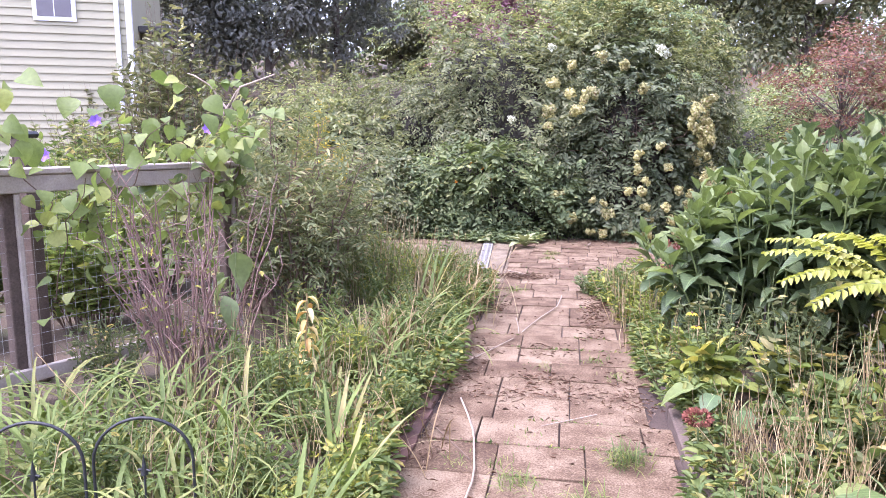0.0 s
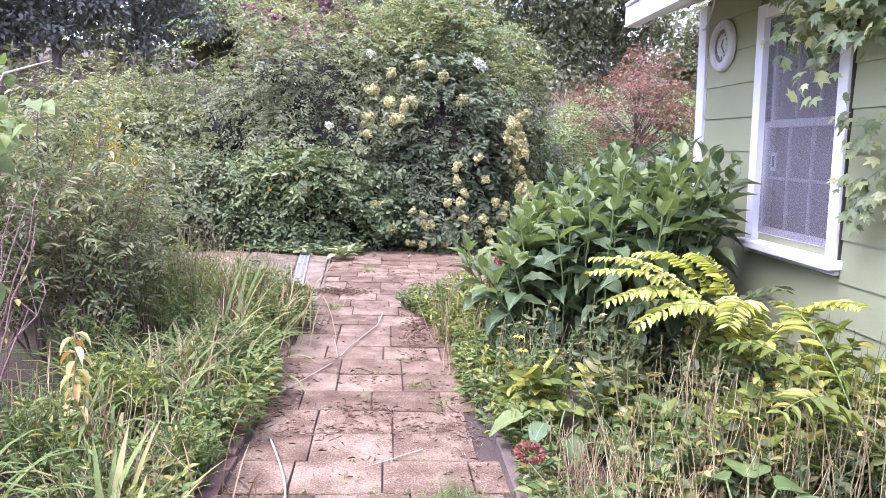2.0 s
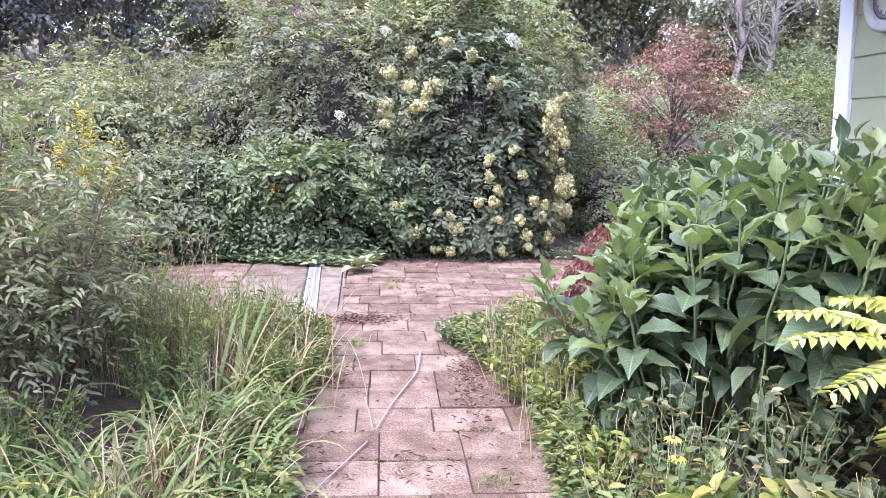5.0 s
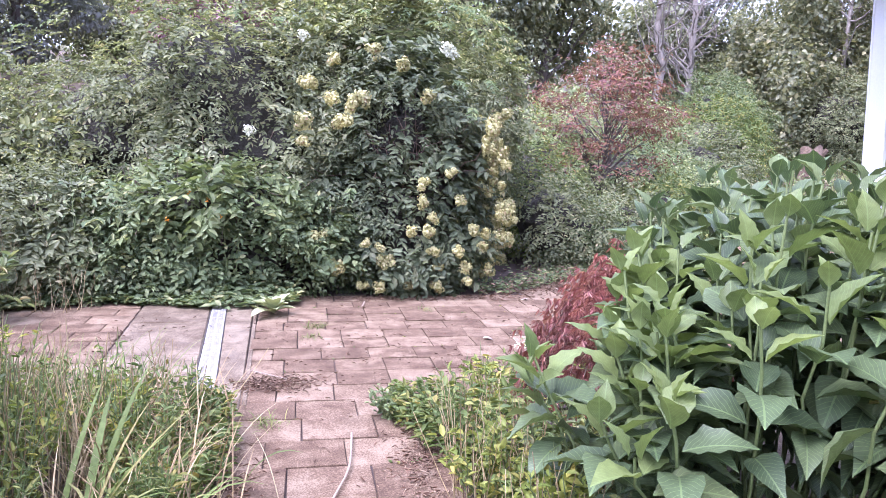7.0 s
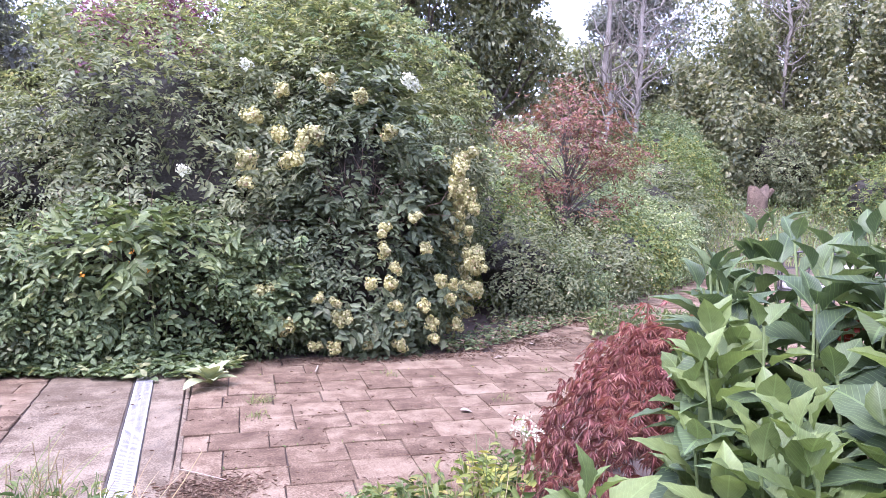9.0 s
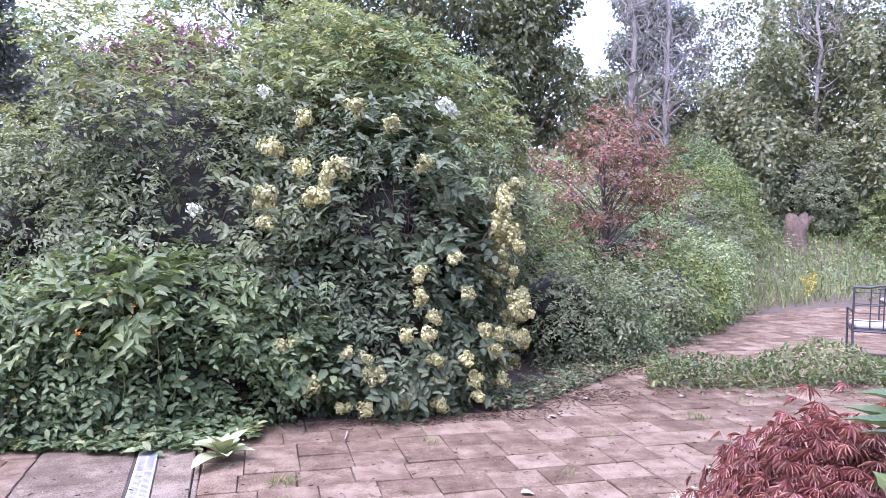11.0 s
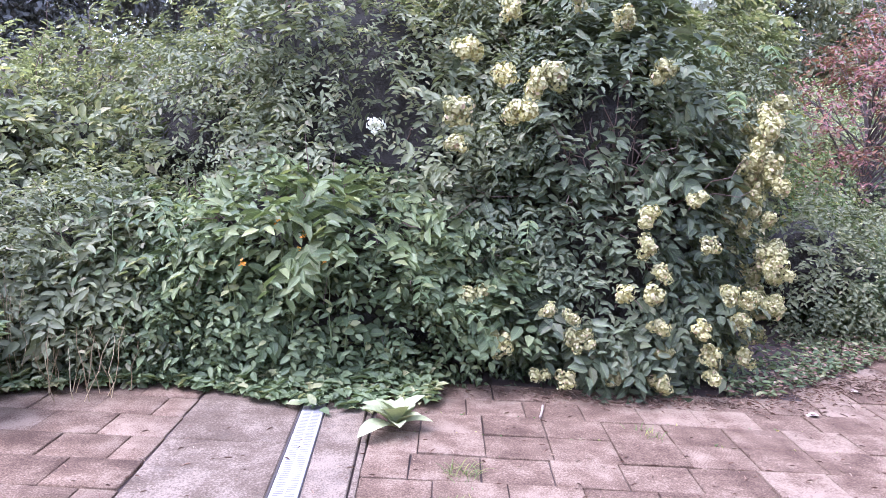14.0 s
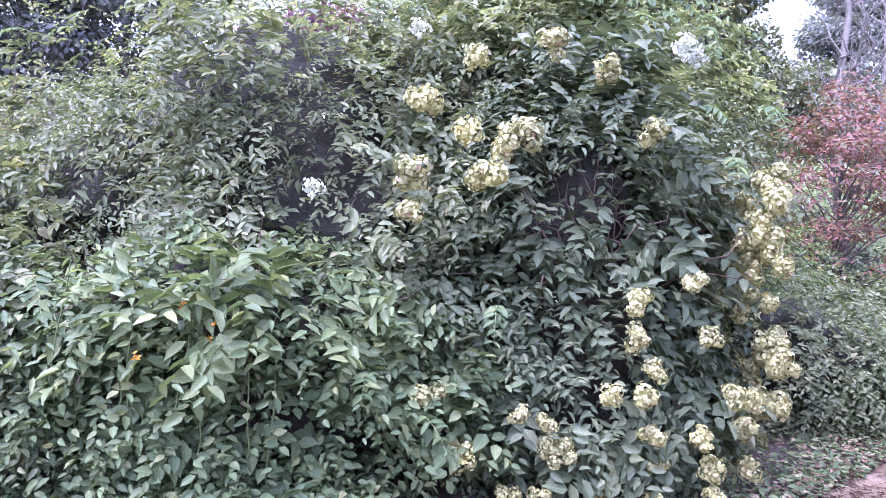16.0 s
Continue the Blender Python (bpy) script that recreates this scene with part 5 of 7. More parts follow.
def understorey():
    """Tangled shrubs under the trees on the rise."""
    spots = [(4.2, 13.4, 0.9, 0.7), (5.4, 14.6, 1.1, 0.9), (6.6, 15.6, 1.35, 1.0), (7.6, 16.6, 1.5, 1.1), (8.7, 18.3, 1.6, 1.2), (3.6, 13.2, 1.5, 0.9), (3.4, 14.6, 2.2, 1.1), (4.4, 16.6, 2.4, 1.3),
             (7.3, 18.5, 2.3, 1.4), (10.2, 20.5, 2.2, 1.6), (12.5, 23.5, 2.6, 1.8), (9.0, 22, 2.8, 1.8), (21.5, 23.5, 1.8, 1.6), (23.5, 22.0, 2.0, 1.7), (20, 22.5, 2.2, 1.8), (6.2, 20.5, 3, 1.7), (14.5, 27.5, 3.2, 2.2), (20, 27, 3.4, 2.4), (24, 25, 3.4, 2.4)]
    for i, (x, y, h, r) in enumerate(spots):
        z0 = float(ground_z(x, y))
        ob = thing("wild_shrub", x, y, z0, "tangled wild green shrub at the edge of the field", "shrub", "wild shrubs")
        blob = (0, 0, h * 0.42, r, r, h * 0.6)
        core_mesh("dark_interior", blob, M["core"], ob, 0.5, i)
        p, dd = blob_points(blob, int(900 * max(1, r * h * 0.5)), 0.45, 0.22, 1.3, i, 0.5)
        a, al, up, le, wi = sprays(p, dd, 6, 0.28, 0.055 + 0.012 * (y - 13) ** 0.5, 0.03 + 0.007 * (y - 13) ** 0.5, 0.4)
        a[:, 2] = np.maximum(a[:, 2], 0.02)
        leaves("foliage", DIAMOND if y > 16 else OVAL, a, al, up, le, wi, M[("cover", "hedge", "weed", "ivy")[i % 4]], ob)


understorey()


def field():
    n = 22000
    x = rng.uniform(6, 30, n)
    y = 15.5 + rng.random(n) ** 1.4 * 14
    ok = (y > 14.2 + 0.32 * x) & (y < 34)
    x, y = x[ok], y[ok]
    b = np.stack([x, y, ground_z(x, y) - 0.04], -1)
    m = len(b)
    v, f = arching(b, rng.uniform(0, 6.28, m), rng.uniform(0.25, 0.65, m), rng.uniform(0.8, 1.5, m), np.full(m, 0.016), 0.9, 3)
    tagged(put("field_grass", mesh_np("field_grass", v, f, M["grass"])), "long pale green uncut grass of the field", "grass", kind="stuff")
    n = 16000
    x = rng.uniform(9, 32, n)
    y = rng.uniform(18, 29, n)
    p = np.stack([x, y, ground_z(x, y) + rng.random(n) * 0.75], -1)
    sc = rng.uniform(0.06, 0.14, n)
    v, f, uv = scatter(DIAMOND, p, rand_dirs(n), unit(np.array([0, 0, 1.0]) + 0.6 * rng.normal(size=(n, 3))), sc, sc * 0.5)
    tagged(put("field_weeds", mesh_np("field_weeds", v, f, M["cover"], uv)), "tall weeds mixed in the field grass", "weeds", kind="stuff")


field()
for x, y in ((12.2, 18.6), (12.6, 18.9)):
    herb("goldenrod", x, y, 0.8, 0.25, 9, 10, 0.06, 0.02, M["ypetal"], "goldenrod in yellow flower at the field edge", "plant", group="goldenrod")
for x, y in ((5.0, 13.9), (5.4, 14.2)):
    strap_clump("daylily", x, y, 60, 0.75, 0.02, M["ygreen"], "yellowing clump of narrow leaves beside the patio", "plant")

# ---- right-hand bed ----
def leaf_meshes(name, mat, kinds=4):
    out = []
    for i in range(kinds):
        prof = [0.05, 0.55, 0.9, 1.04, 1.02, 0.88, 0.62, 0.3, 0.01]
        s = blade_shape([w * rng.uniform(0.93, 1.07) for w in prof], rng.uniform(0.06, 0.16), rng.uniform(0.08, 0.3), rng.uniform(0.01, 0.04))
        out.append(mesh_np(name, s[0], s[1], mat, s[2], True))
    return out


def bigleaf_hydrangea():
    ob = thing("bigleaf_hydrangea", 1.68, 5.5, 0, "large-leaved green hydrangea bush against the house corner", "shrub")
    kinds = leaf_meshes("leaf", M["hydrangea"], 6)
    young = leaf_meshes("leaf", M["hydrangea_young"], 3)
    lines, spare = [], []
    count = 0
    stems = []
    for i in range(112):
        a, r = rng.uniform(0, 6.283), math.sqrt(rng.random())
        tx, ty = r * math.cos(a) * 0.95, r * math.sin(a) * 1.1
        limit = 0.1 + 0.95 * (5.5 + ty - 4.73) - 1.68
        if tx < limit and ty > 0.2:
            tx = limit + 0.25 * rng.random()
        # low towards the path, high towards the house
        h = min(1.57, 0.98 + 0.6 * (tx + 0.7)) * (1.05 - 0.16 * r * r) * rng.uniform(0.84, 1.05)
        if tx > 0.78 and ty < 0.5:
            tx = 0.6 + 0.15 * rng.random()
        stems.append((tx, ty, h))
    stems.sort(key=lambda s: s[0] + 0.35 * s[1] + rng.uniform(0, 0.1))
    for tx, ty, h in stems:
        foot, tip = np.array([tx * 0.55, ty * 0.6, -0.02]), np.array([tx, ty, h])
        p = bend(foot, tip, 0.02, 7, 0.012)
        lines.append((p, 0.008, 0.005))
        turn = rng.uniform(0, 3.14)
        for k in range(7):
            s = 1.0 - 0.1 * k
            c = foot + (tip - foot) * s
            for half in (0, 1):
                az = turn + k * 1.571 + half * 3.1416 + rng.normal(0, 0.2)
                pitch = radians((66, 42, 20, 2, -16, -22, -26)[k] + rng.normal(0, 11))
                le = (0.12, 0.19, 0.235, 0.24, 0.22, 0.19, 0.16)[k] * rng.uniform(0.8, 1.15)
                m = Matrix.Translation(Vector(c)) @ Matrix.Rotation(az, 4, "Z") @ Matrix.Translation((0, 0.02, 0)) @ Matrix.Rotation(pitch, 4, "X") @ Matrix.Rotation(rng.normal(0, 0.2), 4, "Y") @ Matrix.Diagonal((le * 0.56, le, le, 1))
                if count < 300 and k < 3:
                    put("leaf", young[count % 3] if k < 2 else kinds[count % 6], ob, "", m)
                    count += 1
                else:
                    spare.append((m, count))
    vs, fs, us, c0 = [], [], [], 0
    for m, k in spare:
        tv, tf, tuv = BIGLEAF
        mm = np.array(m)
        vs.append(tv @ mm[:3, :3].T + mm[:3, 3]), fs.append(tf + c0), us.append(tuv)
        c0 += len(tv)
    tagged(put("further_leaf", mesh_np("further_leaf", np.concatenate(vs), np.concatenate(fs), M["hydrangea"], np.concatenate(us), True), ob), kind="stuff")
    tubes("stem", lines, M["stem"], ob, sides=6)
    for x, y, z in ((0.45, 0.6, 1.12), (0.6, 0.2, 1.2)):
        put("faded_bloom", flower_head_mesh("faded_bloom", 60, 0.05, M["rpetal"], 0.03), ob, "red dying flower", pose(x, y, z))
    return ob


bigleaf_hydrangea()


def lace_maple():
    ob = thing("laceleaf_maple", 1.68, 6.68, 0, "low weeping red laceleaf maple beside the patio", "tree")
    lines = [(bend((0, 0, -0.05), (0.05, 0, 0.75), 0, 6, 0.02), 0.035, 0.02)]
    P, D = [], []
    for i in range(110):
        a, r = rng.uniform(0, 6.283), 0.6 * math.sqrt(rng.uniform(0.02, 1))
        h = 0.98 - 0.7 * (r / 0.6) ** 2.2
        top_ = np.array([r * 0.55 * math.cos(a), r * 0.55 * math.sin(a), 0.74 + 0.26 * (1 - r)])
        end = np.array([r * math.cos(a), r * math.sin(a), max(0.1, h * rng.uniform(0.75, 1.02))])
        b = bend((0.05, 0, 0.72), end, 0.16, 8, 0.012)
        lines.append((b, 0.007, 0.002))
        q = b[3:]
        P.append(np.repeat(q, 8, 0) + rng.normal(size=(len(q) * 8, 3)) * 0.05)
        D.append(np.repeat(unit(np.gradient(b, axis=0))[3:], 8, 0))
    P, D = np.concatenate(P), np.concatenate(D)
    # each leaf is a fan of thin lobes
    n, k = len(P), 7
    ang = np.linspace(-1.1, 1.1, k)
    side = unit(np.cross(D, np.array([0, 0, 1.0]) + 0.2 * rng.normal(size=(n, 3))))
    down = unit(D * 0.7 + np.array([0, 0, -0.7]) + 0.25 * rng.normal(size=(n, 3)))
    al = down[:, None] * np.cos(ang)[None, :, None] + side[:, None] * np.sin(ang)[None, :, None]
    at = np.repeat(P, k, 0)
    up = np.repeat(unit(np.array([0, 0, 1.0]) + 0.5 * rng.normal(size=(n, 3))), k, 0)
    tubes("branch", lines, M["twig"], ob, sides=4)
    leaves("foliage", DIAMOND, at, al.reshape(-1, 3), up, rng.uniform(0.035, 0.07, n * k), 0.0042, M["redleaf"], ob)


lace_maple()


def pinnate_frond(base, tip, n, leaf, width, sag):
    p = bend(base, tip, sag, n)
    d = unit(np.gradient(p, axis=0))
    side = unit(np.cross(d, np.array([0, 0, 1.0])))
    at = np.concatenate([p, p])
    al = np.concatenate([side + 0.45 * d, -side + 0.45 * d]) + 0.08 * rng.normal(size=(2 * n, 3)) + np.array([0, 0, -0.15])
    env = np.sin(np.linspace(0.35, 3.0, n)) * 0.6 + 0.4
    le = np.concatenate([env, env]) * leaf * rng.uniform(0.85, 1.1, 2 * n)
    return p, at, al, np.tile(np.array([0, 0, 1.0]), (2 * n, 1)) + 0.25 * rng.normal(size=(2 * n, 3)), le, le * width


def frond_plant(name, x, y, fronds, leaf, width, mat, label, n=14):
    ob = thing(name, x, y, 0, label, "plant")
    lines, A, L_, U, S, W = [], [], [], [], [], []
    for b, t, sag in fronds:
        p, at, al, up, le, wi = pinnate_frond(b, t, n, leaf, width, sag)
        lines.append((p, 0.005, 0.002))
        A.append(at), L_.append(al), U.append(up), S.append(le), W.append(wi)
    tubes("stalk", lines, M["stem"], ob, sides=4)
    leaves("leaflet", OVAL, np.concatenate(A), np.concatenate(L_), np.concatenate(U), np.concatenate(S), np.concatenate(W), mat, ob)
    return ob


frond_plant("yellow_fern", 2.1, 4.0, [((0.0, 0, 0.5), (-0.85, 0.1, 0.92), 0.16), ((0.0, 0.1, 0.55), (-0.5, 0.42, 0.98), 0.16), ((0.05, -0.1, 0.5), (-0.7, -0.2, 0.72), 0.2), ((0.0, 0.0, 0.5), (0.2, -0.5, 0.9), 0.12), ((0.0, 0.0, 0.5), (-0.35, -0.4, 0.78), 0.2), ((0.0, 0.05, 0.52), (-0.8, 0.25, 0.97), 0.15), ((0.0, 0.05, 0.52), (-0.25, 0.3, 1.0), 0.14), ((0.05, 0.05, 0.5), (-0.8, -0.05, 0.8), 0.18)], 0.125, 0.44, M["yellow"], "yellowing fern-like fronds below the window", 30)
frond_plant("mahonia", 2.15, 4.5, [((0.0, 0, 0.4), (-0.5, 0.35, 0.86), 0.14), ((0.0, 0, 0.4), (0.05, 0.5, 0.9), 0.14), ((0.0, -0.1, 0.4), (-0.55, -0.15, 0.7), 0.14), ((0.0, 0, 0.4), (0.15, -0.4, 0.85), 0.14), ((0, 0, 0.4), (-0.2, 0.1, 0.95), 0.1)], 0.14, 0.4, M["dkweed"], "dark leathery shrub under the window sill", 11)
frond_plant("yellow_fern", 2.2, 3.2, [((0.0, 0, 0.3), (-0.5, 0.3, 0.72), 0.16), ((0, 0, 0.3), (-0.1, 0.6, 0.85), 0.14), ((0, 0, 0.3), (-0.55, -0.25, 0.62), 0.15), ((0, 0, 0.3), (0.1, -0.4, 0.7), 0.12)], 0.14, 0.34, M["ygreen"], "yellow-green fern-like fronds beside the wall", 13)

HOSTA_KINDS = []
for _ in range(4):
    hs = blade_shape([0.25, 0.85, 1.0, 1.0, 0.9, 0.7, 0.42, 0.03], rng.uniform(0.06, 0.16), rng.uniform(0.15, 0.35), 0.012)
    HOSTA_KINDS.append(mesh_np("hosta_leaf", hs[0], hs[1], M["hosta"], hs[2], True))


def hosta(x, y, n, size, label, z=0.12):
    ob = thing("hosta", x, y, 0, label, "plant", "hostas")
    lines = []
    for i in range(n):
        az, tilt = i * 2.4 + rng.normal(0, 0.3), radians(rng.uniform(-22, 4))
        le = size * rng.uniform(0.7, 1.15)
        r = 0.1 + 0.14 * rng.random()
        q = Vector((math.cos(az + 1.571) * r, math.sin(az + 1.571) * r, z + 0.16 * rng.random()))
        put("leaf", HOSTA_KINDS[i % 4], ob, "", Matrix.Translation(q) @ Matrix.Rotation(az, 4, "Z") @ Matrix.Rotation(tilt, 4, "X") @ Matrix.Diagonal((le * 0.8, le, le, 1)))
        lines.append((bend((0, 0, -0.02), tuple(q), 0.04, 5), 0.007, 0.005))
    tubes("stalk", lines, M["stem"], ob, sides=4)


hosta(1.55, 2.92, 13, 0.24, "broad-leaved ribbed hosta with fading leaves", 0.17)
hosta(1.95, 2.6, 9, 0.2, "broad-leaved hosta turning yellow", 0.15)
hosta(1.05, 3.85, 8, 0.17, "hosta with small ribbed yellowing leaves", 0.1)
hosta(1.6, 3.75, 7, 0.2, "hosta in the shade of the shrubs", 0.1)
hosta(1.3, 2.2, 9, 0.2, "green ribbed hosta by the path edge", 0.1)

# weeds along the path's right edge and in the bed
for i, (x, y, h, r, mt) in enumerate([(0.98, 5.0, 0.5, 0.28, "weed"), (0.9, 5.5, 0.5, 0.26, "ygreen"), (0.74, 6.0, 0.45, 0.3, "ygreen"), (0.78, 6.5, 0.5, 0.3, "weed"), (0.95, 6.9, 0.45, 0.3, "ygreen"), (0.7, 7.0, 0.3, 0.25, "weed"),
                                      (1.15, 4.6, 0.62, 0.3, "dkweed"), (1.0, 4.3, 0.5, 0.25, "weed"), (1.45, 4.4, 0.7, 0.35, "dkweed"), (1.75, 3.7, 0.66, 0.35, "dkweed"), (2.15, 3.5, 0.72, 0.35, "ygreen"), (1.35, 3.4, 0.5, 0.3, "weed"),
                                      (2.25, 2.9, 0.6, 0.3, "weed"), (0.98, 2.85, 0.22, 0.2, "weed"), (1.05, 2.45, 0.26, 0.25, "cover"), (1.75, 2.2, 0.45, 0.3, "weed"), (2.2, 2.1, 0.6, 0.3, "ygreen"), (0.92, 3.95, 0.28, 0.16, "weed"), (1.9, 3.1, 0.5, 0.3, "dkweed"), (1.15, 3.05, 0.25, 0.25, "weed"), (1.3, 7.35, 0.3, 0.3, "weed"), (1.9, 7.75, 0.2, 0.25, "ygreen"), (1.05, 6.35, 0.4, 0.26, "weed"), (1.12, 5.9, 0.5, 0.26, "dkweed"), (1.3, 6.3, 0.4, 0.26, "weed"), (0.85, 4.75, 0.36, 0.2, "ygreen")]):
    herb("bed_weed", x, y, h * 1.08, r * 1.05, 26, 13, 0.06, 0.03, M[mt], "bushy small-leaved weed in the border", "weed", group="border weeds")
herb("path_weed", 0.42, 7.12, 0.22, 0.16, 22, 14, 0.04, 0.022, M["cover"], "small green weed tuft at the path's end", "weed")
herb("rose_stalks", 1.75, 3.35, 0.78, 0.3, 14, 16, 0.055, 0.03, M["ygreen"], "thin upright stalks with pale yellowing leaves", "plant", stem_mat=M["twig"])
herb("rose_stalks", 2.1, 2.75, 0.75, 0.3, 12, 16, 0.055, 0.03, M["ygreen"], "thin upright stalks with pale yellowing leaves", "plant", stem_mat=M["twig"])


def dry_stalks(x, y, n, h, r, label):
    ob = thing("dry_stalks", x, y, 0, label, "plant", "dry stalks")
    lines = []
    for i in range(n):
        a, q = rng.uniform(0, 6.28), r * math.sqrt(rng.random())
        foot = np.array([q * math.cos(a), q * math.sin(a), -0.02])
        tip = foot + np.array([rng.normal(0, 0.08), rng.normal(0, 0.08), h * rng.uniform(0.6, 1.1)])
        lines.append((bend(foot, tip, 0, 5, 0.01), 0.003, 0.0015))
    tubes("stalk", lines, M["dry"], ob, sides=4)


dry_stalks(1.1, 3.35, 60, 0.34, 0.22, "dead straw-brown stalks in the border")
dry_stalks(1.3, 3.0, 50, 0.3, 0.2, "dead straw-brown stalks in the border")
dry_stalks(1.2, 3.2, 70, 0.48, 0.3, "dead straw-brown stalks in the border")
dry_stalks(1.75, 3.2, 40, 0.62, 0.3, "dead straw-brown stalks in the border")
dry_stalks(1.05, 2.7, 50, 0.36, 0.2, "dead straw-brown stalks in the border")
dry_stalks(0.98, 3.7, 30, 0.3, 0.12, "dead straw-brown stalks in the border")


for x, y, n, h in ((0.85, 5.3, 50, 0.5), (0.8, 6.1, 60, 0.5), (0.9, 6.7, 60, 0.42), (1.0, 4.5, 40, 0.5), (1.5, 3.5, 50, 0.7), (2.0, 3.0, 40, 0.75)):
    dry_stalks(x, y, n, h, 0.24, "dead straw-brown stalks in the border")


def sedum():
    ob = thing("sedum", 0.8, 3.3, 0, "sedum with a dull red flower head", "plant")
    tubes("stem", [(bend((0.03, 0, -0.02), (0, 0, 0.28), 0, 5, 0.004), 0.006, 0.004)], M["stem"], ob)
    n = 160
    d = rand_dirs(n)
    leaves("flower_head", OVAL, d * np.array([0.05, 0.05, 0.022]) + (0, 0, 0.3), d, rand_dirs(n), 0.022, 0.018, M["sedum"], ob)
    at = np.array([(0.02, 0, 0.04 + 0.02 * i) for i in range(11)])
    leaves("foliage", OVAL, at, rand_dirs(11) * np.array([1, 1, 0.2]), np.tile([0, 0, 1.0], (11, 1)), 0.05, 0.025, M["cover"], ob)


sedum()


def daisies():
    ob = thing("black_eyed_susan", 0.9, 4.16, 0, "two yellow daisy-like flowers on thin stems", "flower")
    for i, (x, y, z) in enumerate(((0, 0, 0.56), (0.03, 0.02, 0.48))):
        tubes("stem", [(bend((0.05 * i, 0.02, -0.02), (x, y, z), 0, 6, 0.006), 0.003, 0.002)], M["stem"], ob)
        a = np.linspace(0, 6.283, 12, endpoint=False)
        al = np.stack([np.cos(a), np.sin(a), np.full(12, -0.15)], -1)
        leaves("petal", OVAL, np.tile([x, y, z], (12, 1)) + al * 0.006, al, np.tile([0, -0.2, 1.0], (12, 1)), 0.028, 0.011, M["ypetal"], ob)
        bm = bmesh.new()
        bmesh.ops.create_icosphere(bm, subdivisions=1, radius=0.008)
        bm.transform(Matrix.Translation((x, y, z + 0.004)))
        part("flower_centre", bm, M["twig"], ob, "dark brown centre")


daisies()


def white_blooms(x, y, n, h):
    ob = thing("white_boneset", x, y, 0, "weed with clusters of small white flowers", "flower", "white-flowered weeds")
    lines, P = [], []
    for i in range(n):
        t = np.array([rng.normal(0, 0.1), rng.normal(0, 0.08), h * rng.uniform(0.75, 1.05)])
        lines.append((bend((t[0] * 0.3, t[1] * 0.3, -0.02), t, 0, 5, 0.006), 0.003, 0.002))
        P.append(t + rng.normal(size=(26, 3)) * np.array([0.03, 0.03, 0.012]))
    P = np.concatenate(P)
    tubes("stem", lines, M["stem"], ob, sides=4)
    leaves("blossom", OVAL, P, rand_dirs(len(P)), unit(np.array([0, 0, 1.0]) + 0.4 * rng.normal(size=P.shape)), 0.018, 0.014, M["white"], ob)
    q = np.concatenate([l[0] for l in lines])
    leaves("foliage", OVAL, q, rand_dirs(len(q)) * np.array([1, 1, 0.2]), np.tile([0, 0, 1.0], (len(q), 1)), 0.05, 0.022, M["weed"], ob)


white_blooms(1.45, 7.5, 9, 0.34)
white_blooms(1.97, 7.65, 8, 0.42)


for i, (x, y, h, r, mt) in enumerate([(2.3, 4.0, 0.7, 0.28, "dkweed"), (2.3, 4.6, 0.75, 0.28, "dkweed"), (2.35, 3.3, 0.6, 0.28, "dkweed"), (1.9, 4.9, 0.8, 0.35, "dkweed"), (1.4, 3.9, 0.55, 0.3, "dkweed"), (1.2, 5.3, 0.6, 0.3, "dkweed"), (2.35, 2.5, 0.5, 0.28, "weed"), (1.6, 3.3, 0.42, 0.3, "dkweed"), (2.1, 4.3, 0.72, 0.3, "ygreen"), (2.35, 3.0, 0.9, 0.26, "weed"), (2.35, 2.2, 0.9, 0.28, "ygreen"), (2.3, 3.6, 0.92, 0.26, "ygreen"), (2.3, 1.6, 0.8, 0.3, "weed")]):
    herb("border_shrub", x, y, h, r, 34, 18, 0.085, 0.045, M[mt], "leafy green undergrowth below the window", "shrub", group="border shrubs")


for i, (x, y, h, r, mt) in enumerate([(1.0, 4.15, 0.42, 0.2, "ygreen"), (1.3, 4.0, 0.5, 0.24, "ygreen"), (1.85, 3.45, 0.6, 0.26, "ygreen"), (1.5, 3.6, 0.48, 0.22, "weed")]):
    herb("spicebush", x, y, h, r, 16, 12, 0.11, 0.065, M[mt], "low shrub with broad yellow-green leaves", "shrub", group="broad-leaved border shrubs")


def pathside(side):
    """Low weeds that lean over the path's edge."""
    n = 3800
    y = rng.uniform(1.8, 7.2, n)
    x = (-0.52 - abs(rng.normal(0, 0.12, n)) + 0.09 * np.sin(y * 3.1)) if side < 0 else (0.75 + abs(rng.normal(0, 0.12, n)) - 0.08 * np.sin(y * 2.7 + 1) - 0.25 * np.clip((y - 5.2) / 1.8, 0, 1))
    z = rng.random(n) * 0.2
    p = np.stack([x, y, z + 0.02], -1)
    al = rng.normal(size=(n, 3)) * np.array([1, 1, 0.3]) + np.array([-0.5 * side, 0, 0.1])
    sc = rng.uniform(0.03, 0.075, n)
    v, f, uv = scatter(OVAL, p, unit(al), unit(np.array([0, 0, 1.0]) + 0.4 * rng.normal(size=(n, 3))), sc, sc * 0.42)
    tagged(put("edge_weeds", mesh_np("edge_weeds", v, f, M["weed"], uv)), "low ragged weeds spilling over the path's edge", "weeds", kind="stuff")


pathside(-1)
pathside(1)


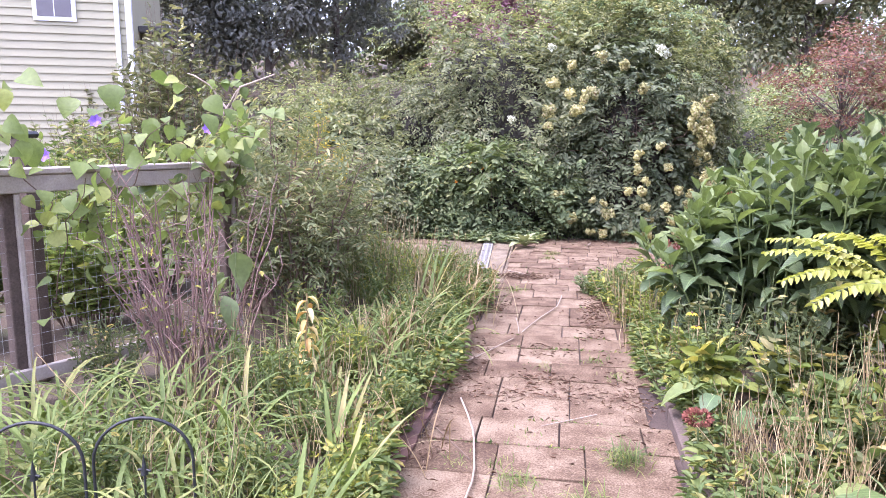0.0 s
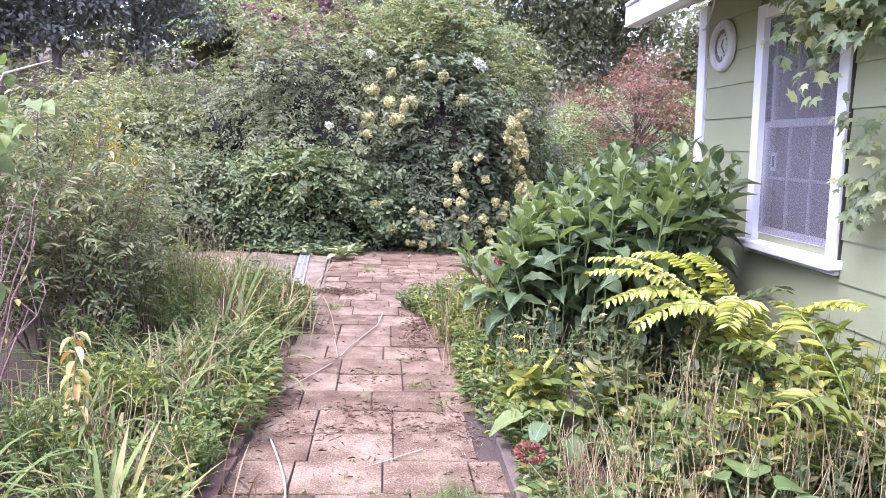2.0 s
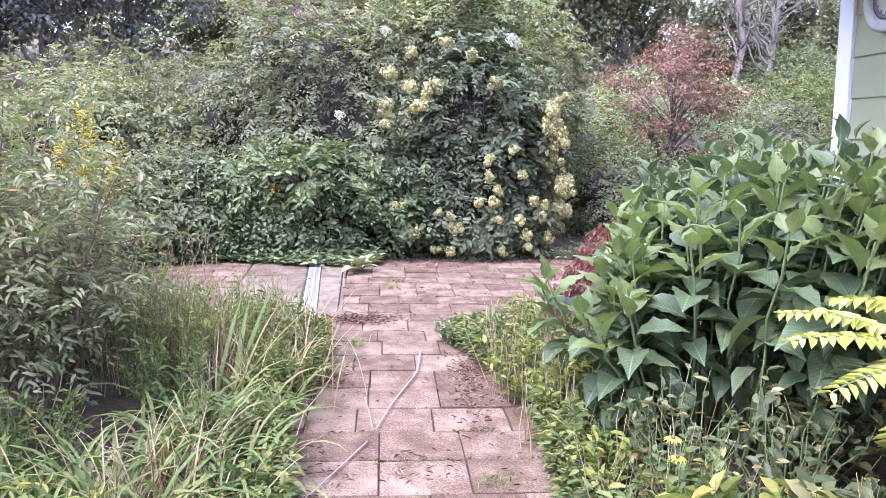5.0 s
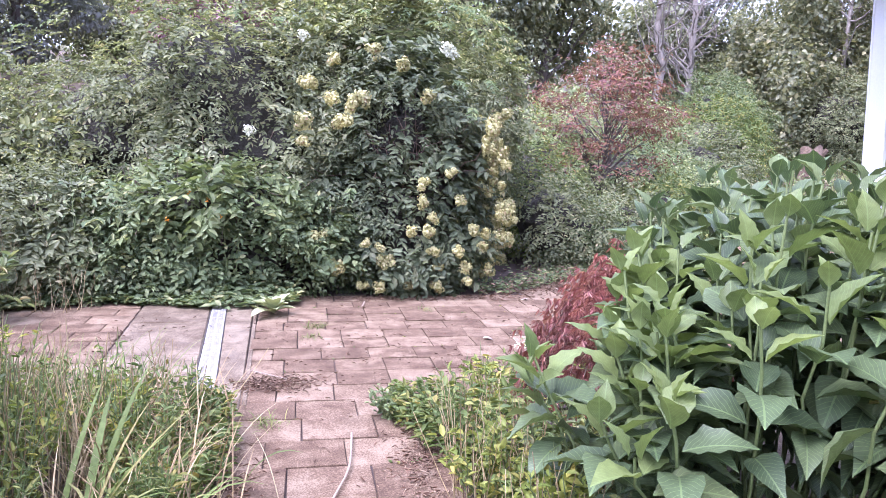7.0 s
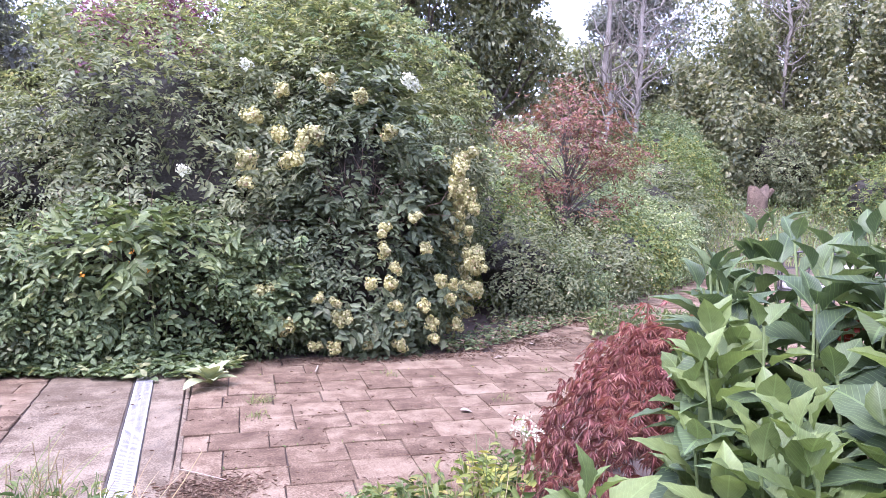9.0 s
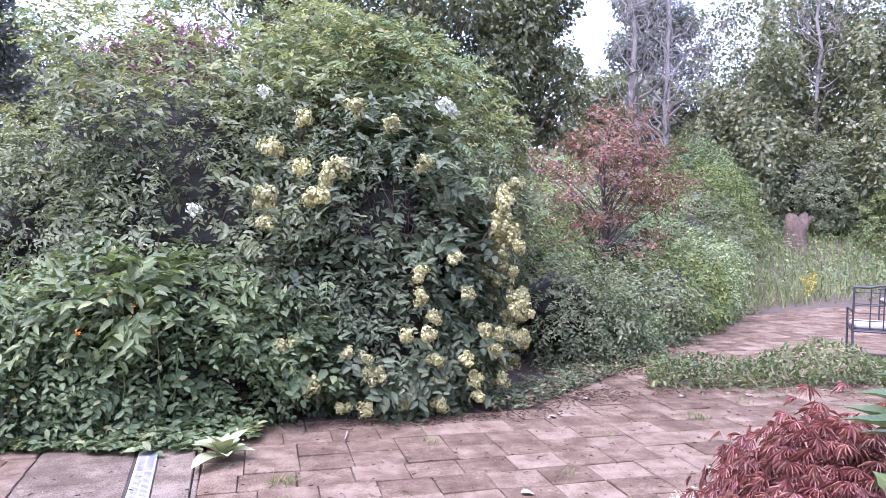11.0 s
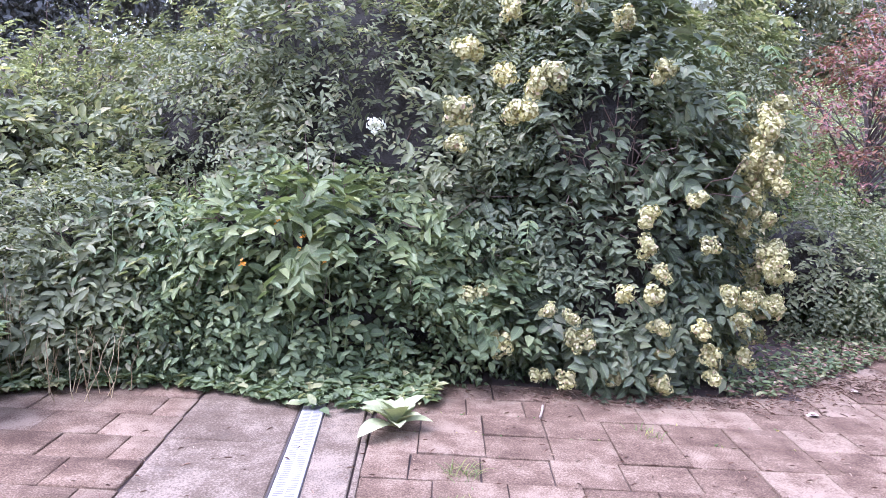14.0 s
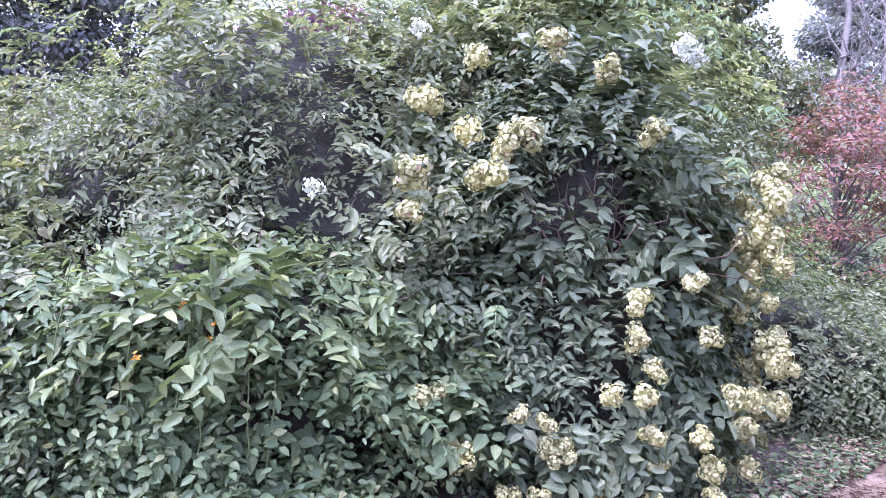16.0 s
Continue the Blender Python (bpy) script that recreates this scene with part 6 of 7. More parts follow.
# ---- left-hand bed ----
def airy_shrub(name, x, y, h, r, n, mat, label, leaf, width, stems=16, seed=0):
    ob = thing(name, x, y, 0, label, "shrub")
    lines, P, D = [], [], []
    for i in range(stems):
        a, q = i * 2.4, r * math.sqrt((i + 0.5) / stems)
        tip = np.array([q * math.cos(a), q * math.sin(a), h * (1.03 - 0.4 * (q / r) ** 2) * rng.uniform(0.88, 1.06)])
        foot = np.array([tip[0] * 0.3, tip[1] * 0.3, -0.02])
        b = bend(foot, tip, 0.03, 9, 0.02)
        lines.append((b, 0.012, 0.003))
        for j in range(n // stems):
            k = rng.uniform(0.22, 1.0)
            s = foot + (tip - foot) * k
            aa = rng.uniform(0, 6.283)
            out = np.array([math.cos(aa), math.sin(aa), rng.uniform(0.1, 0.7)])
            le = rng.uniform(0.06, 0.36) * (1.15 - 0.6 * k)
            e = s + out * le
            if j % 3 == 0:
                lines.append((np.array([s, (s + e) / 2 + (0, 0, 0.01), e]), 0.003, 0.0015))
            P.append(e), D.append(out)
    P, D = np.array(P), unit(np.array(D))
    tubes("stem", lines, M["twig"], ob, sides=4)
    a, al, up, le, wi = sprays(P, D, 7, 0.17, leaf, width, 0.45)
    a[:, 2] = np.maximum(a[:, 2], 0.03)
    leaves("foliage", OVAL, a, al, up, le, wi, mat, ob)
    return ob


airy_shrub("willow_leaved_shrub", -2.0, 5.5, 1.75, 0.8, 1300, M["willow"], "airy grey-green narrow-leaved shrub beside the fence", 0.06, 0.021, 18)
airy_shrub("willow_leaved_shrub", -2.2, 6.35, 1.4, 0.6, 600, M["willow"], "airy grey-green narrow-leaved shrub", 0.06, 0.02, 13)
airy_shrub("willow_leaved_shrub", -2.9, 6.6, 1.65, 0.8, 700, M["willow"], "airy green shrub in the garden", 0.09, 0.03, 13)


def bare_bush():
    ob = thing("bare_bush", -1.95, 3.95, 0, "nearly leafless bush of purple-brown twigs by the fence", "shrub")
    lines, ends = [], []
    for i in range(46):
        a, q = rng.uniform(0, 6.283), 0.58 * math.sqrt(rng.random())
        tip = np.array([q * math.cos(a), q * math.sin(a), rng.uniform(0.75, 1.38) - 0.25 * q])
        foot = tip * np.array([0.3, 0.3, 0]) - (0, 0, 0.02)
        b = bend(foot, tip, 0.02, 7, 0.025)
        lines.append((b, 0.008, 0.003))
        for j in range(6):
            s = b[rng.integers(2, 7)]
            e = s + rng.normal(size=3) * 0.09 + (0, 0, 0.08)
            lines.append((np.array([s, (s + e) / 2, e]), 0.003, 0.0015))
            ends.append(e)
    tubes("twig", lines, M["bare"], ob, sides=4)
    ends = np.array(ends)[::3]
    leaves("last_leaf", OVAL, ends, rand_dirs(len(ends)), np.tile([0, 0, 1.0], (len(ends), 1)), 0.05, 0.03, M["ygreen"], ob)


M["bare"] = plain_mat("purple_twig", [(0.3, (0.15, 0.085, 0.075)), (0.7, (0.30, 0.2, 0.17))], 20, 90, 0.85)
bare_bush()

for i, (x, y, n, le) in enumerate([(-1.05, 4.35, 70, 0.85), (-0.85, 4.9, 60, 0.8), (-1.4, 4.6, 60, 0.85), (-0.8, 5.5, 50, 0.7), (-1.2, 3.9, 45, 0.75), (-1.75, 3.3, 70, 0.85), (-1.4, 3.0, 60, 0.8), (-1.95, 2.7, 60, 0.85),
                                   (-1.35, 2.55, 45, 0.7), (-2.3, 3.2, 50, 0.8), (-2.5, 2.5, 50, 0.8), (-1.7, 2.1, 40, 0.7), (-0.75, 6.1, 40, 0.6), (-1.0, 5.2, 45, 0.75), (-1.05, 2.1, 40, 0.6)]):
    strap_clump("daylily_clump", x, y, int(n * 1.2), le * 0.8, 0.02, M["blade"], "clump of long arching green strap leaves", "plant", (0.75, 1.4), (1.2, 1.7), 0.13, group="daylily clumps")
for x, y, n, le, az in ((-0.78, 3.02, 10, 0.62, 0.3), (-0.72, 2.7, 7, 0.55, 1.2), (-0.95, 5.75, 7, 0.85, 0.9), (-0.72, 2.35, 8, 0.55, 0.8)):
    strap_clump("iris", x, y, n, le * 0.85, 0.03, M["blade"], "stiff sword-shaped iris leaves", "plant", (0.9, 1.4), (0.15, 0.4), 0.04, az, "irises")

for i, (x, y, h, r, mt) in enumerate([(-0.68, 3.55, 0.36, 0.2, "weed"), (-0.66, 4.05, 0.34, 0.18, "weed"), (-0.95, 3.3, 0.42, 0.25, "weed"), (-0.68, 3.0, 0.3, 0.18, "ygreen"), (-0.7, 2.6, 0.28, 0.2, "ygreen"), (-1.2, 3.5, 0.5, 0.25, "weed"), (-0.66, 4.6, 0.34, 0.16, "weed"),
                                      (-0.8, 6.35, 0.6, 0.26, "weed"), (-1.05, 6.7, 0.65, 0.3, "weed"), (-0.78, 6.9, 0.5, 0.22, "weed"), (-1.5, 6.9, 0.6, 0.35, "weed"), (-2.1, 6.9, 0.7, 0.4, "weed"), (-2.7, 7.3, 0.7, 0.45, "weed"), (-3.3, 7.6, 0.8, 0.5, "weed"),
                                      (-0.62, 5.2, 0.34, 0.14, "weed"), (-0.7, 5.85, 0.45, 0.2, "weed"), (-2.5, 3.9, 0.5, 0.3, "dkweed"), (-2.9, 3.1, 0.5, 0.35, "dkweed"), (-1.6, 4.9, 0.6, 0.3, "weed"), (-1.2, 7.15, 0.35, 0.25, "weed"), (-0.62, 7.2, 0.25, 0.14, "weed"),
                                      (-1.0, 2.75, 0.35, 0.2, "weed"), (-0.62, 2.75, 0.26, 0.14, "ygreen"), (-0.62, 2.4, 0.26, 0.16, "ygreen"), (-1.5, 3.7, 0.5, 0.3, "weed"), (-1.15, 4.2, 0.48, 0.25, "ygreen"), (-0.85, 5.0, 0.5, 0.22, "weed"), (-1.6, 2.6, 0.45, 0.3, "weed"), (-2.2, 4.4, 0.5, 0.3, "dkweed"), (-1.3, 6.1, 0.7, 0.3, "ygreen"), (-1.5, 6.5, 0.75, 0.32, "weed"), (-1.2, 5.6, 0.6, 0.28, "weed"), (-0.9, 6.5, 0.5, 0.25, "ygreen"), (-1.7, 7.1, 0.7, 0.35, "ygreen")]):
    herb("bed_weed", x, y, h, r, 34, 15, 0.05, 0.018, M[mt], "tall fine-leaved weed in the border", "weed", group="left border weeds", upright=0.7)
dry_stalks(-0.95, 3.65, 40, 0.5, 0.25, "dry straw stems among the green leaves")
dry_stalks(-1.4, 6.3, 80, 0.75, 0.4, "dry straw stems among the green leaves")
dry_stalks(-1.0, 6.6, 60, 0.6, 0.4, "dry straw stems among the green leaves")
dry_stalks(-0.8, 3.1, 40, 0.35, 0.2, "dry straw stems among the green leaves")
dry_stalks(-1.6, 3.6, 60, 0.6, 0.4, "dry straw stems among the green leaves")
dry_stalks(-0.8, 4.4, 40, 0.4, 0.25, "dry straw stems among the green leaves")
dry_stalks(-1.3, 2.8, 30, 0.45, 0.3, "dry straw stems among the green leaves")


dry_stalks(-3.0, 10.35, 60, 0.75, 0.3, "dead brown stems standing at the hedge's foot")
dry_stalks(-2.4, 10.3, 30, 0.5, 0.3, "dead brown stems standing at the hedge's foot")


for i, (x, y, n, le) in enumerate(((-0.9, 6.35, 150, 0.6), (-1.2, 6.75, 170, 0.65), (-0.8, 6.8, 120, 0.5), (-1.6, 6.4, 150, 0.7), (-0.75, 5.9, 100, 0.5), (-1.9, 7.0, 150, 0.7), (-0.75, 3.35, 90, 0.4), (-1.05, 2.5, 90, 0.45), (-1.0, 4.6, 100, 0.55))):
    strap_clump("meadow_grass", x, y, n, le, 0.006, M["grass"] if i % 2 else M["dry"], "tuft of fine seeding grass in the border", "grass", (0.9, 1.5), (0.5, 1.0), 0.17, group="fine grasses")


def yellow_stalk():
    ob = thing("withered_lily", -1.1, 3.56, 0, "withered stalk with hanging pale yellow leaves", "plant")
    tubes("stalk", [(bend((0, 0, -0.02), (0.0, 0, 0.72), 0, 7, 0.006), 0.006, 0.004)], M["dry"], ob)
    n = 22
    z = np.linspace(0.28, 0.7, n)
    a = np.arange(n) * 2.4
    al = np.stack([np.cos(a), np.sin(a), np.full(n, -0.45)], -1)
    leaves("withered_leaf", blade_shape([0.1, 0.8, 1.0, 0.7, 0.05], 0.2, 0.4), np.stack([0 * z, 0 * z, z], -1), al, np.tile([0, 0, 1.0], (n, 1)), 0.085, 0.03, M["wither"], ob)


M["wither"] = leaf_mat("withered_leaf", [(0.0, (0.42, 0.22, 0.08)), (0.4, (0.6, 0.45, 0.17)), (1.0, (0.72, 0.62, 0.34))], 0.7, 0.2, gain=1.0)
yellow_stalk()


def morning_glory():
    ob = thing("morning_glory", -2.5, 4.2, 0, "morning glory vine with violet flowers climbing over the fence", "climbing plant")
    o = np.array([-2.5, 4.2, 0])
    lines, P = [], []
    for i in range(30):
        s = rng.random()
        a = np.array([-3.2 + 1.05 * s, 2.8 + 2.15 * s, rng.uniform(0.5, 1.3)])
        b = a + np.array([rng.normal(0, 0.25), rng.normal(0, 0.3), rng.uniform(0.2, 0.75)])
        q = bend(a, b, 0.1, 7, 0.03)
        lines.append((q - o, 0.004, 0.002))
        P.append(np.repeat(q, 2, 0) + rng.normal(size=(14, 3)) * 0.06)
    P = np.concatenate(P) - o
    n = len(P)
    tubes("stem", lines, M["twig"], ob, sides=4)
    sc = rng.uniform(0.06, 0.13, n)
    leaves("foliage", HEART, P, unit(np.array([0.2, -0.5, -0.6]) + 0.6 * rng.normal(size=(n, 3))), unit(np.array([0.2, -0.6, 0.7]) + 0.4 * rng.normal(size=(n, 3))), sc, sc * 0.85, M["vine"], ob)
    big = np.array([(-2.75, 3.3, 1.7), (-2.6, 3.5, 1.82), (-2.9, 3.2, 1.55), (-2.5, 3.75, 1.72), (-2.35, 3.9, 1.8), (-2.2, 4.15, 1.9), (-2.05, 4.4, 1.75), (-2.85, 3.4, 1.9), (-2.3, 4.2, 1.62), (-2.65, 3.6, 1.5)]) - o
    leaves("large_leaf", HEART, big, unit(np.array([0.3, -0.3, -0.7]) + 0.4 * rng.normal(size=(10, 3))), np.tile([0.3, -0.8, 0.5], (10, 1)), rng.uniform(0.12, 0.18, 10), rng.uniform(0.11, 0.15, 10), M["vine"], ob)
    for x, y, z in ((-2.1, 4.5, 1.56), (-2.62, 4.1, 1.6), (-2.75, 3.8, 1.4), (-2.98, 3.5, 1.66)):
        a = np.linspace(0, 6.283, 7, endpoint=False)
        dn = unit(np.array([0.25, -0.9, 0.3]))
        s1 = unit(np.cross(dn, [0, 0, 1.0]))
        s2 = np.cross(dn, s1)
        al = s1 * np.cos(a)[:, None] + s2 * np.sin(a)[:, None] + dn * 0.5
        leaves("blossom", OVAL, np.tile(np.array([x, y, z]) - o, (7, 1)), al, np.tile(dn, (7, 1)), 0.045, 0.045, M["vpetal"], ob, "violet trumpet flower")


morning_glory()


def kale_leaf():
    ob = thing("dock_plant", -1.72, 3.95, 0, "plant with a few broad blue-green leaves", "plant")
    for i, (az, h, le) in enumerate(((0.2, 0.85, 0.26), (2.1, 0.7, 0.22), (4.0, 0.6, 0.2))):
        tubes("stalk", [(bend((0, 0, -0.02), (0.04 * math.cos(az), 0.04 * math.sin(az), h), 0, 5), 0.006, 0.004)], M["stem"], ob)
        put("leaf", MULL2, ob, "", Matrix.Translation((0.04 * math.cos(az), 0.04 * math.sin(az), h)) @ Matrix.Rotation(az, 4, "Z") @ Matrix.Rotation(radians(-55), 4, "X") @ Matrix.Diagonal((le * 0.55, le, le, 1)))


MULL2 = mesh_np("dock_leaf", *BIGLEAF[:2], M["cover"], BIGLEAF[2], True)
kale_leaf()

# garden behind the fence
for i, (x, y, h, r, mt) in enumerate([(-3.6, 5.2, 1.0, 0.5, "vine"), (-4.2, 4.4, 1.2, 0.6, "weed"), (-4.6, 5.8, 1.4, 0.7, "weed"), (-3.9, 6.6, 1.2, 0.6, "vine"), (-5.4, 7.2, 1.6, 0.8, "vine"), (-4.4, 8.2, 1.3, 0.7, "weed"), (-3.6, 8.9, 1.2, 0.6, "weed"), (-5.5, 9.4, 1.6, 0.9, "vine"),
                                      (-6.6, 8.4, 1.7, 0.9, "weed"), (-7.2, 10.2, 2.0, 1.0, "weed"), (-5.2, 10.8, 1.7, 0.8, "vine"), (-3.0, 9.6, 0.9, 0.5, "cover"), (-6.2, 6.2, 1.5, 0.8, "dkweed"), (-8.5, 12, 2.4, 1.2, "hedge_lit"), (-10, 15.2, 3.2, 1.4, "treelight"), (-7.8, 14.5, 3.0, 1.4, "treelight"), (-6.3, 13.8, 2.0, 1.1, "treelight"), (-8.7, 8.5, 2.0, 1.0, "weed"), (-3.3, 10.3, 0.7, 0.5, "cover"), (-7.0, 12.2, 4.2, 1.0, "treelight"), (-9.5, 18.5, 4.5, 2.0, "treelight"), (-6.5, 19, 4.0, 1.8, "treelight")]):
    big = y > 12
    herb("garden_shrub", x, y, h, r, 40 if not big else 60, 34, 0.1 + 0.03 * big + 0.012 * h, 0.055 + 0.015 * big, M[mt], "overgrown leafy garden plant behind the fence", "shrub", shape=OVAL, group="overgrown garden plants", upright=0.6, stem_mat=M["twig"])
herb("goldenrod_clump", -3.25, 9.8, 2.2, 0.4, 55, 30, 0.07, 0.02, M["ypetal2"], "tall goldenrod with yellow plumes beside the hedge", "plant", upright=0.5)


def silver_branch():
    ob = thing("dead_branch", -3.2, 7.0, 0, "bleached dead branch rising from the vines", "branch")
    pts = [(0, 0, 0), (0.05, 0, 1.2), (0.0, 0, 1.75), (0.12, 0, 2.0), (0.5, 0, 2.12)]
    tubes("branch", [(np.array(pts), 0.018, 0.008), (bend((0.1, 0, 1.98), (-0.08, 0, 1.72), 0, 5), 0.01, 0.012), (bend((0, 0, 1.75), (-0.5, 0.1, 2.15), 0.1, 6, 0.03), 0.012, 0.005)], M["pale"], ob, sides=6)
    leaves("last_leaf", HEART, np.array([(-0.3 + 0.05 * i, 0.05, 2.0 + 0.04 * (i % 3)) for i in range(10)]), rand_dirs(10), np.tile([0, -0.5, 1.0], (10, 1)), 0.12, 0.1, M["vine"], ob)


silver_branch()


# ---- patio furniture ----
def patio_chair(x, y, rot, label):
    ob = thing("patio_chair", x, y, 0, label, "chair", "patio chairs")
    ob.matrix_basis = pose(x, y, 0, 0, 0, rot)
    w, dp = 0.34, 0.28
    for sx in (-1, 1):
        tubes("back_leg", [(np.array([(sx * w, -dp - 0.03, 0), (sx * w, -dp, 0.42), (sx * w, -dp - 0.08, 0.95)]), 0.016, 0.014)], M["bronze"], ob, sides=8)
        tubes("front_leg", [(np.array([(sx * w, dp + 0.02, 0), (sx * w, dp, 0.62)]), 0.016, 0.014)], M["bronze"], ob, sides=8)
        tubes("armrest", [(np.array([(sx * w, -dp - 0.03, 0.63), (sx * (w + 0.02), 0, 0.655), (sx * w, dp + 0.04, 0.625)]), 0.017, 0.017)], M["bronze"], ob, sides=8)
        tubes("side_rail", [(np.array([(sx * w, -dp, 0.38), (sx * w, dp, 0.38)]), 0.012, 0.012)], M["bronze"], ob, sides=6)
    th = np.linspace(-1, 1, 9)
    tubes("top_rail", [(np.stack([th * w, np.full(9, -dp - 0.08), 0.955 + 0.03 * np.maximum(0, np.cos(th * 3.6))], -1), 0.016, 0.016)], M["bronze"], ob, sides=8)
    for z in (0.52, 0.62, 0.72, 0.74, 0.89):
        k = -dp - 0.08 * (z - 0.42) / 0.53
        tubes("back_slat", [(np.array([(-w, k, z), (w, k, z)]), 0.007, 0.007)], M["bronze"], ob, sides=6)
    for xx in (-0.15, 0.0, 0.15):
        tubes("back_upright", [(np.array([(xx, -dp, 0.42), (xx, -dp - 0.08, 0.96)]), 0.008, 0.008)], M["bronze"], ob, sides=6)
    for yy in (-dp, dp):
        tubes("seat_rail", [(np.array([(-w, yy, 0.38), (w, yy, 0.38)]), 0.014, 0.014)], M["bronze"], ob, sides=6)
    part("seat", box_bm(-w + 0.01, w - 0.01, -dp + 0.005, dp, 0.385, 0.405, 0.004), M["bronze"], ob)
    part("cushion", box_bm(-w + 0.02, w - 0.02, -dp + 0.02, dp + 0.02, 0.406, 0.475, 0.025), M["cushion"], ob, "pale worn seat cushion")
    return ob


chair = patio_chair(7.75, 12.3, -38, "bronze metal patio chair with a pale cushion")
copy_thing(chair, pose(11.0, 14.9, 0, 0, 0, 60))
copy_thing(chair, pose(11.7, 13.9, 0, 0, 0, 120))


def patio_table():
    ob = thing("patio_table", 10.7, 13.8, 0, "round dark metal patio table", "table")
    th = np.linspace(0, 2 * np.pi, 36, endpoint=False)
    bm = bmesh.new()
    bmesh.ops.create_cone(bm, cap_ends=True, segments=40, radius1=0.58, radius2=0.6, depth=0.03)
    bm.transform(Matrix.Translation((0, 0, 0.72)))
    part("tabletop", bm, M["bronze"], ob)
    for i in range(4):
        a = i * math.pi / 2 + 0.4
        tubes("leg", [(np.array([(0.4 * math.cos(a), 0.4 * math.sin(a), 0), (0.3 * math.cos(a), 0.3 * math.sin(a), 0.4), (0.38 * math.cos(a), 0.38 * math.sin(a), 0.705)]), 0.016, 0.016)], M["bronze"], ob, sides=7)


patio_table()


def weed_pile():
    ob = thing("weed_heap", 5.35, 11.2, 0, "heap of pulled green weeds wilting on the paving", "garden waste")
    n = 3600
    s = rng.uniform(-1, 1, n)
    q = rng.normal(0, 0.2, n)
    h = (0.4 + 0.12 * np.sin(s * 5)) * np.maximum(0.05, 1 - (q / 0.6) ** 2) * (1 - 0.5 * s * s)
    p = np.stack([s * 1.5 + q * 0.35, q * 0.85 - s * 0.25, 0.015 + h * rng.random(n)], -1)
    al = rng.normal(size=(n, 3)) + np.array([0, 0, 0.3])
    sc = rng.uniform(0.03, 0.08, n)
    leaves("wilted_leaf", OVAL, p, unit(al), unit(np.array([0, 0, 1.0]) + 0.5 * rng.normal(size=(n, 3))), sc, sc * 0.5, M["pokeleaf"], ob)
    lines = []
    for i in range(70):
        j = rng.integers(0, n)
        a = p[j] + (0, 0, 0.01)
        b = a + np.array([rng.normal(0, 0.3), rng.normal(0, 0.2), rng.uniform(-0.05, 0.05)])
        b[2] = max(0.01, b[2])
        lines.append((bend(a, b, 0.02, 5, 0.01), 0.004, 0.002))
    tubes("stalk", lines, M["dry"], ob, sides=4)


weed_pile()

# ---- sticks and litter on the path ----
def stick(name, pts, r0, r1, mat, label):
    ob = thing(name, pts[0][0], pts[0][1], 0, label, "stick", "fallen sticks")
    p = np.array(pts, float)
    s = np.linspace(0, len(p) - 1, 14)
    q = np.stack([np.interp(s, np.arange(len(p)), p[:, i]) for i in range(3)], -1)
    q[:, :2] += 0.008 * np.stack([np.sin(s * 2.2), np.cos(s * 1.7)], -1)
    tubes("stick", [(q - np.array([pts[0][0], pts[0][1], 0]), r0, r1)], mat, ob, sides=6)


stick("stick", [(-0.37, 4.05, 0.02), (-0.24, 3.6, 0.018), (-0.16, 3.15, 0.018), (-0.2, 2.4, 0.018)], 0.0059, 0.0053, M["pale"], "long pale curved stick on the path")
stick("stick", [(0.18, 6.85, 0.02), (0.13, 6.4, 0.018), (0.0, 5.95, 0.018), (-0.12, 5.5, 0.018)], 0.006, 0.0042, M["pale"], "pale straight stick lying across the path")
stick("stick", [(-0.19, 5.95, 0.018), (-0.14, 5.5, 0.018)], 0.0040, 0.0033, M["pale"], "short pale twig on the path")
stick("stick", [(-0.16, 5.35, 0.016), (-0.48, 4.65, 0.02)], 0.0046, 0.0033, M["pale"], "pale twig against the path edge")
stick("stick", [(0.4, 3.95, 0.016), (0.1, 3.75, 0.016)], 0.0040, 0.0026, M["pale"], "short twig on the paving")
stick("stick", [(-0.5, 3.7, 0.02), (-0.22, 3.3, 0.016)], 0.0033, 0.0026, M["twig"], "short brown twig on the paving")
stick("stick", [(0.55, 10.35, 0.02), (0.5, 10.15, 0.02)], 0.0079, 0.0066, M["pale"], "short broken stick near the hedge")
stick("stick", [(-0.45, 8.05, 0.02), (-0.2, 7.85, 0.02)], 0.0040, 0.0026, M["pale"], "thin twig on the patio")


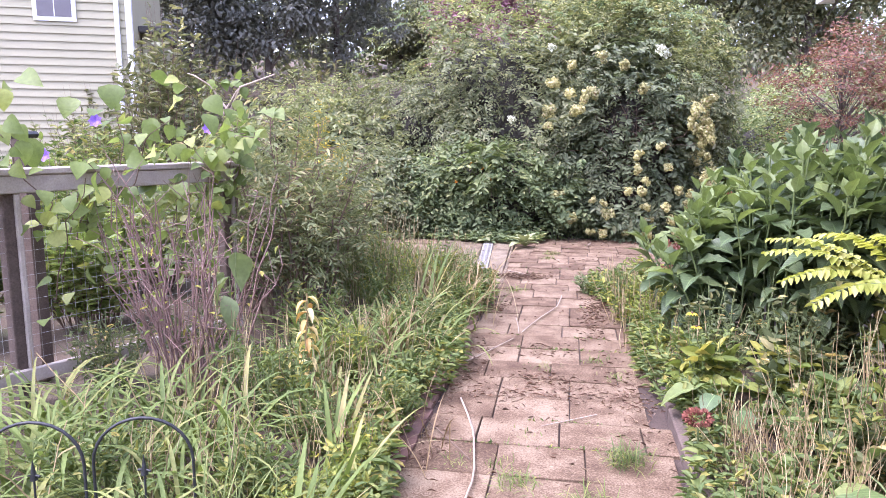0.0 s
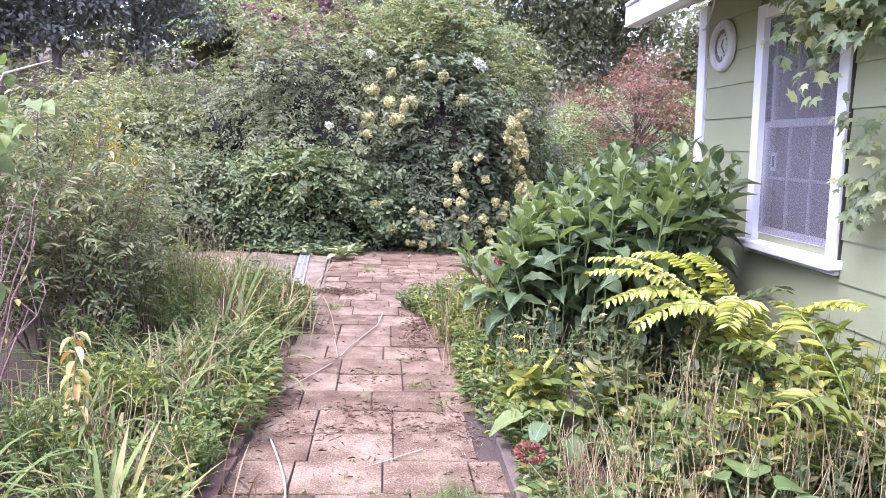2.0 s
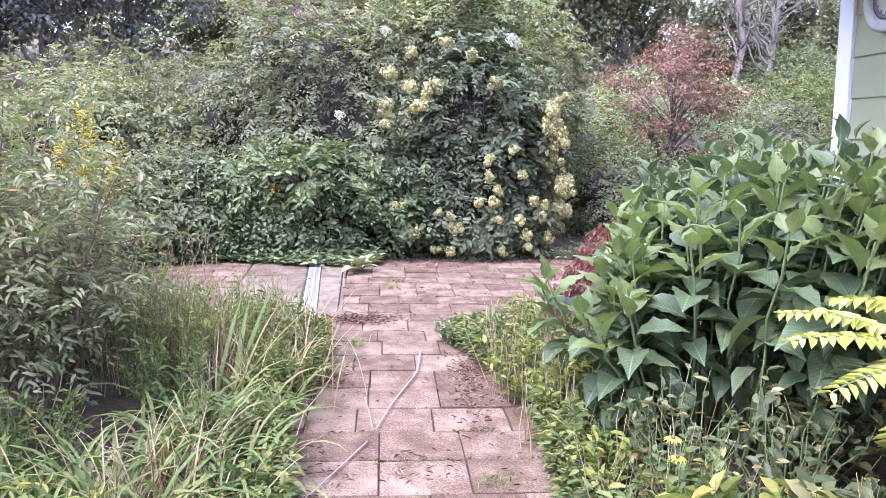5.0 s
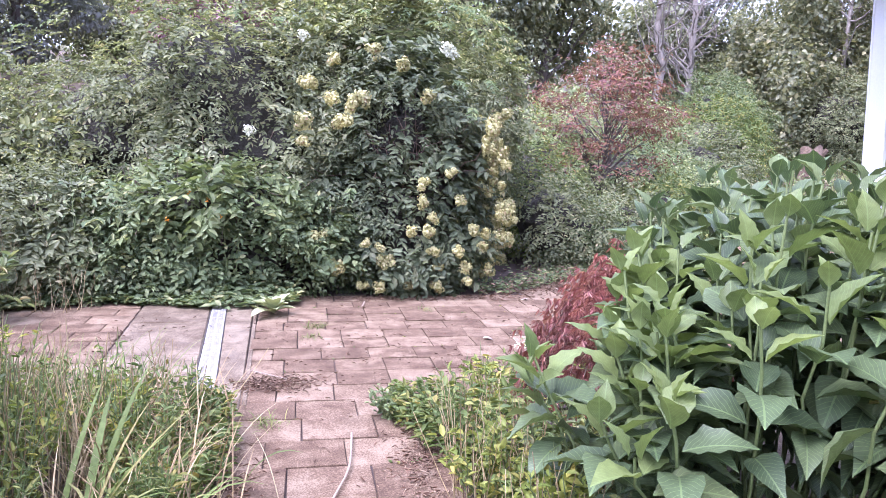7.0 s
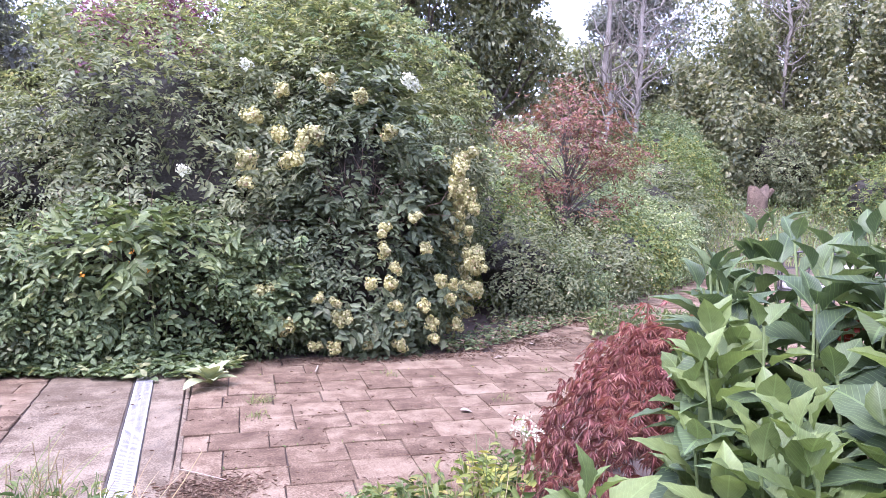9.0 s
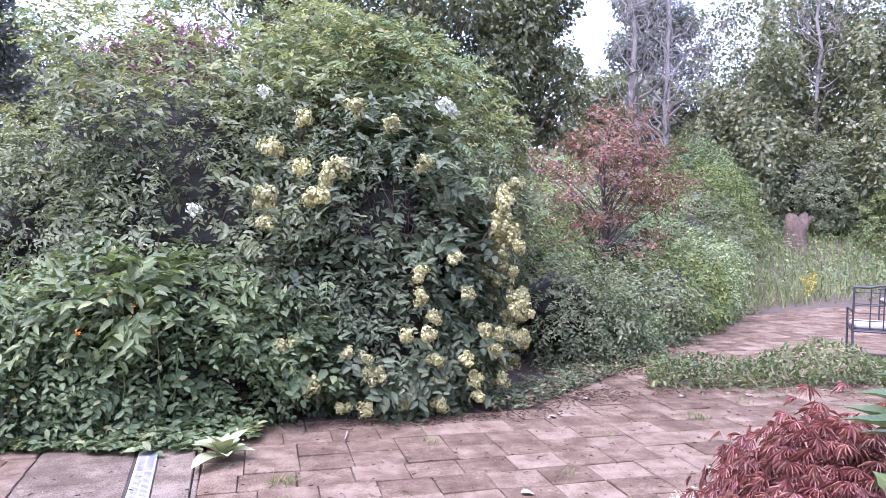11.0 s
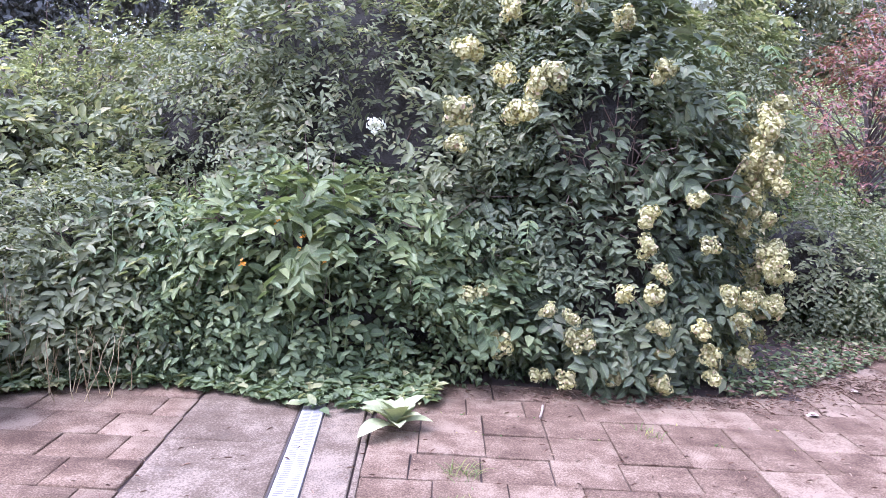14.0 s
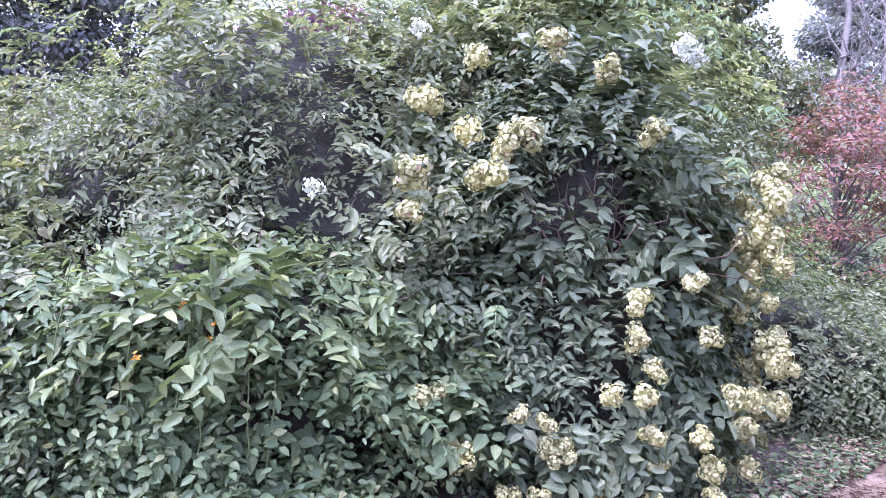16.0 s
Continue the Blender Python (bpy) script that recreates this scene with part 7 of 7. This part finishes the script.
def litter():
    spots = [(0.1, 4.5, 0.25, 0.12, 170), (0.4, 4.25, 0.25, 0.12, 150), (-0.1, 4.2, 0.25, 0.12, 160), (0.62, 4.2, 0.12, 0.5, 260), (-0.4, 4.6, 0.12, 0.7, 260), (-0.42, 3.4, 0.1, 0.5, 120), (0.1, 5.1, 0.2, 0.15, 110), (0.48, 6.3, 0.12, 0.3, 240), (0.45, 5.8, 0.1, 0.4, 160),
             (-0.4, 6.4, 0.1, 0.3, 160), (-0.25, 7.78, 0.26, 0.13, 900), (1.3, 10.6, 0.9, 0.14, 1100), (3.0, 11.15, 0.6, 0.3, 1300), (4.2, 12.2, 0.7, 0.35, 1000), (2.3, 10.85, 0.35, 0.2, 500), (0.2, 3.9, 0.5, 0.6, 60), (0.55, 6.6, 0.16, 0.3, 300), (5.2, 13.4, 0.6, 0.4, 300), (1.2, 8.0, 0.3, 0.2, 140), (0.7, 7.5, 0.2, 0.25, 180), (1.5, 8.7, 1.2, 0.8, 160), (3, 9.6, 1.5, 0.8, 160), (5.0, 11.1, 1.0, 0.3, 200), (-1.6, 9.0, 0.8, 0.8, 120), (9, 15, 2.5, 1.2, 300), (0.0, 9.0, 0.6, 0.9, 120)]
    P = []
    for x, y, sx, sy, n in spots:
        P.append(np.stack([rng.normal(x, sx * 0.6, n), rng.normal(y, sy * 0.6, n), 0.008 + 0.014 * rng.random(n)], -1))
    P.append(np.stack([rng.uniform(-0.5, 8, 1500), rng.uniform(7.2, 12.5, 1500), 0.006 + 0.01 * rng.random(1500)], -1))
    P.append(np.stack([rng.uniform(-0.52, 0.78, 260), rng.uniform(1.5, 7.2, 260), 0.006 + 0.01 * rng.random(260)], -1))
    P = np.concatenate([q for q in P])
    P = P[P[:, 1] < np.interp(P[:, 0], [-0.6, 2.3, 3.9, 5.6, 9.1], [10.8, 11.0, 12.3, 14.0, 17.0])]
    n = len(P)
    al = rng.normal(size=(n, 3)) * np.array([1, 1, 0.12])
    le = rng.uniform(0.01, 0.05, n)
    v, f, uv = scatter(OVAL, P, unit(al), unit(np.array([0, 0, 1.0]) + 0.25 * rng.normal(size=(n, 3))), le, np.maximum(0.005, le * rng.choice([0.07, 0.1, 0.16], n)))
    tagged(put("leaf_litter", mesh_np("leaf_litter", v, f, M["litter"], uv)), "brown leaf litter and dead twigs on the paving", "litter", kind="stuff")


def joint_moss():
    """Moss and seedlings that have settled in the joints between the courses."""
    n = 5200
    row = rng.integers(-15, 28, n)
    y = 7.16 + np.where(row < 0, 0.33, 0.302) * row + rng.normal(0, 0.008, n)
    x = np.where(y < 7.15, rng.uniform(-0.5, 0.78, n), rng.uniform(-0.5, 7.5, n))
    ok = (bumpy(np.stack([x, y, 0 * x], -1), 1.7, 3.0) > 0.1) & (y < np.interp(x, [-0.6, 2.3, 3.9, 5.6, 9.1], [10.8, 11.0, 12.3, 14.0, 17.0]))
    p = np.stack([x, y, np.full(n, -0.003)], -1)[ok]
    m = len(p)
    sc = rng.uniform(0.008, 0.028, m)
    v, f, uv = scatter(OVAL, p, unit(rng.normal(size=(m, 3)) * np.array([1, 0.6, 0]) + np.array([0, 0, 0.5])), unit(np.array([0, 0, 1.0]) + 0.6 * rng.normal(size=(m, 3))), sc, sc * 0.5)
    tagged(put("joint_moss", mesh_np("joint_moss", v, f, M["weed"], uv)), "moss and seedlings in the paving joints", "moss", kind="stuff")


litter()
joint_moss()


def tufts():
    for i, (x, y, n, h) in enumerate([(0.52, 3.42, 130, 0.15), (0.02, 3.12, 70, 0.1), (0.32, 2.98, 70, 0.12), (0.43, 4.95, 60, 0.06), (-0.05, 3.3, 30, 0.05), (-0.28, 3.3, 40, 0.04), (0.08, 4.75, 40, 0.05), (0.05, 3.65, 30, 0.04), (-0.02, 9.0, 40, 0.08), (0.03, 9.35, 50, 0.1), (1.9, 9.1, 30, 0.06), (-1.2, 8.1, 50, 0.12), (3.6, 10.2, 60, 0.08), (0.55, 4.65, 40, 0.06), (2.6, 9.9, 30, 0.05), (1.15, 10.0, 30, 0.06), (2.8, 11.4, 60, 0.12), (-0.3, 7.1, 60, 0.1), (4.4, 10.6, 30, 0.06), (5.5, 10.2, 30, 0.08)]):
        strap_clump("grass_tuft", x, y, n, h, 0.004, M["blade"] if i % 3 else M["weed"], "small grass tuft in a paving joint", "grass", (0.5, 1.45), (0.5, 1.2), 0.05, group="grass tufts")


tufts()


def fallen_petals():
    for x, y in ((2.38, 10.45), (1.45, 8.85), (2.9, 11.0), (3.9, 10.9), (4.6, 10.8)):
        ob = thing("fallen_leaf", x, y, 0.012, "pale fallen leaf on the paving", "leaf", "fallen leaves")
        put("leaf", MULL3, ob, "", Matrix.Rotation(rng.uniform(0, 6), 4, "Z") @ Matrix.Diagonal((0.07, 0.1, 0.1, 1)))


MULL3 = mesh_np("fallen_leaf", *HEART[:2], M["pale"], HEART[2])
fallen_petals()


# ---- drain and concrete ----
def skew_x(y, x_far, slope=-0.07):
    return x_far + slope * (y - 10.3)


def drain():
    ob = thing("channel_drain", -0.9, 10.3, 0, "white plastic channel drain grate set in concrete", "drain", kind="structure")
    y = 7.35
    sheet = Matrix.Identity(4)
    sheet[0][1] = -0.07
    while y < 10.4:
        L = min(0.6, 10.42 - y)
        g = box_bm(-0.067, 0.067, y - 10.3, y - 10.3 + L - 0.006, -0.02, 0.012, 0.003)
        g.transform(sheet)
        grate = part("grate", g, M["drain"], ob)
        n = int(L / 0.022)
        sl = bmesh.new()
        for i in range(n):
            yy = y - 10.3 + 0.012 + i * 0.022
            for x0 in (-0.05, 0.006):
                q = [sl.verts.new((x0 + a * 0.044, yy + b * 0.008, 0.0135)) for a, b in ((0, 0), (1, 0), (1, 1), (0, 1))]
                sl.faces.new(q)
        sl.transform(sheet)
        tagged(part("slots", sl, M["slot"], grate), kind="stuff")
        y += L
    for x0 in (-0.084, 0.07):
        g = box_bm(x0, x0 + 0.012 if x0 < 0 else x0 + 0.005, -2.95, 0.12, -0.03, 0.002)
        g.transform(sheet)
        part("edge_gap", g, M["dark"], ob)


drain()


def slab(parent, x0, x1, y0, y1, slope0, slope1, mat, name="slab", z=0.0, bevel=0.006):
    bm = box_bm(0, 1, y0, y1, -0.06, z, 0)
    for v in bm.verts:
        y = v.co.y
        v.co.x = x0 + slope0 * (y - 10.3) if v.co.x < 0.5 else x1 + slope1 * (y - 10.3)
    if bevel:
        bmesh.ops.bevel(bm, geom=[e for e in bm.edges if e.verts[0].co.z > z - 0.001 and e.verts[1].co.z > z - 0.001], offset=bevel, segments=1, affect="EDGES")
    return part(name, bm, mat, parent)


def concrete():
    ob = tagged(new("pavement"), "worn pinkish concrete slabs beside the drain", "pavement", kind="structure")
    for x0, x1, s0, s1 in ((-1.62, -0.986, -0.05, -0.07),):
        for y0, y1 in ((7.15, 8.55), (8.556, 9.6), (9.606, 10.9)):
            slab(ob, x0, x1, y0, y1, s0, s1, M["concrete"], z=0.004 + 0.004 * rng.random())
    slab(ob, -0.824, -0.572, 7.3, 10.7, -0.07, -0.035, M["concrete"], z=0.008)


concrete()


def brick_box(name, sx, sy, sz, mat):
    bm = box_bm(-sx / 2, sx / 2, -sy / 2, sy / 2, -sz, 0, 0)
    bmesh.ops.bevel(bm, geom=[e for e in bm.edges if all(v.co.z > -1e-6 for v in e.verts)], offset=0.003, segments=1, affect="EDGES")
    me = bpy.data.meshes.new(name)
    bm.to_mesh(me)
    bm.free()
    me.materials.append(mat)
    return me


def edging():
    left = tagged(new("path_edging"), "sunken red brick edging along the path", "edging", kind="structure")
    bk = brick_box("brick", 0.1, 0.2, 0.08, M["brick"])
    for i in range(46):
        y = -2 + i * 0.207
        put("brick", bk, left, "", pose(-0.56 + rng.normal(0, 0.006), y, 0.012 + rng.normal(0, 0.008), rng.normal(0, 2), rng.normal(0, 4), rng.normal(0, 2)))
    thin = brick_box("brick", 0.03, 0.2, 0.06, M["concrete"])
    for i in range(15):
        y = 7.5 + i * 0.205
        put("brick", thin, left, "", pose(-0.545 - 0.035 * (y - 10.3), y, 0.006, 0, 0, 2))
    right = tagged(new("path_edging"), "weathered timber edging along the right of the path", "edging", kind="structure")
    for i in range(6):
        y0 = -2 + i * 1.2
        bm = box_bm(0.775, 0.85, y0, y0 + 1.19, -0.04, 0.075 + rng.uniform(-0.01, 0.01), 0.008)
        part("timber", bm, M["timber"], right)


edging()


# ---- pavers ----
def hedge_line(x):
    """The far edge of the paving."""
    return float(np.interp(x, [-0.6, 0, 1.6, 2.3, 3.0, 3.9, 4.8, 5.6, 9.1, 12.5, 14.5], [10.75, 10.85, 10.8, 10.95, 11.5, 12.2, 12.8, 13.9, 16.8, 17.9, 18.2]))


def near_line(x):
    return float(np.interp(x, [0.78, 0.8, 1.6, 2.4, 2.6, 14.5], [-3.0, 7.1, 7.5, 7.7, 6.0, 6.0]))


def paving():
    bed = bmesh.new()
    for x0, x1, y0, y1 in ((-0.62, 0.78, -3.2, 7.2), (-4.0, 15, 7.2, 18.3)):
        q = [bed.verts.new((a, b, -0.016)) for a, b in ((x0, y0), (x1, y0), (x1, y1), (x0, y1))]
        bed.faces.new(q)
    road = part("pavement", bed, M["sand"])
    tagged(road, "garden path and patio of pinkish concrete pavers", "pavement", kind="structure")
    sizes = {True: (0.42, 0.33), False: (0.37, 0.302)}     # path, patio
    kinds = {}
    for path, (W, D) in sizes.items():
        kinds[path] = {w: [brick_box("paver", w - gap, D - gap, 0.05, M["paver"]) for gap in (0.006, 0.009)] for w in (W, W * 0.5, W * 0.75, W * 0.66)}
    near, far = 0, []
    for path, y_from, y_to in ((True, 7.16 - 30 * 0.33, 7.15), (False, 7.16, 18.2)):
        W, D = sizes[path]
        y, row = y_from, 0
        while y < y_to - 0.01:
            x = -0.5 + (0.02 * math.sin(row) if path else 0.0)
            first = (W, W * 0.5, W * 0.75, W * 0.66)[(row * 7 + row // 3) % 4]
            k = 0
            while x < 14.4:
                w = first if k == 0 else W
                if path and x + w > 0.78:
                    if 0.78 - x < 0.15:
                        break
                    w = min(kinds[path], key=lambda q: abs(q - (0.78 - x)))
                cx, cy = x + w / 2, y + D / 2
                if (path or cy > near_line(cx)) and cy < hedge_line(cx) - 0.02:
                    tilt = (rng.normal(0, 0.5), rng.normal(0, 0.5))
                    z = rng.normal(0, 0.003)
                    if cx < 3.1 and 2.2 < cy and near < 300:
                        put("paver", kinds[path][w][row % 2], road, "", pose(cx, cy, z, *tilt, rng.normal(0, 0.5)))
                        near += 1
                    else:
                        far.append((path, w, pose(cx, cy, z, *tilt, 0)))
                x += w
                k += 1
            y += D
            row += 1
    # older pavers beyond the concrete, by the hedge's left end
    for r in range(12):
        cy = 7.2 + (r + 0.5) * D
        x, w = -1.635 - 0.05 * (cy - 10.3), W * 0.5 if r % 2 else W
        while x > -4.0:
            far.append((False, w, pose(x - w / 2, cy, rng.normal(0, 0.003), rng.normal(0, 0.5), rng.normal(0, 0.5), 0)))
            x, w = x - w, W
    vs, fs, c = [], [], 0
    for path, w, m in far:
        me = kinds[path][w][1]
        tv = np.array([v.co for v in me.vertices])
        mm = np.array(m)
        vs.append(tv @ mm[:3, :3].T + mm[:3, 3])
        fs.append(np.array([p.vertices[:] for p in me.polygons if len(p.vertices) == 4]) + c)
        c += len(tv)
    tagged(put("further_pavers", mesh_np("further_pavers", np.concatenate(vs), np.concatenate(fs), M["paver"]), road), kind="stuff")


def patio_edge():
    """Weeds and leaf litter that have crept over the far edge of the patio."""
    x = rng.uniform(1.9, 9.5)
    return x, hedge_line(x) - 0.12 + abs(rng.normal(0, 0.4)), 0.01 + 0.1 * rng.random() ** 2


paving()
cover_strip("edge_cover", "low weeds creeping over the patio's far edge", 4200, patio_edge, 0.06, M["cover"], width=0.5)
cover_strip("edge_litter", "dry fallen leaves along the patio's far edge", 3000, patio_edge, 0.045, M["litter"], width=0.5)
